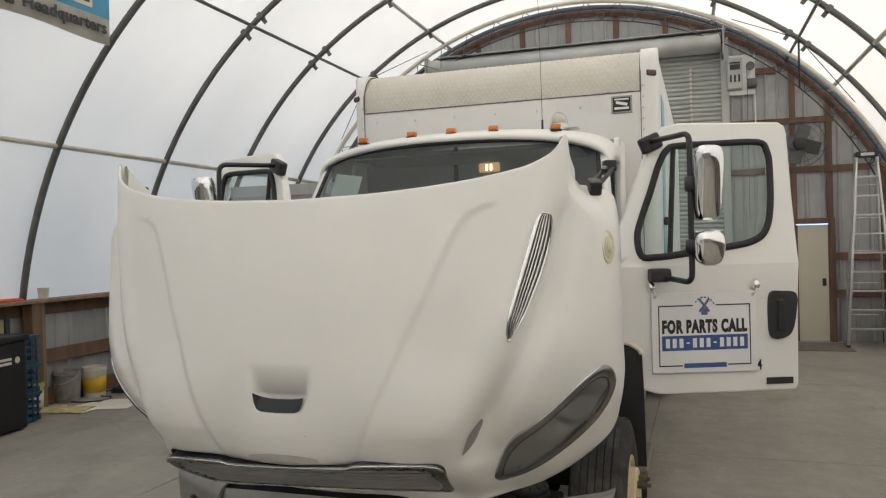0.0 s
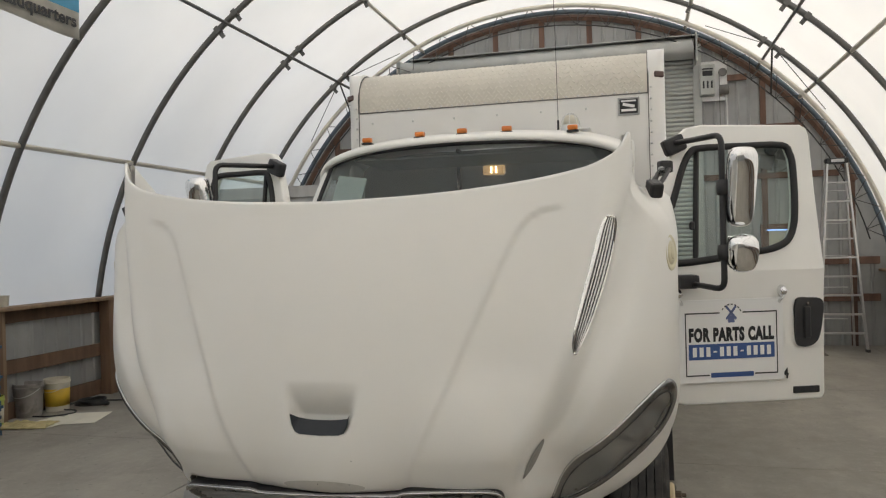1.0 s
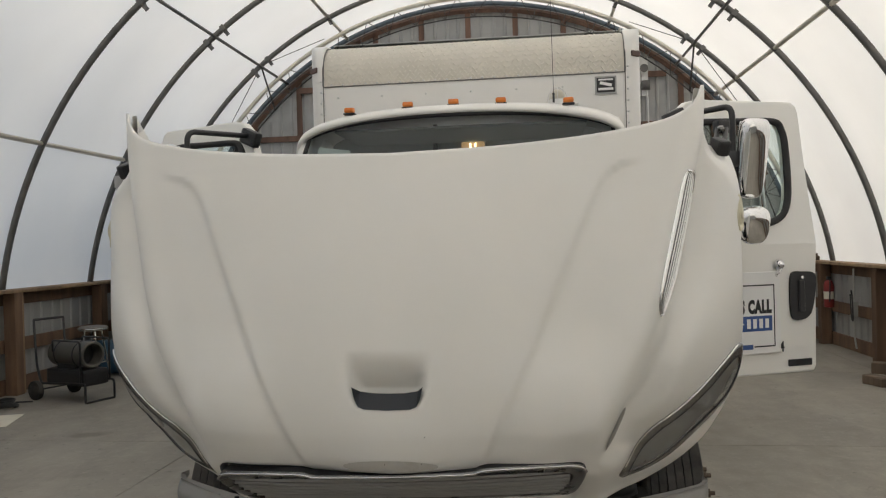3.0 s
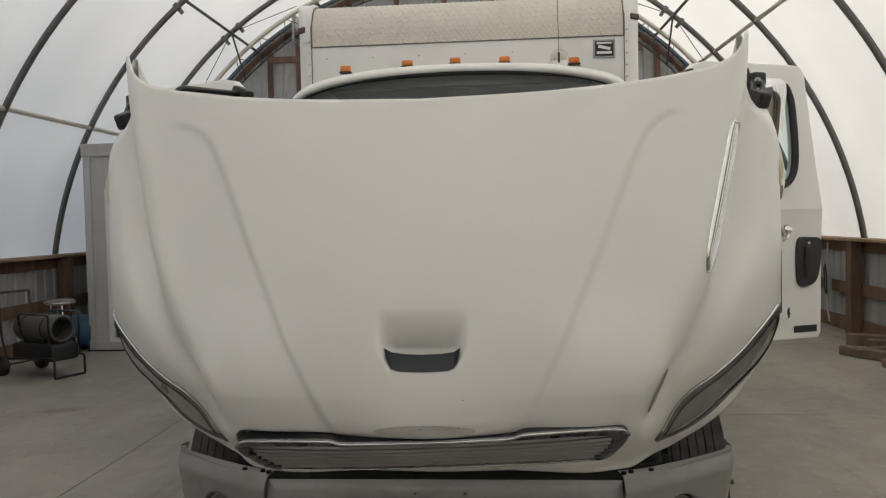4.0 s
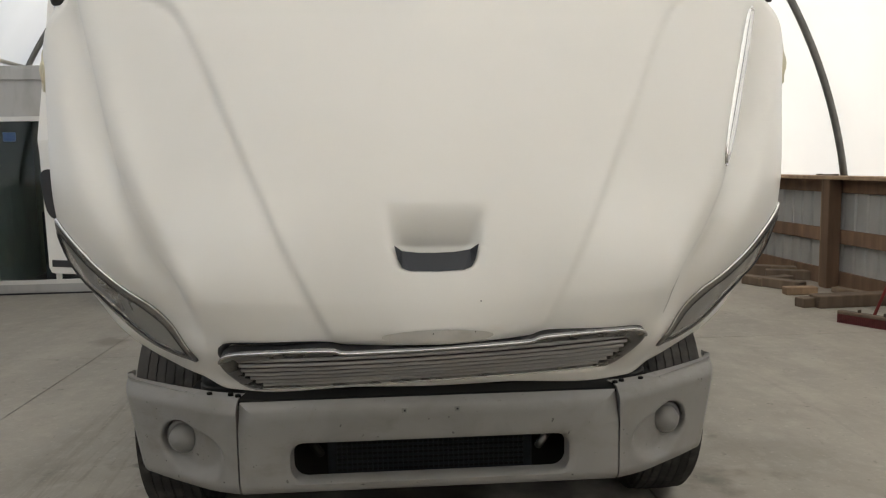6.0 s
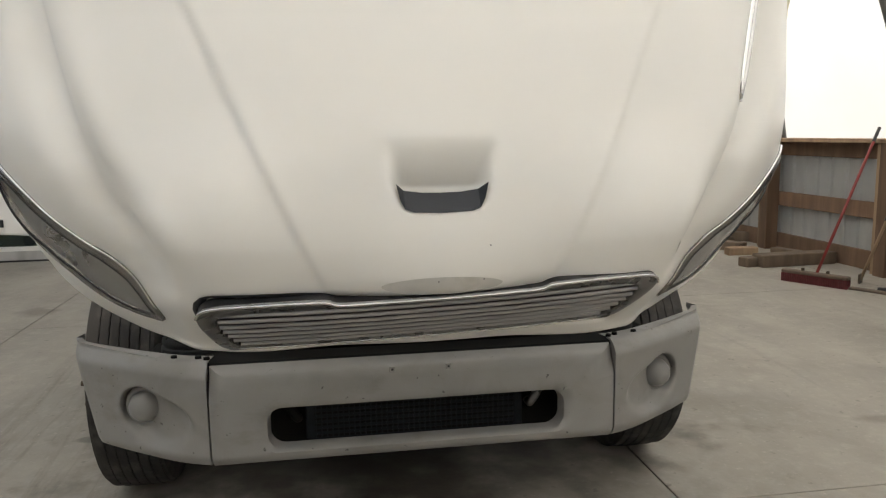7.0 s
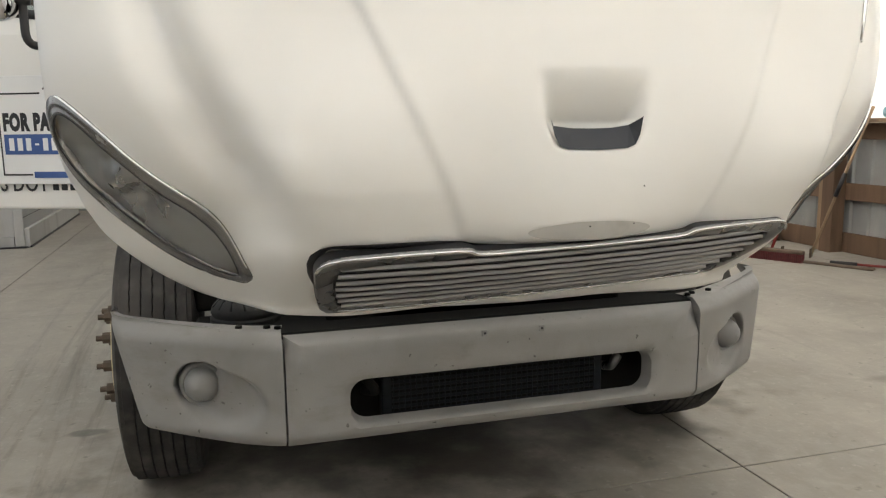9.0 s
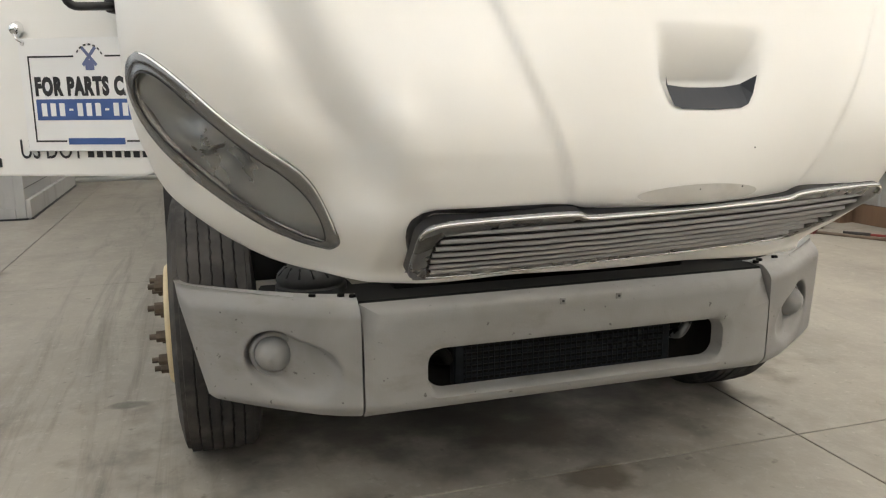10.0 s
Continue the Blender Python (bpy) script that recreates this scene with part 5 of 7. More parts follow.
def bumper_end(s):
    bm = bmesh.new()
    nx, nz = 110, 84
    rows = []
    for i in range(nz + 1):
        row = []
        t = i / nz
        for j in range(nx + 1):
            u = j / nx
            z0, z1 = 0.408 + 0.022 * u ** 2, 0.752 + 0.016 * u ** 2
            z = z0 + (z1 - z0) * t
            xe = 1.095 + (1.186 - 1.095) * ((z - 0.40) / 0.37)
            x = 0.684 + (xe - 0.684) * u
            y = float(bumper_y(min(1.2, x))) + bumper_profile(min(z, 0.752), x)
            # dish round the lamp, drawn out inward and down, with a sharp lower lip
            p, q = 0.912 - x, z - 0.576
            r1 = math.hypot(p, q) / 0.080
            r2 = math.hypot((p - 0.062) / 0.112, (q + 0.036) / 0.090)
            r = -math.log(math.exp(-9 * r1) + math.exp(-9 * r2)) / 9
            fade = 1.0 if p < 0.03 else max(0.0, 1 - 0.50 * (p - 0.03) / 0.14)
            soft_edge = 0.028 if q > 0 else 0.028 + 0.9 * -q
            y += 0.066 * fade * min(1.12, 1 + 2.0 * q) / (1 + math.exp((r - 0.97 + 0.8 * max(0.0, -q)) / soft_edge))
            if u > 0.93:
                y += 0.03 * ((u - 0.93) / 0.07) ** 2
            row.append(bm.verts.new((s * x, y, z)))
        rows.append(row)
    rows.append([bm.verts.new((v.co.x * 0.985, v.co.y + 0.09 - 0.075 * j / nx, v.co.z - 0.004)) for j, v in enumerate(rows[-1])])
    rows.insert(0, [bm.verts.new((v.co.x * 0.985, v.co.y + 0.07, v.co.z + 0.004)) for v in rows[0]])
    for a, b in zip(rows, rows[1:]):
        for j in range(nx):
            bm.faces.new((a[j], a[j + 1], b[j + 1], b[j]))
    # thickness at the seam and the outer end
    for j in (0, nx):
        col = [r[j] for r in rows[1:-1]]
        back = [bm.verts.new((v.co.x - s * (0.012 if j else 0.0), v.co.y + 0.06, v.co.z)) for v in col]
        for k in range(len(col) - 1):
            bm.faces.new((col[k], col[k + 1], back[k + 1], back[k]))
    return bm


def build_wheel(x, y, side, dual=False):
    R, W = 0.487, 0.262
    prof = []
    half = W / 2
    # tread with grooves
    for k in range(6):
        a = -half + 0.02 + k * (W - 0.04) / 6
        b = a + (W - 0.04) / 6
        g = 0.005
        rr = R - 0.010 * abs((a + b) / W) ** 2
        prof += [(rr - 0.012, a), (rr - 0.012, a + 0.001), (rr, a + g * 0.6), (rr, b - g * 0.6), (rr - 0.012, b - 0.001)]
    side_p = [(R - 0.018, half - 0.008), (R - 0.04, half), (R - 0.10, half + 0.012), (R - 0.17, half + 0.008), (R - 0.20, half - 0.01), (0.272, half - 0.02)]
    prof = [(r, -q) for r, q in side_p[::-1]] + prof + side_p
    m = pose(x, y, R - 0.004)
    w = part("wheel", lathe([(0.27, -half + 0.02), (0.27, half - 0.02)], m, 40), HUB_CREAM, TRUCK, "front wheel with a worn ribbed tyre" if not dual else "rear wheel", smooth=True, angle=40)
    bm = lathe(prof, Matrix(), 144)
    for v in bm.verts:
        rr = math.hypot(v.co.y, v.co.z)
        if rr > R - 0.03 and abs(v.co.x) < half - 0.03:
            k = round(math.atan2(v.co.z, v.co.y) / (2 * math.pi / 144))
            v.co.x += 0.0013 * (1 if k % 2 else -1)
    bmesh.ops.transform(bm, matrix=m, verts=bm.verts)
    part("tyre", bm, RUBBER, w, "dusty black ribbed truck tyre", smooth=True, angle=35)
    o = side
    part("rim", lathe([(0.275, o * 0.12), (0.29, o * 0.135), (0.275, o * 0.14), (0.255, o * 0.12), (0.24, o * 0.06), (0.225, o * 0.04), (0.225, o * 0.160), (0.215, o * 0.170), (0.0, o * 0.172)], m, 40), HUB_CREAM, w, "cream painted steel wheel disc", smooth=True, angle=35)
    for k in range(10):
        a = k * 2 * math.pi / 10
        c = m @ Matrix.Translation((0, 0.165 * math.cos(a), 0.165 * math.sin(a)))
        part("wheel_nut", lathe([(0.0, o * 0.228), (0.011, o * 0.226), (0.011, o * 0.205), (0.021, o * 0.203), (0.021, o * 0.171)], c, 8), NUT_STEEL, w, "rusty wheel stud and nut")
    return w

# ---- cab, doors and box body ----
def build_cab():
    # roof shell, lofted along the truck
    prof = [(1.70, 2.592, 0.0), (1.712, 2.616, 0.0), (1.78, 2.633, 0.01), (1.95, 2.666, 0.02), (2.2, 2.690, 0.02), (2.5, 2.69, 0.015), (2.66, 2.67, 0.0)]
    bm = bmesh.new()
    rows = []
    for y, zt, g in prof:
        row = []
        for k in range(49):
            t = math.pi * k / 48
            x = -0.008 - (1.015 + g) * math.copysign(abs(math.cos(t)) ** 0.62, math.cos(t))
            z = zt - 0.20 + 0.20 * (max(0.0, math.sin(t)) ** 0.48) - 0.035 * (x / 1.04) ** 2
            row.append(bm.verts.new((x, y + 0.165 * (x / 1.04) ** 2 * max(0.0, 1 - (y - 1.70) / 0.6), z)))
        rows.append(row)
    for a, b in zip(rows, rows[1:]):
        for k in range(48):
            bm.faces.new((a[k], a[k + 1], b[k + 1], b[k]))
    cab = part("cab", bm, PAINT, TRUCK, "white rounded cab roof and shell", smooth=True, angle=60)
    so = cab.modifiers.new("thickness", "SOLIDIFY")
    so.thickness = 0.03
    so.offset = 1
    # windscreen
    bm = bmesh.new()
    rows = []
    for i in range(9):
        t = i / 8
        z = 1.62 + t * 0.988
        y = 1.12 + t * 0.61
        w = 1.07 - 0.11 * t
        row = []
        for k in range(25):
            u = -1 + k / 12
            row.append(bm.verts.new((w * u, y + 0.17 * u * u - 0.02, z - (0.035 + 0.05 * u ** 4 * t) * u * u * t)))
        rows.append(row)
    for a, b in zip(rows, rows[1:]):
        for k in range(24):
            bm.faces.new((a[k], a[k + 1], b[k + 1], b[k]))
    edge_top = [v.co.copy() for v in rows[-1]]
    edge_l = [r[0].co.copy() for r in rows]
    edge_r = [r[-1].co.copy() for r in rows]
    ws = part("windscreen", bm, GLASS_DARK, cab, "dark tinted curved windscreen", smooth=True)
    ws.visible_shadow = False
    loop = edge_l[::1] + edge_top[1:-1] + edge_r[::-1]
    part("windscreen_seal", tube([(p.x, p.y - 0.014, p.z - 0.017) for p in loop], 0.014, 8), BLACK_SOFT, cab, "black rubber windscreen seal", smooth=True)
    for s, e in ((-1, edge_l), (1, edge_r)):
        pts = [(p.x + s * 0.024, p.y + 0.045, p.z + 0.0) for p in e]
        part("pillar", tube(pts, 0.036, 10), PAINT, cab, "white windscreen pillar", smooth=True)
    # walls and floor inside
    part("back_wall", box((2.06, 0.04, 1.66), (0, 2.64, 1.83), 0.01), CAB_IN, cab, "grey cab rear wall lining")
    part("rear_panel", box((2.08, 0.02, 1.5), (0, 2.675, 1.75), 0.008), PAINT, cab)
    part("cab_floor", box((2.0, 1.6, 0.06), (0, 1.85, 1.02), 0.01), DASH, cab)
    part("headliner", box((1.62, 0.70, 0.02), (0, 2.25, 2.545), 0.008), CAB_IN, cab)
    part("dashboard", box((1.96, 0.35, 0.42), (0, 1.32, 1.58), 0.06, seg=3), DASH, cab, "grey dashboard")
    part("cowl", box((2.06, 0.30, 0.10), (0, 1.06, 1.60), 0.03), PAINT, cab)
    part("firewall", box((2.0, 0.05, 0.75), (0, 1.08, 1.28), 0.01), SHADOW_GREY, cab)
    for s in (-1, 1):
        part("rear_corner", box((0.05, 0.30, 1.62), (s * 1.035, 2.53, 1.83), 0.012), PAINT, cab, "white panel behind the door opening")
        part("door_sill", box((0.07, 1.3, 0.12), (s * 1.03, 1.75, 1.0), 0.015), PAINT, cab)
        part("front_post", box((0.07, 0.20, 0.80), (s * 1.0, 1.36, 1.40), 0.02), PAINT, cab)
        part("step", box((0.20, 0.62, 0.05), (s * 1.16, 1.70, 0.55), 0.012), TREAD_STEP, cab, "ribbed metal cab step")
        part("step_skirt", box((0.04, 0.66, 0.42), (s * 0.98, 1.75, 0.78), 0.012), SHADOW_GREY, cab)
        # seats
        part("seat_cushion", box((0.52, 0.5, 0.16), (s * 0.52, 2.02, 1.42), 0.05, seg=3), SEAT_CLOTH, cab)
        part("seat_back", box((0.52, 0.14, 0.62), (s * 0.52, 2.34, 1.78), 0.05, Matrix.Rotation(-0.12, 4, "X"), 3), SEAT_CLOTH, cab)
        part("headrest", box((0.30, 0.10, 0.18), (s * 0.52, 2.40, 2.16), 0.04, seg=3), SEAT_CLOTH, cab)
    part("wall_strap", box((0.035, 0.02, 0.75), (-0.24, 2.61, 2.30), 0.006), BLACK, cab)
    part("paper_sheet", box((0.21, 0.012, 0.28), (-0.80, 1.75, 2.29), 0.003, Matrix.Rotation(-0.35, 4, "X") @ Matrix.Rotation(0.15, 4, "Y")), PAPER_PALE, cab, "pale plastic sheet behind the windscreen")
    dl = part("dome_lamp", box((0.17, 0.03, 0.075), (0.035, 2.60, 2.50), 0.012), DOME, cab, "lit amber cab lamp")
    for dx in (-0.018, 0.018):
        part("bulb", box((0.012, 0.012, 0.05), (0.035 + dx, 2.582, 2.50), 0.003), BULB, dl)
    # roof marker lamps, antenna, strobe
    for x in (-0.69, -0.305, -0.015, 0.28, 0.695):
        z = 2.655 - 0.035 * (x / 1.04) ** 2
        mk = part("marker_lamp", box((0.075, 0.05, 0.012), (x, 1.805 + 0.10 * x * x, z + 0.008), 0.004), BLACK, cab)
        part("marker_lens", box((0.066, 0.042, 0.034), (x, 1.803 + 0.10 * x * x, z + 0.031), 0.012, seg=2), AMBER, mk, "amber marker lens")
    an = part("antenna", tube([(0.605, 1.85, 2.66), (0.605, 1.85, 2.72)], 0.007, 8), BLACK, cab)
    part("antenna_whip", tube([(0.605, 1.85, 2.72), (0.60, 1.85, 3.2), (0.59, 1.85, 3.75)], 0.002, 6), BLACK, an)
    st = part("strobe_base", lathe([(0.0, 0.05), (0.06, 0.05), (0.075, 0.0)], pose(0.64, 2.28, 2.70, 0, -90, 0), 20), ALU, cab, smooth=True, angle=40)
    part("strobe_dome", lathe([(0.0, 0.12), (0.03, 0.115), (0.052, 0.09), (0.055, 0.05)], pose(0.64, 2.28, 2.70, 0, -90, 0), 20), PAIL_WHITE, st, "clear strobe dome", smooth=True)
    part("strobe_plate", box((0.16, 0.12, 0.012), (0.70, 2.28, 2.712), 0.004), ALU, st)
    for q in range(4):
        a = q * math.pi / 4
        part("guard_wire", tube([(0.64 + 0.066 * math.cos(a) * math.cos(w), 2.28 + 0.066 * math.sin(a) * math.cos(w), 2.74 + 0.095 * math.sin(w)) for w in [math.pi * k / 10 for k in range(11)]], 0.0025, 5), ALU, st)
    return cab


TREAD_STEP = material("dirty_step", (0.16, 0.145, 0.125), 0.6, 0.3, vary=0.2, scale=12)
CAB_IN = material("cab_lining_grey", (0.25, 0.27, 0.28), 0.85, vary=0.08)
PAPER_PALE = material("pale_sheet", (0.70, 0.72, 0.69), 0.4, vary=0.05)
DOME = lamp_material("dome_lamp_glow", (0.70, 0.42, 0.22), 0.30)
BULB = lamp_material("dome_bulb", (1.0, 0.80, 0.5), 3.0)


def build_door(side, angle, cab):
    """An open cab door with window, mirrors and handle. s runs from the hinge to the latch edge."""
    place = pose(side * 1.05, 1.43, 0, 0, 0, side * angle)
    f = lambda pts: [(side * s, z) for s, z in pts]
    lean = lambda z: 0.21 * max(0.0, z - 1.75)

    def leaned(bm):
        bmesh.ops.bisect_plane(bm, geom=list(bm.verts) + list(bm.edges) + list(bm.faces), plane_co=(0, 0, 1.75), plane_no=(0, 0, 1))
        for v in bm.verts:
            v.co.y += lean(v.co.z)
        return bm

    outer = f([(0.02, 1.10), (0.16, 1.03), (0.30, 0.985), (0.7, 0.983), (1.14, 0.985), (1.16, 1.02), (1.17, 1.60), (1.172, 1.75), (1.188, 2.2), (1.205, 2.55), (1.195, 2.60), (1.16, 2.625), (0.52, 2.628), (0.43, 2.61), (0.36, 2.55), (0.24, 2.30), (0.10, 1.98), (0.03, 1.75)])
    win = smooth_loop([(0.20, 1.93), (0.215, 1.815), (0.30, 1.805), (0.44, 1.817), (0.76, 1.858), (0.90, 1.885), (0.985, 1.94), (1.035, 2.07), (1.065, 2.33), (1.06, 2.44), (1.01, 2.497), (0.75, 2.493), (0.50, 2.483), (0.43, 2.455), (0.37, 2.36), (0.305, 2.20), (0.24, 2.05)], 4)
    hole = f(win)
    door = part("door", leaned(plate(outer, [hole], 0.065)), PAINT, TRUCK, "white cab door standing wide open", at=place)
    bv = door.modifiers.new("edge", "BEVEL")
    bv.width, bv.segments, bv.limit_method, bv.angle_limit = 0.012, 2, "ANGLE", radians(50)
    part("door_lining", plate(f([(0.08, 1.12), (0.32, 1.05), (1.10, 1.03), (1.12, 1.70), (0.10, 1.68)]), [], 0.03, pose(0, 0.067, 0)), DASH, door, "grey inner door lining")
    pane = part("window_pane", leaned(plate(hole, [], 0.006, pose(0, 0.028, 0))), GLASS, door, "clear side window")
    pane.visible_shadow = False
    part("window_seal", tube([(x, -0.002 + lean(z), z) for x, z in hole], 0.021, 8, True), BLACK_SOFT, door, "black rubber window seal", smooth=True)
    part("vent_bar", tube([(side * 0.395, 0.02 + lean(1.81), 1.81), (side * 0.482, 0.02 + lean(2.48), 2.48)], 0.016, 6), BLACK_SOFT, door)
    part("quarter_latch", box((0.03, 0.03, 0.05), (side * 0.39, 0.06, 2.02), 0.008), BLACK, door)
    hd = plate(f(smooth_loop([(0.985, 1.315), (1.05, 1.298), (1.115, 1.335), (1.145, 1.45), (1.147, 1.565), (1.06, 1.583), (0.985, 1.572), (0.973, 1.44)], 4)), [], 0.03, pose(0, -0.016, 0))
    part("handle_cup", hd, BLACK, door, "black recessed door handle")
    part("handle_lever", box((0.045, 0.02, 0.19), (side * 1.045, -0.020, 1.44), 0.008), BLACK, door)
    part("lock_cylinder", lathe([(0, -0.008), (0.009, -0.008), (0.010, 0)], pose(side * 1.05, -0.018, 1.55, 0, 0, 90), 10), CHROME, door)
    part("lower_plate", box((0.165, 0.008, 0.04), (side * 1.04, -0.004, 1.045), 0.003), BLACK, door)
    # door lettering: words on the one side, bars for the figures
    if side < 0:
        lettering("US DOT", 0.085, 0.29, pose(-0.715, -0.0025, 1.105), INK, door)
        for k in range(7):
            part("figure_bar", box((0.028, 0.002, 0.075), (-0.535 + k * 0.042, -0.0015, 1.105)), INK, door)
    else:
        lettering("4", 0.062, 0.034, pose(0.915, -0.0025, 1.145), INK, door, bold=0.01)
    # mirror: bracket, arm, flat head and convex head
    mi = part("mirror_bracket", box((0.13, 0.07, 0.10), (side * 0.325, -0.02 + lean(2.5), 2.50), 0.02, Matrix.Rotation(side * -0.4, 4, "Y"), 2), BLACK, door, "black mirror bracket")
    part("mirror_foot", box((0.12, 0.10, 0.08), (side * 0.30, -0.05, 1.70), 0.02, seg=2), BLACK, door, "black mirror foot")
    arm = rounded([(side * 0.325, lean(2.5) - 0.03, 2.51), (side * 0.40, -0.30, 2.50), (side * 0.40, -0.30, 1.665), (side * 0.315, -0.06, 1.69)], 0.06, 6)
    part("mirror_arm", tube(arm, 0.0165, 10), BLACK, mi, "black tubular mirror arm", smooth=True)
    for z in (2.215, 1.865):
        part("mirror_clamp", lathe([(0.0, -0.045), (0.03, -0.04), (0.034, 0), (0.03, 0.04), (0.0, 0.045)], pose(side * 0.40, -0.30, z, 0, 90, 0), 12), BLACK, mi, smooth=True)
    out = Matrix.Rotation(side * -0.2, 4, "Z")
    for z, h, wd, nm, lab in ((2.225, 0.425, 0.155, "mirror_head", "tall chrome mirror head"), (1.872, 0.205, 0.165, "convex_mirror", "small rounded chrome spot mirror head")):
        bm = superellipsoid((wd, 0.13, h), 0.42 if h > 0.3 else 0.7, 0.85)
        for v in bm.verts:
            # the shell narrows toward its foot and is flat behind
            v.co.x *= 1 + 0.08 * (v.co.z / h)
            v.co.y = min(v.co.y, 0.045)
        head = part(nm, bm, CHROME, mi, lab, smooth=True, at=pose(side * 0.482, -0.345, z - 0.012) @ out @ Matrix.Rotation(radians(16), 4, "X"))
        part("mirror_glass", box((wd - 0.03, 0.006, h - 0.04), (0, 0.051, 0), 0.002), MIRROR, head, "silvered mirror glass")
    return place


def superellipsoid(size, e1, e2, n=20):
    bm = bmesh.new()
    pw = lambda c, e: math.copysign(abs(c) ** e, c)
    rows = []
    for i in range(1, n):
        u = -math.pi / 2 + math.pi * i / n
        rows.append([bm.verts.new((size[0] / 2 * pw(math.cos(u), e1) * pw(math.cos(v), e2), size[1] / 2 * pw(math.cos(u), e1) * pw(math.sin(v), e2), size[2] / 2 * pw(math.sin(u), e1))) for v in [2 * math.pi * k / (2 * n) for k in range(2 * n)]])
    for a, b in zip(rows, rows[1:]):
        for k in range(2 * n):
            j = (k + 1) % (2 * n)
            bm.faces.new((a[k], a[j], b[j], b[k]))
    bm.faces.new(rows[0][::-1])
    bm.faces.new(rows[-1])
    return bm


MIRROR = material("mirror_silver", (0.9, 0.9, 0.9), 0.03, 1.0, vary=0.0, rough_vary=0.0)


def build_sign(side, place):
    """Printed board hung on a door by two suction hooks."""
    c = place @ pose(0.577 if side > 0 else -0.49, -0.012, 1.352 if side > 0 else 1.335) @ Matrix.Diagonal((0.862, 1, 1.055, 1))
    sg = thing("parts_sign", c, "white printed board with black and blue lettering hung on the door", "sign", "door signs")
    part("board", box((0.742, 0.008, 0.452), (0, -0.004, 0), 0.002), SIGN_WHITE, sg)
    y = -0.0088
    for x0, x1, z0, z1 in ((-0.325, -0.318, -0.185, 0.155), (0.318, 0.325, -0.185, 0.155), (-0.325, -0.082, 0.149, 0.156), (0.082, 0.325, 0.149, 0.156), (-0.325, -0.16, -0.189, -0.182), (0.16, 0.325, -0.189, -0.182)):
        part("border_line", box((x1 - x0, 0.0016, z1 - z0), ((x0 + x1) / 2, y, (z0 + z1) / 2)), INK, sg)
    lettering("FOR PARTS CALL", 0.079, 0.60, pose(0, y, 0.035), INK, sg, bold=0.06, space=1.15)
    part("blue_band", box((0.605, 0.0016, 0.084), (0, y, -0.058)), BLUE_INK, sg)
    xs = -0.262
    for k in range(12):
        if k in (3, 7):
            part("dash_bar", box((0.022, 0.0012, 0.008), (xs + k * 0.0476, y - 0.0012, -0.058)), SIGN_WHITE, sg)
        else:
            part("figure_bar", box((0.028, 0.0012, 0.052), (xs + k * 0.0476, y - 0.0012, -0.058), 0), SIGN_WHITE, sg)
    part("web_bar", box((0.30, 0.0016, 0.026), (0, y, -0.186)), BLUE_INK, sg)
    # windmill device: plain crossed sails over a small block
    for a in (45, -45):
        part("mark_sail", box((0.10, 0.0014, 0.014), (0, y, 0.152), 0, Matrix.Rotation(radians(a), 4, "Y")), MARK_BLUE, sg)
    part("mark_mill", box((0.045, 0.0014, 0.04), (0, y, 0.118)), MARK_BLUE, sg)
    arc = [(0.072 * math.cos(radians(q)), y, 0.138 + 0.060 * math.sin(radians(q))) for q in range(20, 161, 10)]
    for p, q in list(zip(arc, arc[1:]))[::2]:
        part("mark_arc", tube([p, q], 0.0035, 4), INK, sg)
    for x in (-0.345, 0.345):
        hk = part("suction_hook", lathe([(0.0, -0.042), (0.014, -0.04), (0.026, -0.024), (0.032, -0.004), (0.034, 0.0)], pose(x * 1.07, 0.002, 0.262, 0, 0, 90), 20), CHROME, sg, "chrome suction hook", smooth=True, angle=50)
        part("eyelet", lathe([(0.0, -0.003), (0.009, -0.004), (0.012, -0.001)], pose(x, -0.009, 0.208, 0, 0, 90), 14), ALU, sg)
        part("hook_wire", tube([(x * 1.07, -0.03, 0.25), (x * 1.03, -0.03, 0.22), (x, -0.012, 0.208)], 0.003, 6), CHROME, hk)


MARK_BLUE = material("mark_blue_grey", (0.13, 0.16, 0.30), 0.5, vary=0.05)


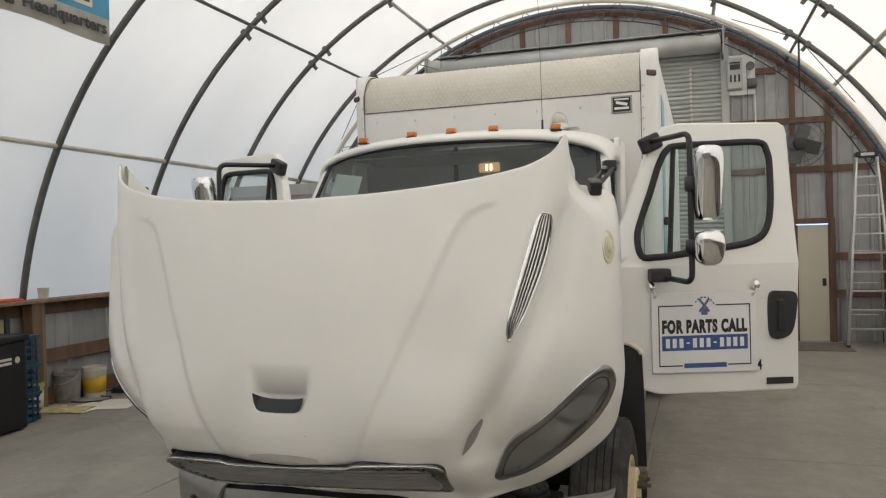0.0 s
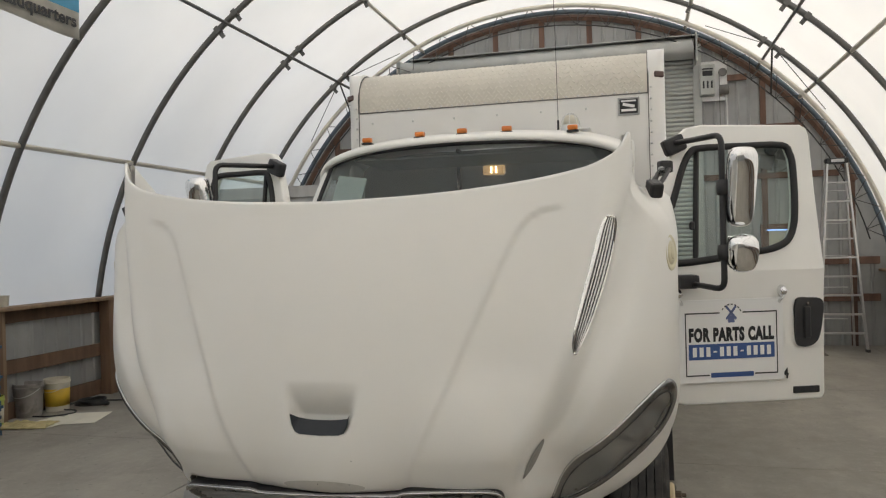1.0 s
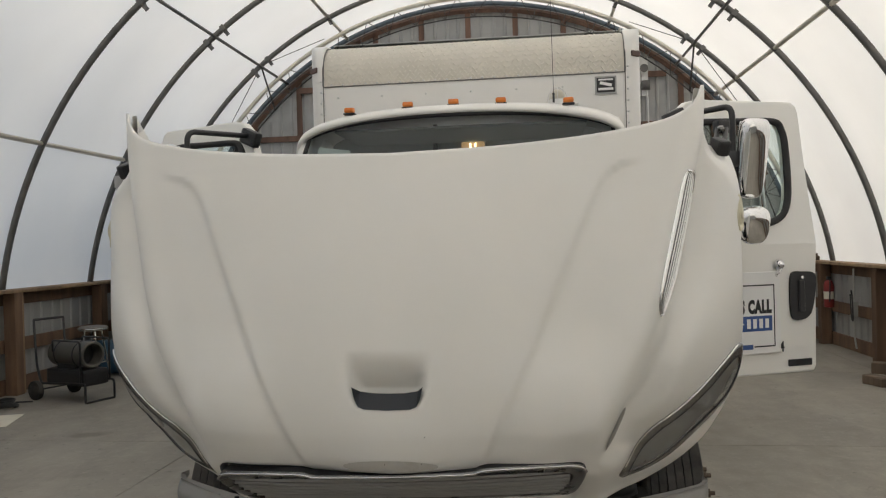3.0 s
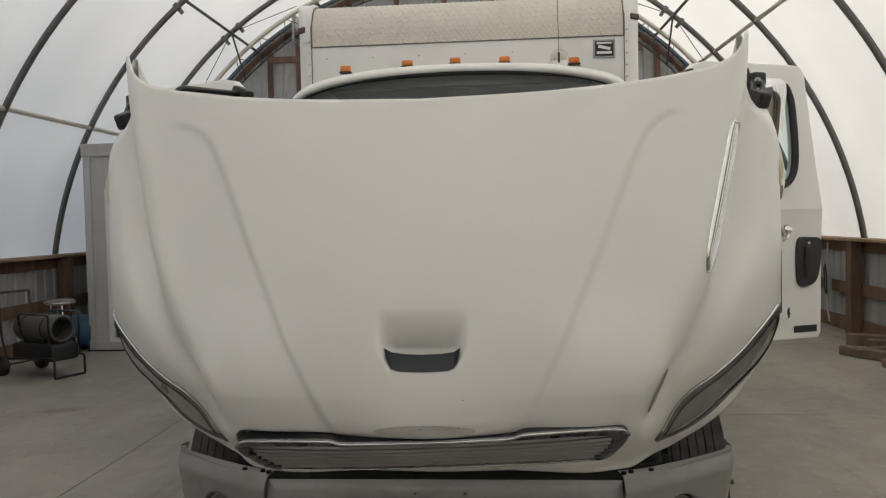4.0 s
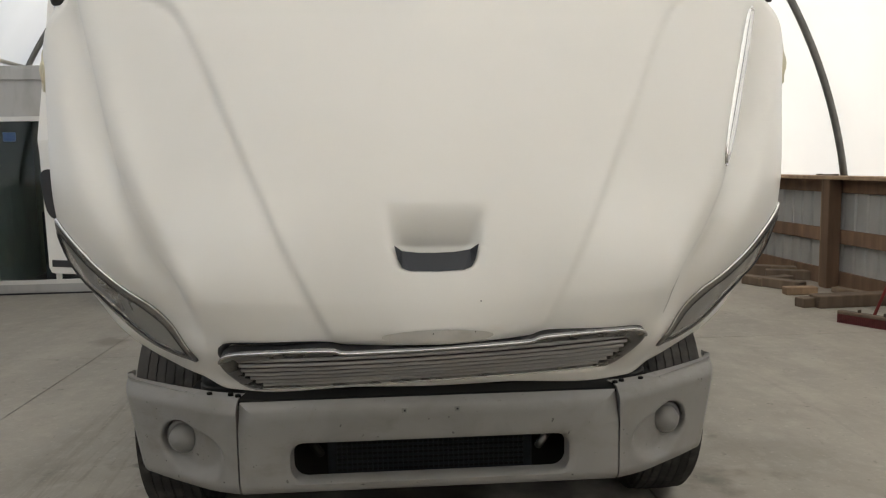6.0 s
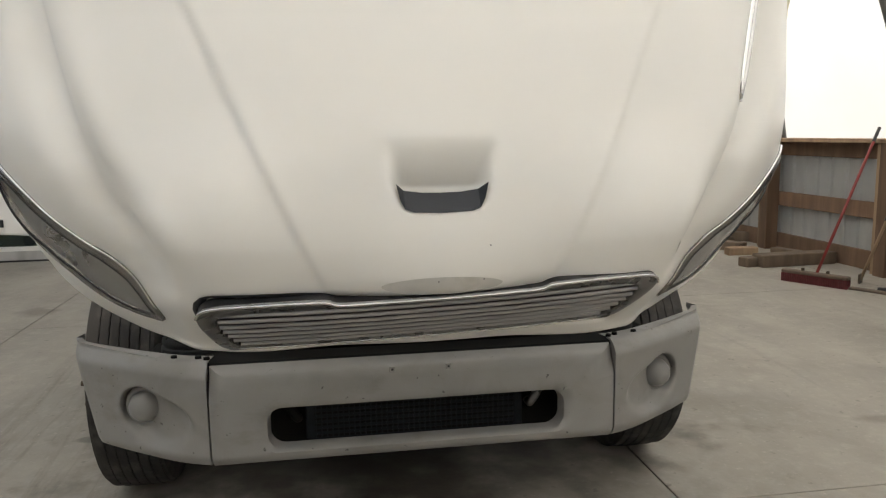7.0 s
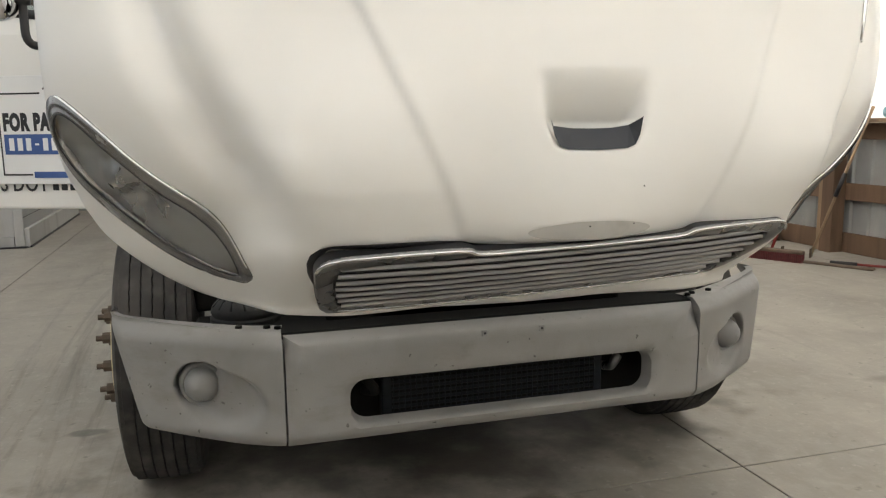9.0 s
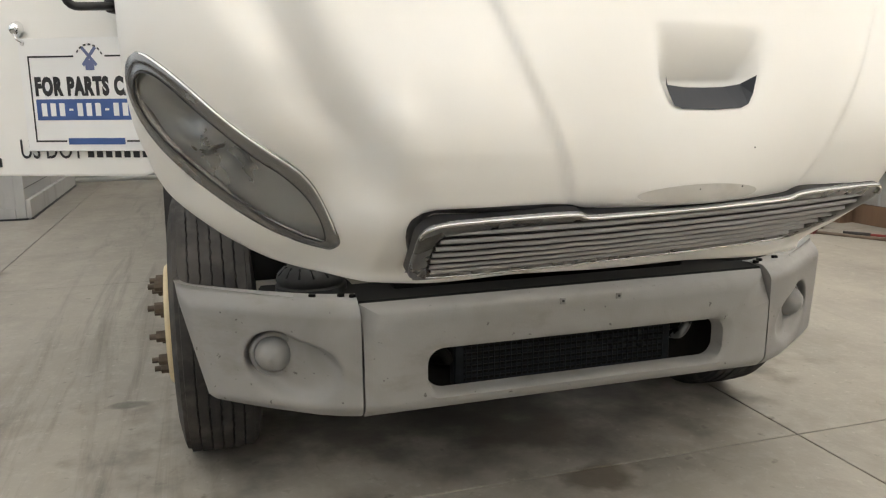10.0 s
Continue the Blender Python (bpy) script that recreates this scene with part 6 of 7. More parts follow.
def build_box_body():
    yb, yr = 2.95, 9.2
    z0, z1 = 1.08, 3.42
    b = part("box_body", box((2.56, yr - yb - 0.26, z1 - z0 - 0.02), (0, (yb + yr) / 2 + 0.12, (z0 + z1) / 2), 0.01), BOX_WHITE, TRUCK, "white panel van body with a tread-plate nose")
    # flat white front sheet
    part("front_sheet", box((2.36, 0.02, 3.075 - z0), (0, yb + 0.012, (z0 + 3.075) / 2), 0.003), BOX_WHITE, b, "white riveted front sheet")
    # curved tread plate nose
    bm = bmesh.new()
    rows = []
    for k in range(15):
        t = k / 14
        if t < 0.3:
            y, z = yb, 3.06 + 0.20 * t / 0.3 * 0.5
        else:
            a = (t - 0.3) / 0.7 * math.pi / 2
            y, z = yb + 0.26 * (1 - math.cos(a)), 3.16 + 0.25 * math.sin(a)
        rows.append([bm.verts.new((x, y, z)) for x in (-1.16, -0.4, 0.4, 1.16)])
    for a, c in zip(rows, rows[1:]):
        for k in range(3):
            bm.faces.new((a[k], a[k + 1], c[k + 1], c[k]))
    nose = part("tread_nose", bm, TREAD_PLATE, b, "curved aluminium tread plate nose", smooth=True)
    # raised lugs of the tread plate, alternately leaning
    bm = bmesh.new()
    for k in range(13):
        t = 0.04 + 0.92 * k / 12
        if t < 0.3:
            y, z, n = yb, 3.06 + 0.20 * t / 0.3 * 0.5, 0.0
        else:
            a = (t - 0.3) / 0.7 * math.pi / 2
            y, z, n = yb + 0.26 * (1 - math.cos(a)), 3.16 + 0.25 * math.sin(a), a
        for i in range(56):
            x = -1.14 + 2.28 * (i + 0.5 * (k % 2)) / 56
            lean = 0.75 if (i + k) % 2 else -0.75
            m = Matrix.Translation((x, y, z)) @ Matrix.Rotation(-n, 4, "X") @ Matrix.Rotation(lean, 4, "Y")
            vs = [bm.verts.new(m @ Vector(p)) for p in ((-0.019, 0, 0), (0, -0.001, -0.0065), (0.019, 0, 0), (0, -0.001, 0.0065), (-0.008, -0.004, 0), (0.008, -0.004, 0))]
            for q in ((0, 1, 4), (1, 5, 4), (1, 2, 5), (2, 3, 5), (3, 4, 5), (3, 0, 4)):
                bm.faces.new([vs[w] for w in q])
    lug = part("tread_relief", bm, TREAD_PLATE2, nose)
    lug["kind"] = "stuff"
    # corner posts and top castings
    for s in (-1, 1):
        bm = bmesh.new()
        prof = [(s * 1.165, yb - 0.006)] + [(s * (1.165 + 0.125 * math.sin(a)), yb - 0.006 + 0.16 * (1 - math.cos(a))) for a in [math.pi / 2 * q / 8 for q in range(1, 9)]] + [(s * 1.29, yb + 0.34), (s * 1.165, yb + 0.34)]
        lo = [bm.verts.new((x, y, z0)) for x, y in prof]
        hi = [bm.verts.new((x, y, 3.10)) for x, y in prof]
        for i in range(len(prof)):
            j = (i + 1) % len(prof)
            bm.faces.new((lo[i], lo[j], hi[j], hi[i]))
        bm.faces.new(hi)
        bm.faces.new(lo[::-1])
        part("corner_post", bm, BOX_WHITE, b, "white rounded corner post", smooth=True, angle=40)
        bm = bmesh.new()
        rows = []
        for z, back in ((3.10, 0.0), (3.22, 0.0), (3.31, 0.02), (3.37, 0.06), (3.41, 0.13), (3.425, 0.24)):
            rows.append([bm.verts.new((x, max(y - 0.004, yb + back - 0.004), z)) for x, y in prof])
        for a, c in zip(rows, rows[1:]):
            for i in range(len(prof)):
                j = (i + 1) % len(prof)
                bm.faces.new((a[i], a[j], c[j], c[i]))
        bm.faces.new(rows[-1])
        part("top_casting", bm, BOX_WHITE, b, "white corner casting", smooth=True, angle=50)
        part("corner_lamp", box((0.085, 0.03, 0.045), (s * 1.245, yb + 0.028, 3.197), 0.008, Matrix.Rotation(s * 0.6, 4, "Z")), DARK_RED, b, "dark red clearance lamp")
        part("nose_edge", tube([(s * 1.165, yb - 0.006, 3.06), (s * 1.165, yb - 0.006, 3.16)] + [(s * 1.165, yb + 0.26 * (1 - math.cos(a)) - 0.006, 3.16 + 0.25 * math.sin(a) + 0.004) for a in [math.pi / 2 * q / 8 for q in range(9)]], 0.007, 6), PIPE, b)
        part("post_seam", box((0.006, 0.006, 1.95), (s * 1.166, yb - 0.004, 2.10)), PIPE, b)
        part("side_stripe", box((0.004, 0.5, 1.7), (s * 1.284, yb + 1.0, 2.3), 0.001), BOX_BLUE, b, "pale blue vinyl wrap on the box side")
    part("nose_seam", box((2.33, 0.006, 0.008), (0, yb - 0.001, 3.058)), PIPE, b)
    rv = mesh_of("rivet", lathe([(0.0, -0.006), (0.006, -0.005), (0.009, 0.0)], pose(0, 0, 0, 0, 0, 90), 8), ALU, True)
    for k in range(25):
        part("rivet", rv, ALU, b, at=pose(-1.1 + 2.2 * k / 24, yb - 0.001, 3.072))
    for k in range(7):
        for z in (2.97,):
            part("rivet", rv, ALU, b, at=pose(-1.05 + 2.1 * k / 6, yb + 0.001, z))
    for s in (-1, 1):
        for k in range(9):
            part("rivet", rv, ALU, b, at=pose(s * 1.185, yb - 0.007, 3.35 - 0.085 * k - 0.25))
    pl = part("front_plate", box((0.16, 0.008, 0.135), (1.02, yb - 0.004, 2.965), 0.002), CHROME_DULL, b, "small framed dark plate on the box front")
    part("plate_face", box((0.135, 0.004, 0.11), (1.02, yb - 0.009, 2.965), 0.001), INK, pl)
    part("plate_mark", box((0.09, 0.003, 0.022), (1.02, yb - 0.0115, 2.972), 0.001, Matrix.Rotation(0.25, 4, "Y")), SIGN_WHITE, pl)
    part("plate_mark", box((0.11, 0.003, 0.018), (1.02, yb - 0.0115, 2.935), 0.001), SIGN_WHITE, pl)
    part("plate_mark", box((0.11, 0.003, 0.012), (1.02, yb - 0.0115, 3.005), 0.001), SIGN_WHITE, pl)
    # chassis
    for s in (-1, 1):
        part("chassis_rail", box((0.09, 8.6, 0.26), (s * 0.43, 4.6, 0.82), 0.01), SHADOW_GREY, TRUCK)
        part("fuel_tank", lathe([(0.0, -0.55), (0.26, -0.53), (0.28, -0.5), (0.28, 0.5), (0.26, 0.53), (0.0, 0.55)], pose(s * 0.86, 2.65, 0.70, 0, 0, 90), 24), ALU, TRUCK, smooth=True, angle=40)
    part("floor_beam", box((2.4, 6.2, 0.12), (0, 6.1, 1.02), 0.01), SHADOW_GREY, TRUCK)


def build_engine_bay():
    """Dark lumps between hood, bumper and tyres, partly added to keep light out."""
    # pan, block and liners made large to block light under the truck
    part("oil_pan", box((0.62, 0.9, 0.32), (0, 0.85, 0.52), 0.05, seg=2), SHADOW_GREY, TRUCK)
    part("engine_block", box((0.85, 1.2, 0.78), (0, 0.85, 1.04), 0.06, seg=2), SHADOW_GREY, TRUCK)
    # black box added to darken the opening between bumper and hood
    part("dark_filler", box((1.5, 0.22, 0.05), (0, 0.27, 0.695), 0.01), SHADOW_GREY, TRUCK)
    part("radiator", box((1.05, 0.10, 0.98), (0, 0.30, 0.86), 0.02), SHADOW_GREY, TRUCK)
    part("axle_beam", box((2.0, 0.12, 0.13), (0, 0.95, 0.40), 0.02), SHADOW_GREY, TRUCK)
    for s in (-1, 1):
        pad = part("rubber_pad", lathe([(0.0, 0.062), (0.05, 0.060), (0.085, 0.050), (0.105, 0.030), (0.110, 0.012), (0.105, 0.0), (0.112, -0.006), (0.112, -0.022), (0.0, -0.024)], pose(s * 0.772, 0.36, 0.742, 0, -90, 0), 28), RUBBER_PAD, TRUCK, "black rubber pad behind the bumper", smooth=True, angle=40)
        for k in range(9):
            a = math.pi * (0.9 + 0.14 * k)
            part("lacing", tube([(s * 0.772 + 0.075 * math.cos(a), 0.36 + 0.075 * math.sin(a), 0.796), (s * 0.772 + 0.104 * math.cos(a + 0.1), 0.36 + 0.104 * math.sin(a + 0.1), 0.772)], 0.004, 5), SHADOW_GREY, pad)
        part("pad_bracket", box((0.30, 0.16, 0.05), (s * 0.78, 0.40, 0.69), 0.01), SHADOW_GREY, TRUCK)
        # dark box added for the shade inside the wheel arch
        part("shade_box", box((0.20, 0.04, 0.50), (s * 0.84, 0.62, 0.95), 0.012), SHADOW_GREY, TRUCK)
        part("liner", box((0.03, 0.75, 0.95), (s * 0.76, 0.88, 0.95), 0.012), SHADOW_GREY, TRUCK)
        # wheel splash panel hung from the cab front
        bm = bmesh.new()
        prof = [(0.95, 1.25), (1.0, 1.30), (1.108, 1.312), (1.17, 1.300), (1.222, 1.268), (1.237, 1.24), (1.245, 1.0), (1.253, 0.513), (1.24, 0.18), (1.0, 0.18), (0.95, 0.3)]
        lo = [bm.verts.new((s * x, 1.46, z)) for x, z in prof]
        hi = [bm.verts.new((s * x, 1.49, z)) for x, z in prof]
        bm.faces.new(lo)
        bm.faces.new(hi[::-1])
        for i in range(len(prof)):
            j = (i + 1) % len(prof)
            bm.faces.new((lo[i], lo[j], hi[j], hi[i]))
        sp = part("splash_panel", bm, BLACK, TRUCK, "black plastic wheel splash panel")
        part("splash_edge", tube([(s * x, 1.455, z) for x, z in prof[1:6]], 0.014, 6), PAPER, sp, "pale top edge of the splash panel")


HOOD = build_hood()
build_headlamp(-1, HOOD)
build_headlamp(1, HOOD)
build_grille(HOOD)
build_vent(HOOD)
build_hood_fittings(HOOD)
build_bumper()
for sx in (-1, 1):
    build_wheel(sx * 1.071, 0.95, sx)
    build_wheel(sx * 1.09, 6.75, sx, True)
CAB = build_cab()
D_PLACE = build_door(1, 22, CAB)
P_PLACE = build_door(-1, 24, CAB)
build_sign(1, D_PLACE)
build_sign(-1, P_PLACE)
build_box_body()
build_engine_bay()

# ---- loose things in the hall ----
def build_shed():
    s = thing("shed", pose(-4.40, 7.55, 0, 0, 0, 0.8), "white painted board office shed with a glazed sliding door", "shed")
    x0, x1, depth, top = -1.17, 1.38, 3.6, 2.85
    part("front_wall", plate([(x0, 0.0), (x1, 0.0), (x1, top), (x0, top)], [round_rect(-0.84, 0.14, 0.70, 2.24, 0.004, 1)], 0.08), SHED_PAINT, s, "white board wall")
    part("side_wall", box((0.08, depth - 0.08, top), (x1 - 0.04, depth / 2 + 0.04, top / 2)), SHED_PAINT, s)
    part("side_wall", box((0.08, depth - 0.08, top), (x0 + 0.04, depth / 2 + 0.04, top / 2)), SHED_PAINT, s)
    part("back_wall", box((x1 - x0 - 0.16, 0.08, top), ((x0 + x1) / 2, depth - 0.04, top / 2)), SHED_PAINT, s)
    part("shed_roof", box((x1 - x0 + 0.06, depth + 0.06, 0.05), ((x0 + x1) / 2, depth / 2, top + 0.025), 0.006), SHED_PAINT, s)
    part("fascia", box((x1 - x0 + 0.04, 0.03, 0.14), ((x0 + x1) / 2, -0.017, top - 0.055), 0.004), SHED_PAINT, s, "white fascia board")
    part("fascia", box((0.03, depth, 0.14), (x1 + 0.017, depth / 2, top - 0.055), 0.004), SHED_PAINT, s)
    for cx in (x0 + 0.05, x1 - 0.05):
        part("corner_board", box((0.10, 0.025, top - 0.13), (cx, -0.014, (top - 0.13) / 2), 0.004), SHED_PAINT, s)
    part("base_board", box((x1 - x0 - 0.21, 0.03, 0.13), ((x0 + x1) / 2, -0.017, 0.066), 0.004), SHED_PAINT, s)
    part("base_board", box((0.05, depth, 0.22), (x1 + 0.026, depth / 2, 0.112), 0.004), SHED_PAINT, s)
    part("sole_plate", box((x1 - x0 + 0.04, 0.05, 0.02), ((x0 + x1) / 2, -0.03, 0.01)), BLACK, s)
    part("sole_plate", box((0.06, depth, 0.02), (x1 + 0.035, depth / 2, 0.01)), BLACK, s)
    for z in (0.35, 0.95, 1.55, 2.15):
        part("siding_joint", box((0.004, depth, 0.008), (x1 + 0.001, depth / 2, z)), PIPE, s)
    part("interior_wall", box((x1 - x0 - 0.2, 0.03, top - 0.1), ((x0 + x1) / 2, 1.9, top / 2)), SHED_INSIDE, s)
    part("interior_shelf", box((0.8, 0.5, 1.0), (-0.3, 1.4, 0.5), 0.01), SEAT_CLOTH, s)
    fr = part("sliding_door", plate(round_rect(-0.87, 0.11, 0.73, 2.27, 0.004, 1), [round_rect(-0.80, 0.18, -0.075, 2.21, 0.004, 1), round_rect(-0.025, 0.18, 0.67, 2.21, 0.004, 1)], 0.07, pose(0, -0.03, 0)), PAIL_PALE, s, "white framed sliding glass door")
    for a, b in ((-0.81, -0.07), (-0.03, 0.68)):
        g = part("pane", box((b - a, 0.006, 2.04), ((a + b) / 2, 0.02, 1.195)), GLASS, fr)
        g.visible_shadow = False
    part("blue_card", box((0.16, 0.004, 0.12), (-0.55, 0.03, 2.02)), BLUE_INK, fr)
    part("handle", tube(rounded([(-0.81, -0.03, 1.10), (-0.81, -0.07, 1.12), (-0.81, -0.07, 1.30), (-0.81, -0.03, 1.32)], 0.02), 0.011, 8), PAIL_PALE, fr)


SHED_INSIDE = material("shed_inner_wall", (0.30, 0.28, 0.23), 0.8, vary=0.1)
PAIL_PALE = material("white_vinyl", (0.74, 0.73, 0.70), 0.4, vary=0.03)


def build_heater():
    """Torpedo heater on a two-wheeled cart."""
    h = thing("torpedo_heater", pose(-5.22, 5.88, 0, 0, 0, -22), "grey-green torpedo space heater on a black wheeled cart", "heater")
    part("barrel", lathe([(0.12, -0.34), (0.155, -0.33), (0.16, -0.3), (0.16, 0.30), (0.165, 0.32), (0.15, 0.335), (0.13, 0.33), (0.125, 0.1), (0.0, 0.1)], pose(0, 0, 0.56), 28), OLIVE, h, "grey-green steel barrel", smooth=True, angle=40)
    for x in (-0.2, 0.15):
        part("barrel_band", lathe([(0.163, x - 0.012), (0.167, x), (0.163, x + 0.012)], pose(0, 0, 0.56), 28), BLACK, h)
    part("rear_grille", lathe([(0.0, -0.345), (0.14, -0.345), (0.15, -0.335)], pose(0, 0, 0.56), 24), BLACK, h)
    part("tank", box((0.72, 0.36, 0.20), (0.02, 0, 0.29), 0.04, seg=2), BLACK, h, "black fuel tank")
    part("burner_box", box((0.34, 0.22, 0.10), (-0.05, 0, 0.42), 0.015), BLACK, h)
    for y in (-0.20, 0.20):
        part("cart_rail", tube(rounded([(0.44, y, 0.02), (0.44, y, 0.24), (-0.40, y, 0.20), (-0.48, y, 0.42), (-0.52, y, 0.98)], 0.05), 0.014, 8), BLACK, h, smooth=True)
        part("cart_wheel", lathe([(0.0, -0.03), (0.05, -0.03), (0.06, -0.025), (0.115, -0.03), (0.12, 0.0), (0.115, 0.03), (0.06, 0.025), (0.0, 0.03)], pose(-0.42, y * 1.3, 0.12, 0, 0, 90), 24), RUBBER, h, smooth=True, angle=40)
        part("guard_rail", tube(rounded([(0.36, y, 0.24), (0.36, y, 0.74), (-0.16, y, 0.74), (-0.16, y, 0.60)], 0.04), 0.012, 8), BLACK, h, smooth=True)
    part("cart_foot", tube([(0.44, -0.20, 0.016), (0.44, 0.20, 0.016)], 0.014, 8), BLACK, h)
    part("push_bar", tube([(-0.52, -0.20, 0.98), (-0.52, 0.20, 0.98)], 0.016, 8), BLACK, h)
    part("axle", tube([(-0.42, -0.26, 0.12), (-0.42, 0.26, 0.12)], 0.01, 8), BLACK, h)
    c = thing("heater_cord", pose(-6.0, 5.3, 0.012), "black power cord lying on the concrete", "cord")
    pts = [(0.35, 0.35, 0.0), (0.1, 0.3, 0), (-0.15, 0.12, 0), (-0.25, -0.12, 0), (-0.05, -0.32, 0), (0.2, -0.30, 0), (0.3, -0.5, 0), (0.1, -0.7, 0), (-0.2, -0.72, 0)]
    part("cord", tube(rounded(pts, 0.09, 5), 0.009, 6), CABLE, c, smooth=True)


def build_stool_and_drum():
    s = thing("shop_stool", pose(-5.80, 7.2, 0), "round chrome-rimmed shop stool on splayed legs", "stool")
    part("seat", lathe([(0.0, 0.06), (0.16, 0.06), (0.19, 0.045), (0.195, 0.02), (0.18, 0.0), (0.0, 0.0)], pose(0, 0, 0.70, 0, -90, 0), 24), PAIL_GREY, s, smooth=True, angle=40)
    part("rim", tube([(0.196 * math.cos(k * math.pi / 12), 0.196 * math.sin(k * math.pi / 12), 0.725) for k in range(24)], 0.010, 6, True), CHROME, s, smooth=True)
    for k in range(4):
        a = radians(45 + 90 * k)
        part("leg", tube([(0.11 * math.cos(a), 0.11 * math.sin(a), 0.70), (0.22 * math.cos(a), 0.22 * math.sin(a), 0.01)], 0.012, 8), CHROME, s)
    part("foot_ring", tube([(0.18 * math.cos(k * math.pi / 10), 0.18 * math.sin(k * math.pi / 10), 0.26) for k in range(20)], 0.009, 6, True), CHROME, s, smooth=True)
    d = thing("blue_drum", pose(-5.98, 7.62, 0, 0, 0, 12), "blue plastic drum lying on its side", "drum")
    part("drum_shell", lathe([(0.0, -0.40), (0.22, -0.40), (0.245, -0.36), (0.25, -0.12), (0.258, -0.10), (0.25, -0.08), (0.25, 0.08), (0.258, 0.10), (0.25, 0.12), (0.245, 0.36), (0.22, 0.40), (0.0, 0.40)], pose(0, 0, 0.258), 28), BLUE_CRATE, d, smooth=True, angle=40)
    part("bung", lathe([(0.0, 0.42), (0.04, 0.42), (0.04, 0.39)], pose(0, 0.10, 0.33), 14), BLACK, d)


CART_CLOTH = material("black_cart_cover", (0.010, 0.010, 0.011), 0.7, vary=0.2, scale=12, bump=0.3, bump_scale=30)


def build_left_bench():
    c = thing("tool_cart", pose(-5.72, 2.95, 0, 0, 0, 6), "black covered tool cart with a pale mark on its side", "cart")
    part("cart_body", box((0.62, 0.72, 0.96), (0, 0, 0.50), 0.05, seg=2), CART_CLOTH, c)
    part("cart_top", box((0.66, 0.76, 0.07), (0, 0, 1.01), 0.025, seg=2), CART_CLOTH, c)
    for x in (-0.24, 0.24):
        for y in (-0.28, 0.28):
            part("caster", lathe([(0.0, -0.02), (0.06, -0.02), (0.065, 0.0), (0.06, 0.02), (0.0, 0.02)], pose(x, y, 0.066), 16), RUBBER, c)
    for k in range(2):
        part("mark_bar", box((0.002, 0.22, 0.028), (0.311, 0.02, 0.80 - 0.045 * k), 0), PAPER, c)
    part("mark_disc", lathe([(0.0, 0.002), (0.035, 0.002), (0.035, 0.0)], pose(0.311, 0.21, 0.78), 16), PAPER, c)
    st = thing("crate_stack", pose(-5.95, 3.50, 0, 0, 0, 4), "stack of blue slotted plastic crates", "crate")
    for k in range(3):
        z = 0.015 + k * 0.325
        bm = bmesh.new()
        for sx, sy, cx, cy in ((0.56, 0.02, 0, -0.19), (0.56, 0.02, 0, 0.19), (0.02, 0.36, -0.27, 0), (0.02, 0.36, 0.27, 0)):
            for q in range(4):
                add_box(bm, (sx, sy, 0.035), (cx, cy, z + 0.03 + q * 0.082))
        add_box(bm, (0.56, 0.40, 0.015), (0, 0, z + 0.006))
        add_box(bm, (0.59, 0.43, 0.03), (0, 0, z + 0.305))
        cr = part("crate", bm, BLUE_CRATE, st, "blue slotted crate")
        for cx in [-0.24 + 0.08 * q for q in range(7)]:
            part("rib", box((0.018, 0.018, 0.29), (cx, -0.20, z + 0.15)), BLUE_CRATE, cr)
        for cy in [-0.16 + 0.08 * q for q in range(5)]:
            part("rib", box((0.018, 0.018, 0.29), (0.28, cy, z + 0.15)), BLUE_CRATE, cr)
    for i, (y, h, mat) in enumerate(((3.42, 0.17, PAPER), (3.5, 0.19, BLUE_INK), (3.58, 0.2, YELLOW), (3.7, 0.24, BLACK))):
        b = thing("spray_can", pose(-6.0, y - 0.12, 0.99), "small spray can standing on the crates", "can", "spray cans")
        part("can_body", lathe([(0.0, 0.0), (0.031, 0.0), (0.032, h * 0.75), (0.022, h * 0.85), (0.0, h * 0.86)], pose(0, 0, 0, 0, -90, 0), 14), mat, b, smooth=True, angle=40)
        part("can_cap", lathe([(0.018, h * 0.85), (0.018, h), (0.0, h)], pose(0, 0, 0, 0, -90, 0), 12), BLACK, b)


def pail(name, at, r, h, mat, label, band=None, lid=False):
    p = thing(name, pose(*at), label, "pail", "pails by the wall")
    part("pail_body", lathe([(0.0, 0.0), (r * 0.86, 0.0), (r * 0.88, 0.01), (r * 0.98, h * 0.86), (r * 1.04, h * 0.87), (r * 1.04, h * 0.90), (r, h * 0.91), (r, h), (r * 0.95, h), (r * 0.84, 0.02), (0.0, 0.02)], pose(0, 0, 0, 0, -90, 0), 28), mat, p, smooth=True, angle=35)
    if band:
        part("pail_label", lathe([(r * 0.905, h * 0.16), (r * 0.965, h * 0.70)], pose(0, 0, 0, 0, -90, 0), 28), band, p, "printed band round the pail", smooth=True)
    part("bail", tube([(r * 1.03 * math.cos(radians(q)), r * 1.03 * math.sin(radians(q)), h * 0.86 - 0.10 * math.sin(radians(q + 180))) for q in range(180, 361, 15)], 0.004, 6), ALU, p)
    return p


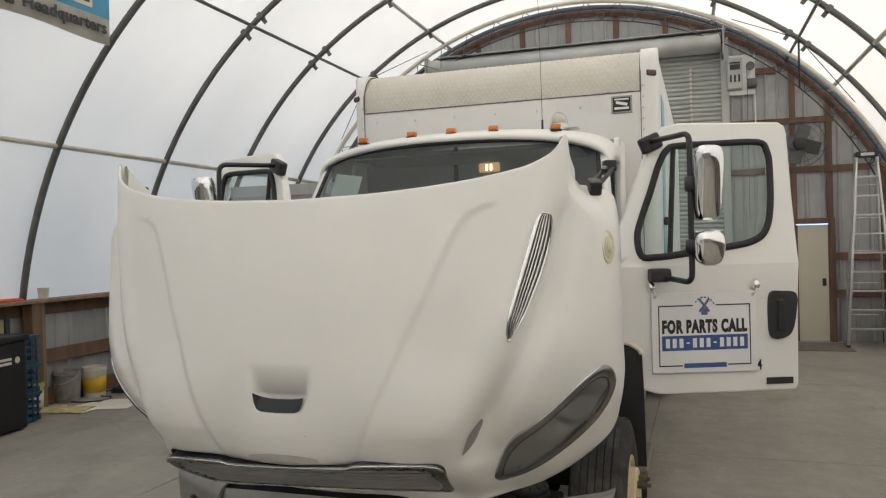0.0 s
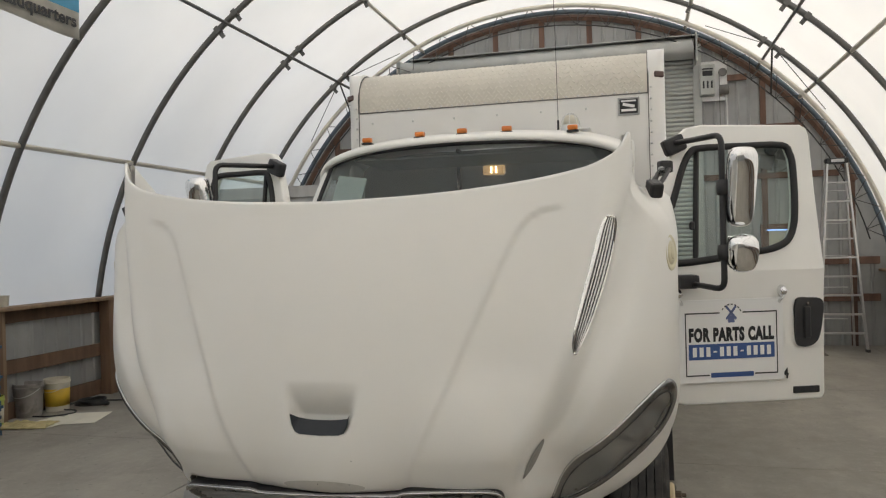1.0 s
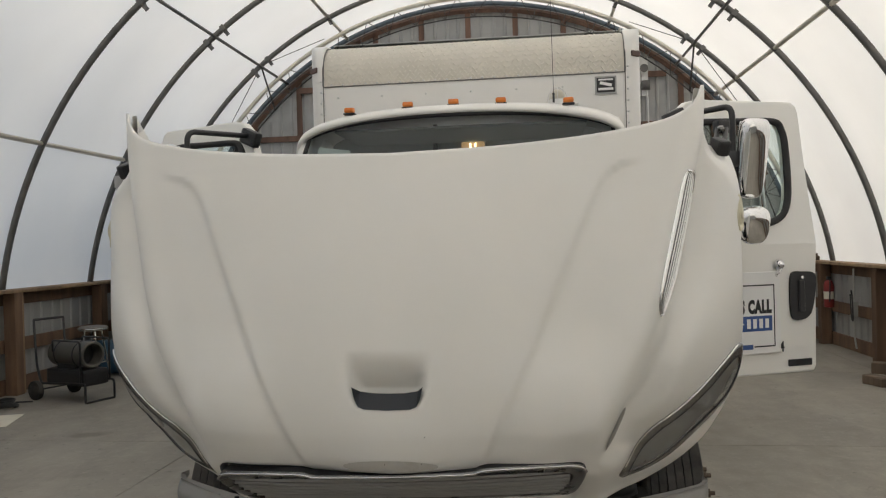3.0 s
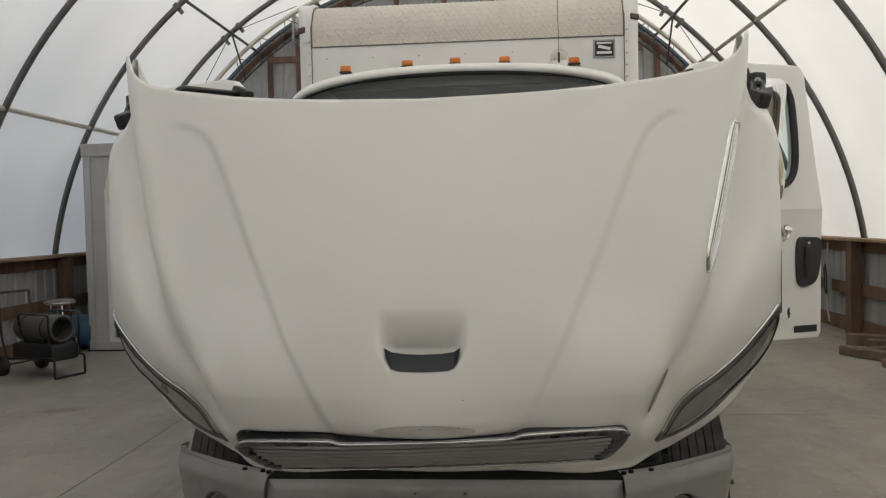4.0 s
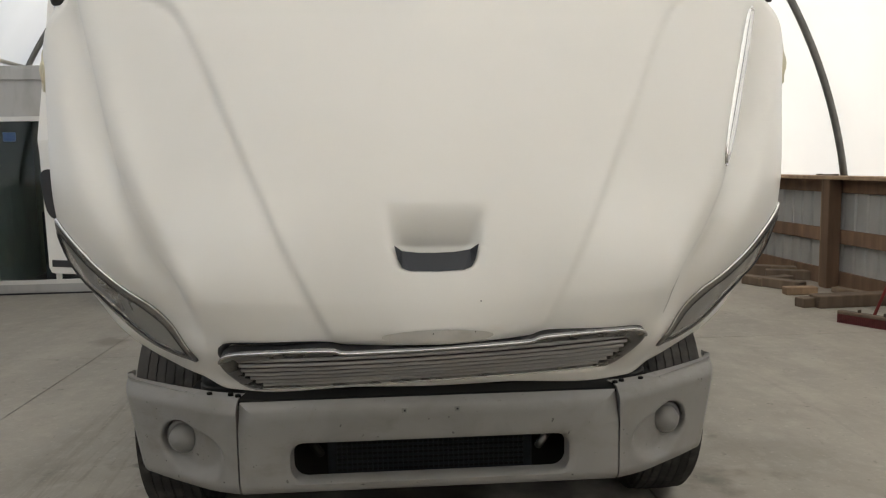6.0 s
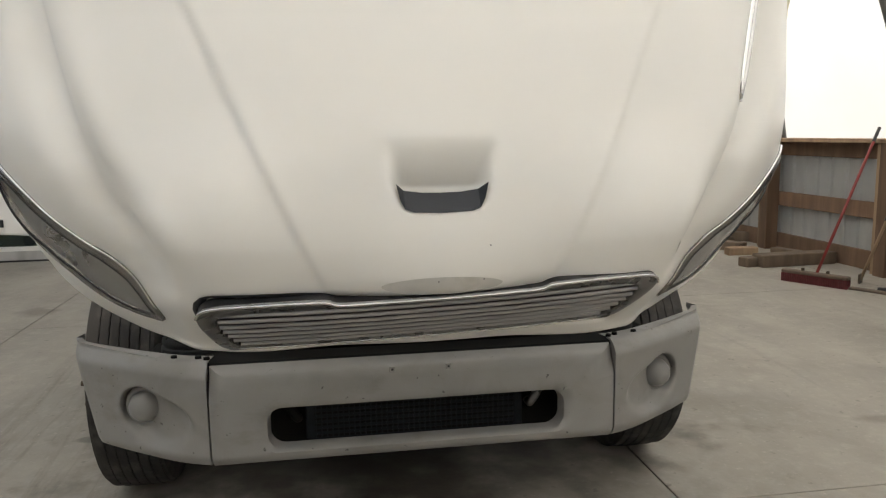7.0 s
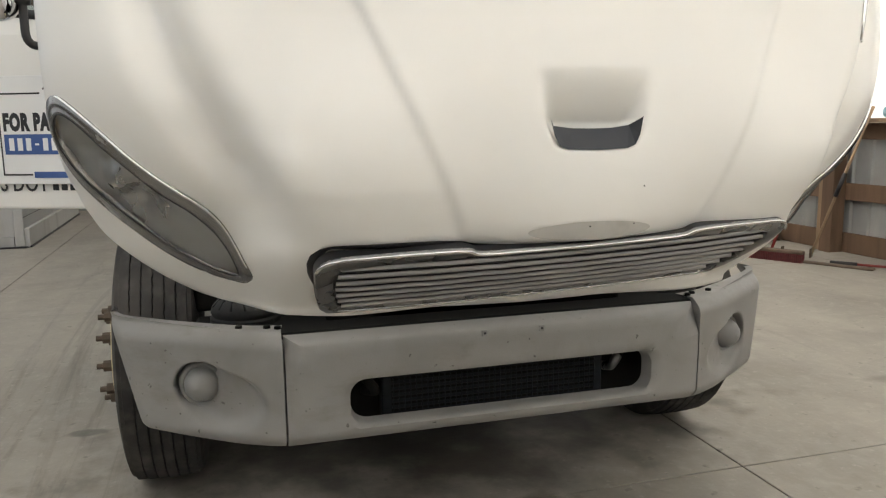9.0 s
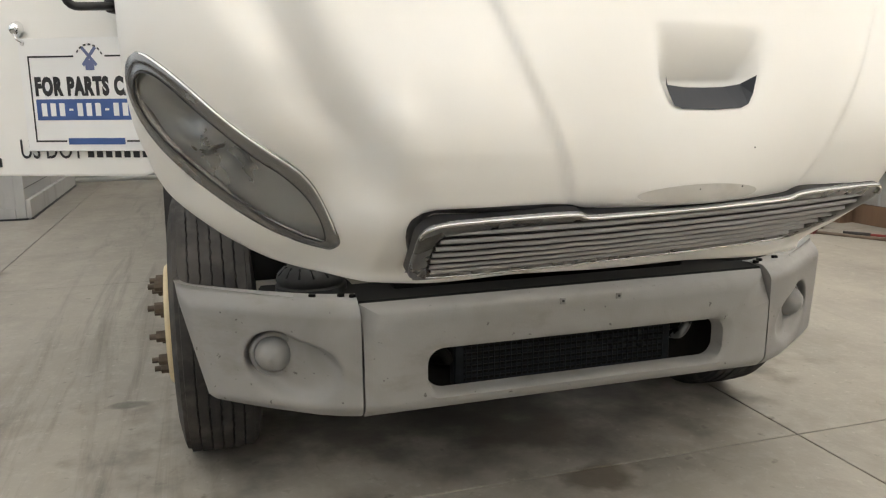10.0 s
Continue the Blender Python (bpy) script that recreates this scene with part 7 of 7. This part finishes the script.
def build_left_floor():
    pail("pail", (-6.22, 4.66, 0), 0.17, 0.40, PAIL_GREY, "dirty grey plastic pail with a dark stain")
    pail("pail", (-6.12, 5.02, 0), 0.155, 0.40, PAIL_WHITE, "white plastic pail with a yellow label", YELLOW)
    pail("pail", (-6.12, 4.02, 0), 0.13, 0.36, GREEN_PAIL, "lime green plastic pail", PAPER)
    c = thing("cable_coil", pose(-5.82, 5.28, 0.01), "loose coil of black cable on the floor", "cable")
    pts = []
    for k in range(80):
        a = k * 0.42
        r = 0.15 + 0.02 * math.sin(k * 0.9)
        pts.append((r * 1.3 * math.cos(a), r * math.sin(a), 0.012 + 0.0009 * k))
    pts += [(-0.3, -0.25, 0.01), (-0.6, -0.55, 0.008), (-0.8, -0.9, 0.008)]
    part("coil", tube(pts, 0.010, 6), CABLE, c, smooth=True)
    for i, (x, y, a, w, l) in enumerate(((-5.42, 4.62, 20, 0.5, 0.62), (-5.62, 4.36, -8, 0.42, 0.5))):
        p = thing("cardboard_sheet", pose(x, y, 0.004 + 0.004 * i, 0, 0, a), "flat pale cardboard sheet on the floor", "sheet", "cardboard sheets")
        part("sheet", box((w, l, 0.006), (0, 0, 0.003), 0.002), PAPER, p)
    r = thing("yellow_rag", pose(-5.80, 4.16, 0, 0, 0, 15), "crumpled yellow rag on the floor", "rag")
    bm = bmesh.new()
    n = 18
    vs = [[bm.verts.new((-0.32 + 0.64 * i / n, -0.17 + 0.34 * j / n, 0.008 + 0.075 * abs(noise.noise(Vector((i * 0.33, j * 0.4, 2)))) * (1 - (2 * j / n - 1) ** 4))) for j in range(n + 1)] for i in range(n + 1)]
    for i in range(n):
        for j in range(n):
            bm.faces.new((vs[i][j], vs[i + 1][j], vs[i + 1][j + 1], vs[i][j + 1]))
    ob = part("cloth", bm, RAG, r, smooth=True)
    so = ob.modifiers.new("thickness", "SOLIDIFY")
    so.thickness, so.offset = 0.006, 1.0
    o = thing("orange_cloth", pose(-6.30, 3.85, RAIL_Z + 0.022), "bright orange cloth lying on the wall rail", "cloth")
    part("cloth", box((0.17, 0.36, 0.030), (0, 0, 0.015), 0.014, seg=2), ORANGE, o)
    u = thing("paper_cup", pose(-6.30, 4.40, RAIL_Z + 0.022) @ Matrix.Scale(1.15, 4), "small pale plastic tub standing on the wall rail", "tub")
    part("tub", lathe([(0.0, 0.0), (0.05, 0.0), (0.06, 0.10), (0.064, 0.115), (0.055, 0.115), (0.0, 0.11)], pose(0, 0, 0, 0, -90, 0), 18), PAIL_WHITE, u, smooth=True, angle=40)


def build_ladder():
    l = thing("step_ladder", pose(4.22, 11.0, 0, 0, 0, 0), "tall aluminium step ladder standing by the gable wall", "ladder")
    h = 3.2
    for s in (-1, 1):
        part("front_rail", box((0.035, 0.075, h + 0.03), (0, 0, 0), 0.004), ALU, l, at=pose(s * 0.255, 0.09, h / 2) @ Matrix.Rotation(s * -0.068, 4, "Y") @ Matrix.Rotation(-0.06, 4, "X"))
        part("rear_rail", box((0.03, 0.05, h), (0, 0, 0), 0.004), ALU, l, at=pose(s * 0.235, 0.46, h / 2) @ Matrix.Rotation(s * -0.05, 4, "Y") @ Matrix.Rotation(0.12, 4, "X"))
        part("foot", box((0.06, 0.10, 0.05), (s * 0.365, -0.005, 0.025), 0.008), BLACK, l)
        part("spreader", tube([(s * 0.22, 0.14, 1.6), (s * 0.22, 0.46, 1.6)], 0.008, 6), ALU, l)
    for k in range(9):
        z = 0.31 + k * 0.315
        w = 0.36 - 0.218 * z / h
        part("tread", box((2 * w - 0.03, 0.09, 0.028), (0, -0.005 + 0.06 * z, z), 0.004), ALU, l)
        if k < 3:
            for s in (-1, 1):
                part("tread_brace", tube([(s * (w - 0.03), 0.0 + 0.06 * z, z), (s * (w + 0.0), 0.06 * z, z - 0.14)], 0.006, 5), ALU, l)
    for k in range(5):
        part("rear_bar", tube([(-0.20, 0.56 - 0.07 * k, 0.5 + 0.55 * k), (0.20, 0.56 - 0.07 * k, 0.5 + 0.55 * k)], 0.011, 6), ALU, l)
    part("top_cap", box((0.34, 0.24, 0.09), (0, 0.22, h), 0.012), BLACK, l, "dark ladder top cap")
    part("top_label", box((0.20, 0.004, 0.05), (0, 0.098, h), 0.001), ALU, l)


def timber(name, x, y, ang, size, z=0.0, label="weathered timber block lying on the floor", mat=None):
    t = thing(name, pose(x, y, z, 0, 0, ang), label, "timber", "timber blocks")
    part("block", box(size, (0, 0, size[2] / 2), 0.008), mat or WOOD_OLD, t)
    return t


MAROON = material("maroon_bristle", (0.13, 0.028, 0.03), 0.8, vary=0.25, scale=30)


def build_right_floor():
    timber("timber", 4.52, 6.42, -62, (0.80, 0.15, 0.11))
    timber("timber", 4.62, 6.62, 18, (0.55, 0.16, 0.10), 0.0)
    timber("timber", 4.95, 7.32, -32, (0.62, 0.17, 0.14))
    timber("timber", 5.05, 7.0, -25, (0.60, 0.16, 0.12), 0.0)
    timber("timber", 4.57, 5.88, -4, (0.36, 0.13, 0.09), 0.0, mat=WOOD_PALE)
    timber("timber", 4.42, 5.18, 12, (0.55, 0.15, 0.10))
    timber("timber", 4.75, 5.12, 3, (0.90, 0.20, 0.13), 0.0)
    timber("timber", 5.15, 5.62, -74, (0.75, 0.12, 0.06), 0.0, "long weathered board lying by the wall")
    timber("timber", 4.60, 3.55, -62, (0.62, 0.07, 0.022), 0.0, "thin weathered board on the floor")
    b = thing("push_broom", Matrix(), "wide push broom with dark red bristles and red pole", "broom", "brooms")
    d = Vector((4.43, 3.80, 0)) - Vector((4.13, 4.36, 0))
    c = (Vector((4.43, 3.80, 0)) + Vector((4.13, 4.36, 0))) / 2
    rz = math.degrees(math.atan2(d.y, d.x))
    part("broom_block", box((d.length, 0.075, 0.035), (0, 0, 0.098), 0.008), WOOD_OLD, b, "wooden broom block", at=pose(c.x, c.y, 0, 0, 0, rz))
    bm = bmesh.new()
    for i in range(34):
        for j in range(5):
            x, y = -d.length / 2 + 0.01 + (d.length - 0.02) * i / 33, -0.03 + 0.015 * j
            add_box(bm, (0.010, 0.008, 0.084), (x + 0.003 * math.sin(i * 7 + j), y * 1.15, 0.042))
    br = part("bristles", bm, MAROON, b, "dark red bristles", at=pose(c.x, c.y, 0, 0, 0, rz))
    br["kind"] = "stuff"
    top = Vector((5.06, 4.34, 1.46))
    base = Vector((c.x + 0.02, c.y, 0.11))
    part("broom_pole", tube([base, base.lerp(top, 0.9)], 0.014, 8), RED_PAINT, b, "red broom pole", smooth=True)
    part("pole_grip", tube([base.lerp(top, 0.9), top], 0.016, 8), BLACK, b)
    for q in (-0.12, 0.12):
        p = c + d.normalized() * q
        part("wing_nut", box((0.035, 0.012, 0.03), (p.x, p.y, 0.13), 0.004), NUT_STEEL, b)
    k = thing("scraper_pole", Matrix(), "brown wooden pole scraper with a black grip against the wall", "scraper", "brooms")
    lo, hi = Vector((4.72, 4.03, 0.03)), Vector((5.12, 3.80, 1.46))
    part("pole", tube([lo, hi], 0.014, 8), WOOD_PALE, k, smooth=True)
    part("grip", tube([lo.lerp(hi, 0.40), lo.lerp(hi, 0.56)], 0.021, 10), BLACK, k, smooth=True)
    part("blade", box((0.10, 0.02, 0.09), (lo.x, lo.y, 0.048), 0.004, Matrix.Rotation(0.7, 4, "Z")), NUT_STEEL, k)
    j = thing("pry_bar", pose(4.86, 3.42, 0.014, 0, 0, -52), "red and black long pry bar on the floor", "bar")
    part("bar", tube([(-0.35, 0, 0), (0.35, 0, 0)], 0.012, 8), RED_PAINT, j, smooth=True)
    part("bar_grip", tube([(-0.35, 0, 0.002), (-0.12, 0, 0.002)], 0.017, 8), BLACK, j, smooth=True)
    # on and against the wall
    e = thing("fire_extinguisher", pose(5.02, 9.88, 0.62), "red fire extinguisher hanging on the side wall", "extinguisher")
    part("bottle", lathe([(0.0, 0.0), (0.07, 0.01), (0.075, 0.03), (0.075, 0.36), (0.055, 0.42), (0.025, 0.44), (0.0, 0.45)], pose(0, 0, 0, 0, -90, 0), 20), RED_PAINT, e, smooth=True, angle=50)
    part("valve", box((0.05, 0.10, 0.05), (0, 0, 0.47), 0.008), BLACK, e)
    part("hose", tube(rounded([(0, -0.03, 0.46), (-0.02, -0.12, 0.40), (-0.03, -0.11, 0.1)], 0.05), 0.010, 6), BLACK, e)
    part("bottle_label", lathe([(0.0756, 0.14), (0.0756, 0.26)], pose(0, 0, 0, 0, -90, 0), 20), PAPER, e)
    o = thing("outlet_box", pose(5.06, 9.0, 0.55), "grey electrical box with conduit on a wall post", "electrical box")
    part("box", box((0.07, 0.12, 0.22), (0, 0, 0.12), 0.008), SHUTTER, o)
    part("conduit", tube(rounded([(0, 0, 0.0), (0, 0, -0.30), (0.0, -0.06, -0.45)], 0.05), 0.014, 8), SHUTTER, o)
    part("conduit", tube([(0, 0, 0.23), (0, 0, 0.72)], 0.014, 8), SHUTTER, o)
    part("cord_loop", tube(rounded([(-0.05, -0.03, 0.40), (-0.07, -0.12, 0.30), (-0.07, -0.14, -0.05), (-0.06, -0.05, 0.0), (-0.06, -0.02, 0.35)], 0.05), 0.011, 6), CABLE, o)
    g = thing("rail_gauge", pose(5.10, 10.75, RAIL_Z + 0.022), "dark metal bracket lying on the wall rail", "bracket")
    part("body", box((0.09, 0.30, 0.07), (0, 0, 0.035), 0.01), NUT_STEEL, g)
    part("knob", lathe([(0.0, 0.05), (0.03, 0.04), (0.03, 0.0)], pose(0, -0.1, 0.07, 0, -90, 0), 12), NUT_STEEL, g)
    w = thing("wrench", pose(5.10, 6.30, RAIL_Z + 0.026, 0, 0, 94), "dark wrench lying on the wall rail", "wrench")
    part("shank", box((0.30, 0.025, 0.014), (0, 0, 0.008), 0.004), NUT_STEEL, w)
    part("jaw", box((0.07, 0.05, 0.018), (0.16, 0, 0.009), 0.006), NUT_STEEL, w)
    part("jaw", box((0.06, 0.045, 0.018), (-0.16, 0, 0.009), 0.006), NUT_STEEL, w)
    t = thing("blue_roll", pose(5.12, 3.50, RAIL_Z + 0.075, 0, 0, 88), "pale blue rolled towel on the wall rail", "towel roll")
    part("roll", lathe([(0.015, -0.14), (0.055, -0.14), (0.055, 0.14), (0.015, 0.14)], pose(0, 0, 0), 18), BOX_BLUE, t, smooth=True, angle=40)


def build_banner():
    """Vinyl banner hung along the left side under the roof, seen in part."""
    y0, y1, x, zt, zb = 0.6, 3.72, -4.55, 5.05, 4.20
    b = thing("banner", Matrix(), "grey and blue printed vinyl banner hanging under the roof", "banner")

    def sheet(za, zb2, off):
        bm = bmesh.new()
        n = 30
        cols = []
        for i in range(n + 1):
            y = y0 + (y1 - y0) * i / n
            sway = 0.008 * math.sin(i * 0.55)
            cols.append([bm.verts.new((x + off + sway * (zt - z), y, z + 0.02 * math.sin(i * 0.4) * (z == zb))) for z in (za, zb2)])
        for p, q in zip(cols, cols[1:]):
            bm.faces.new((p[0], q[0], q[1], p[1]))
        return bm
    sh = part("vinyl", sheet(zt, zb, 0.0), BANNER_GREY, b, "grey textured vinyl", smooth=True)
    so = sh.modifiers.new("thickness", "SOLIDIFY")
    so.thickness = 0.004
    part("blue_band", sheet(4.86, 4.47, 0.008), BANNER_BLUE, b, smooth=True)
    m = pose(x + 0.035, 2.98, 4.335, 0, 0, 90)
    lettering("Headquarters", 0.17, 1.10, m @ pose(0.11, 0, 0), INK, b, bold=0.03)
    lettering("ts", 0.125, 0.13, m @ pose(-0.60, 0, 0.0), INK, b, bold=0.03)
    part("mark_panel", box((0.34, 0.004, 0.20), (0, 0, 0)), PAPER, b, at=pose(x + 0.024, 3.28, 4.63, 0, 0, 90))
    part("mark_square", box((0.07, 0.004, 0.10), (0, 0, 0)), RED_PAINT, b, at=pose(x + 0.029, 3.16, 4.63, 0, 0, 90))
    for k in range(3):
        part("mark_bar", box((0.17, 0.004, 0.026), (0, 0, 0)), INK, b, at=pose(x + 0.029, 3.32, 4.675 - 0.045 * k, 0, 0, 90))
    part("white_bar", box((0.5, 0.004, 0.12), (0, 0, 0)), PAPER, b, at=pose(x + 0.024, 2.55, 4.66, 0, 0, 90))
    for y in (y0 + 0.05, (y0 + y1) / 2, y1 - 0.05):
        part("tie", tube([(x, y, zt - 0.03), (x + 0.2, y, zt + 0.25)], 0.004, 5), PAPER, b)


build_shed()
build_heater()
build_stool_and_drum()
build_left_bench()
build_left_floor()
build_ladder()
build_right_floor()
build_banner()

# ---- bring the whole place to true metres ----
grow = Matrix.Scale(TRUE, 4)
for me in bpy.data.meshes:
    me.transform(grow)
for ob in scene.objects:
    if ob.type in ("MESH", "EMPTY"):
        ob.location = ob.location * TRUE
        for mod in ob.modifiers:
            if mod.type == "SOLIDIFY":
                mod.thickness *= TRUE
            elif mod.type == "BEVEL":
                mod.width *= TRUE
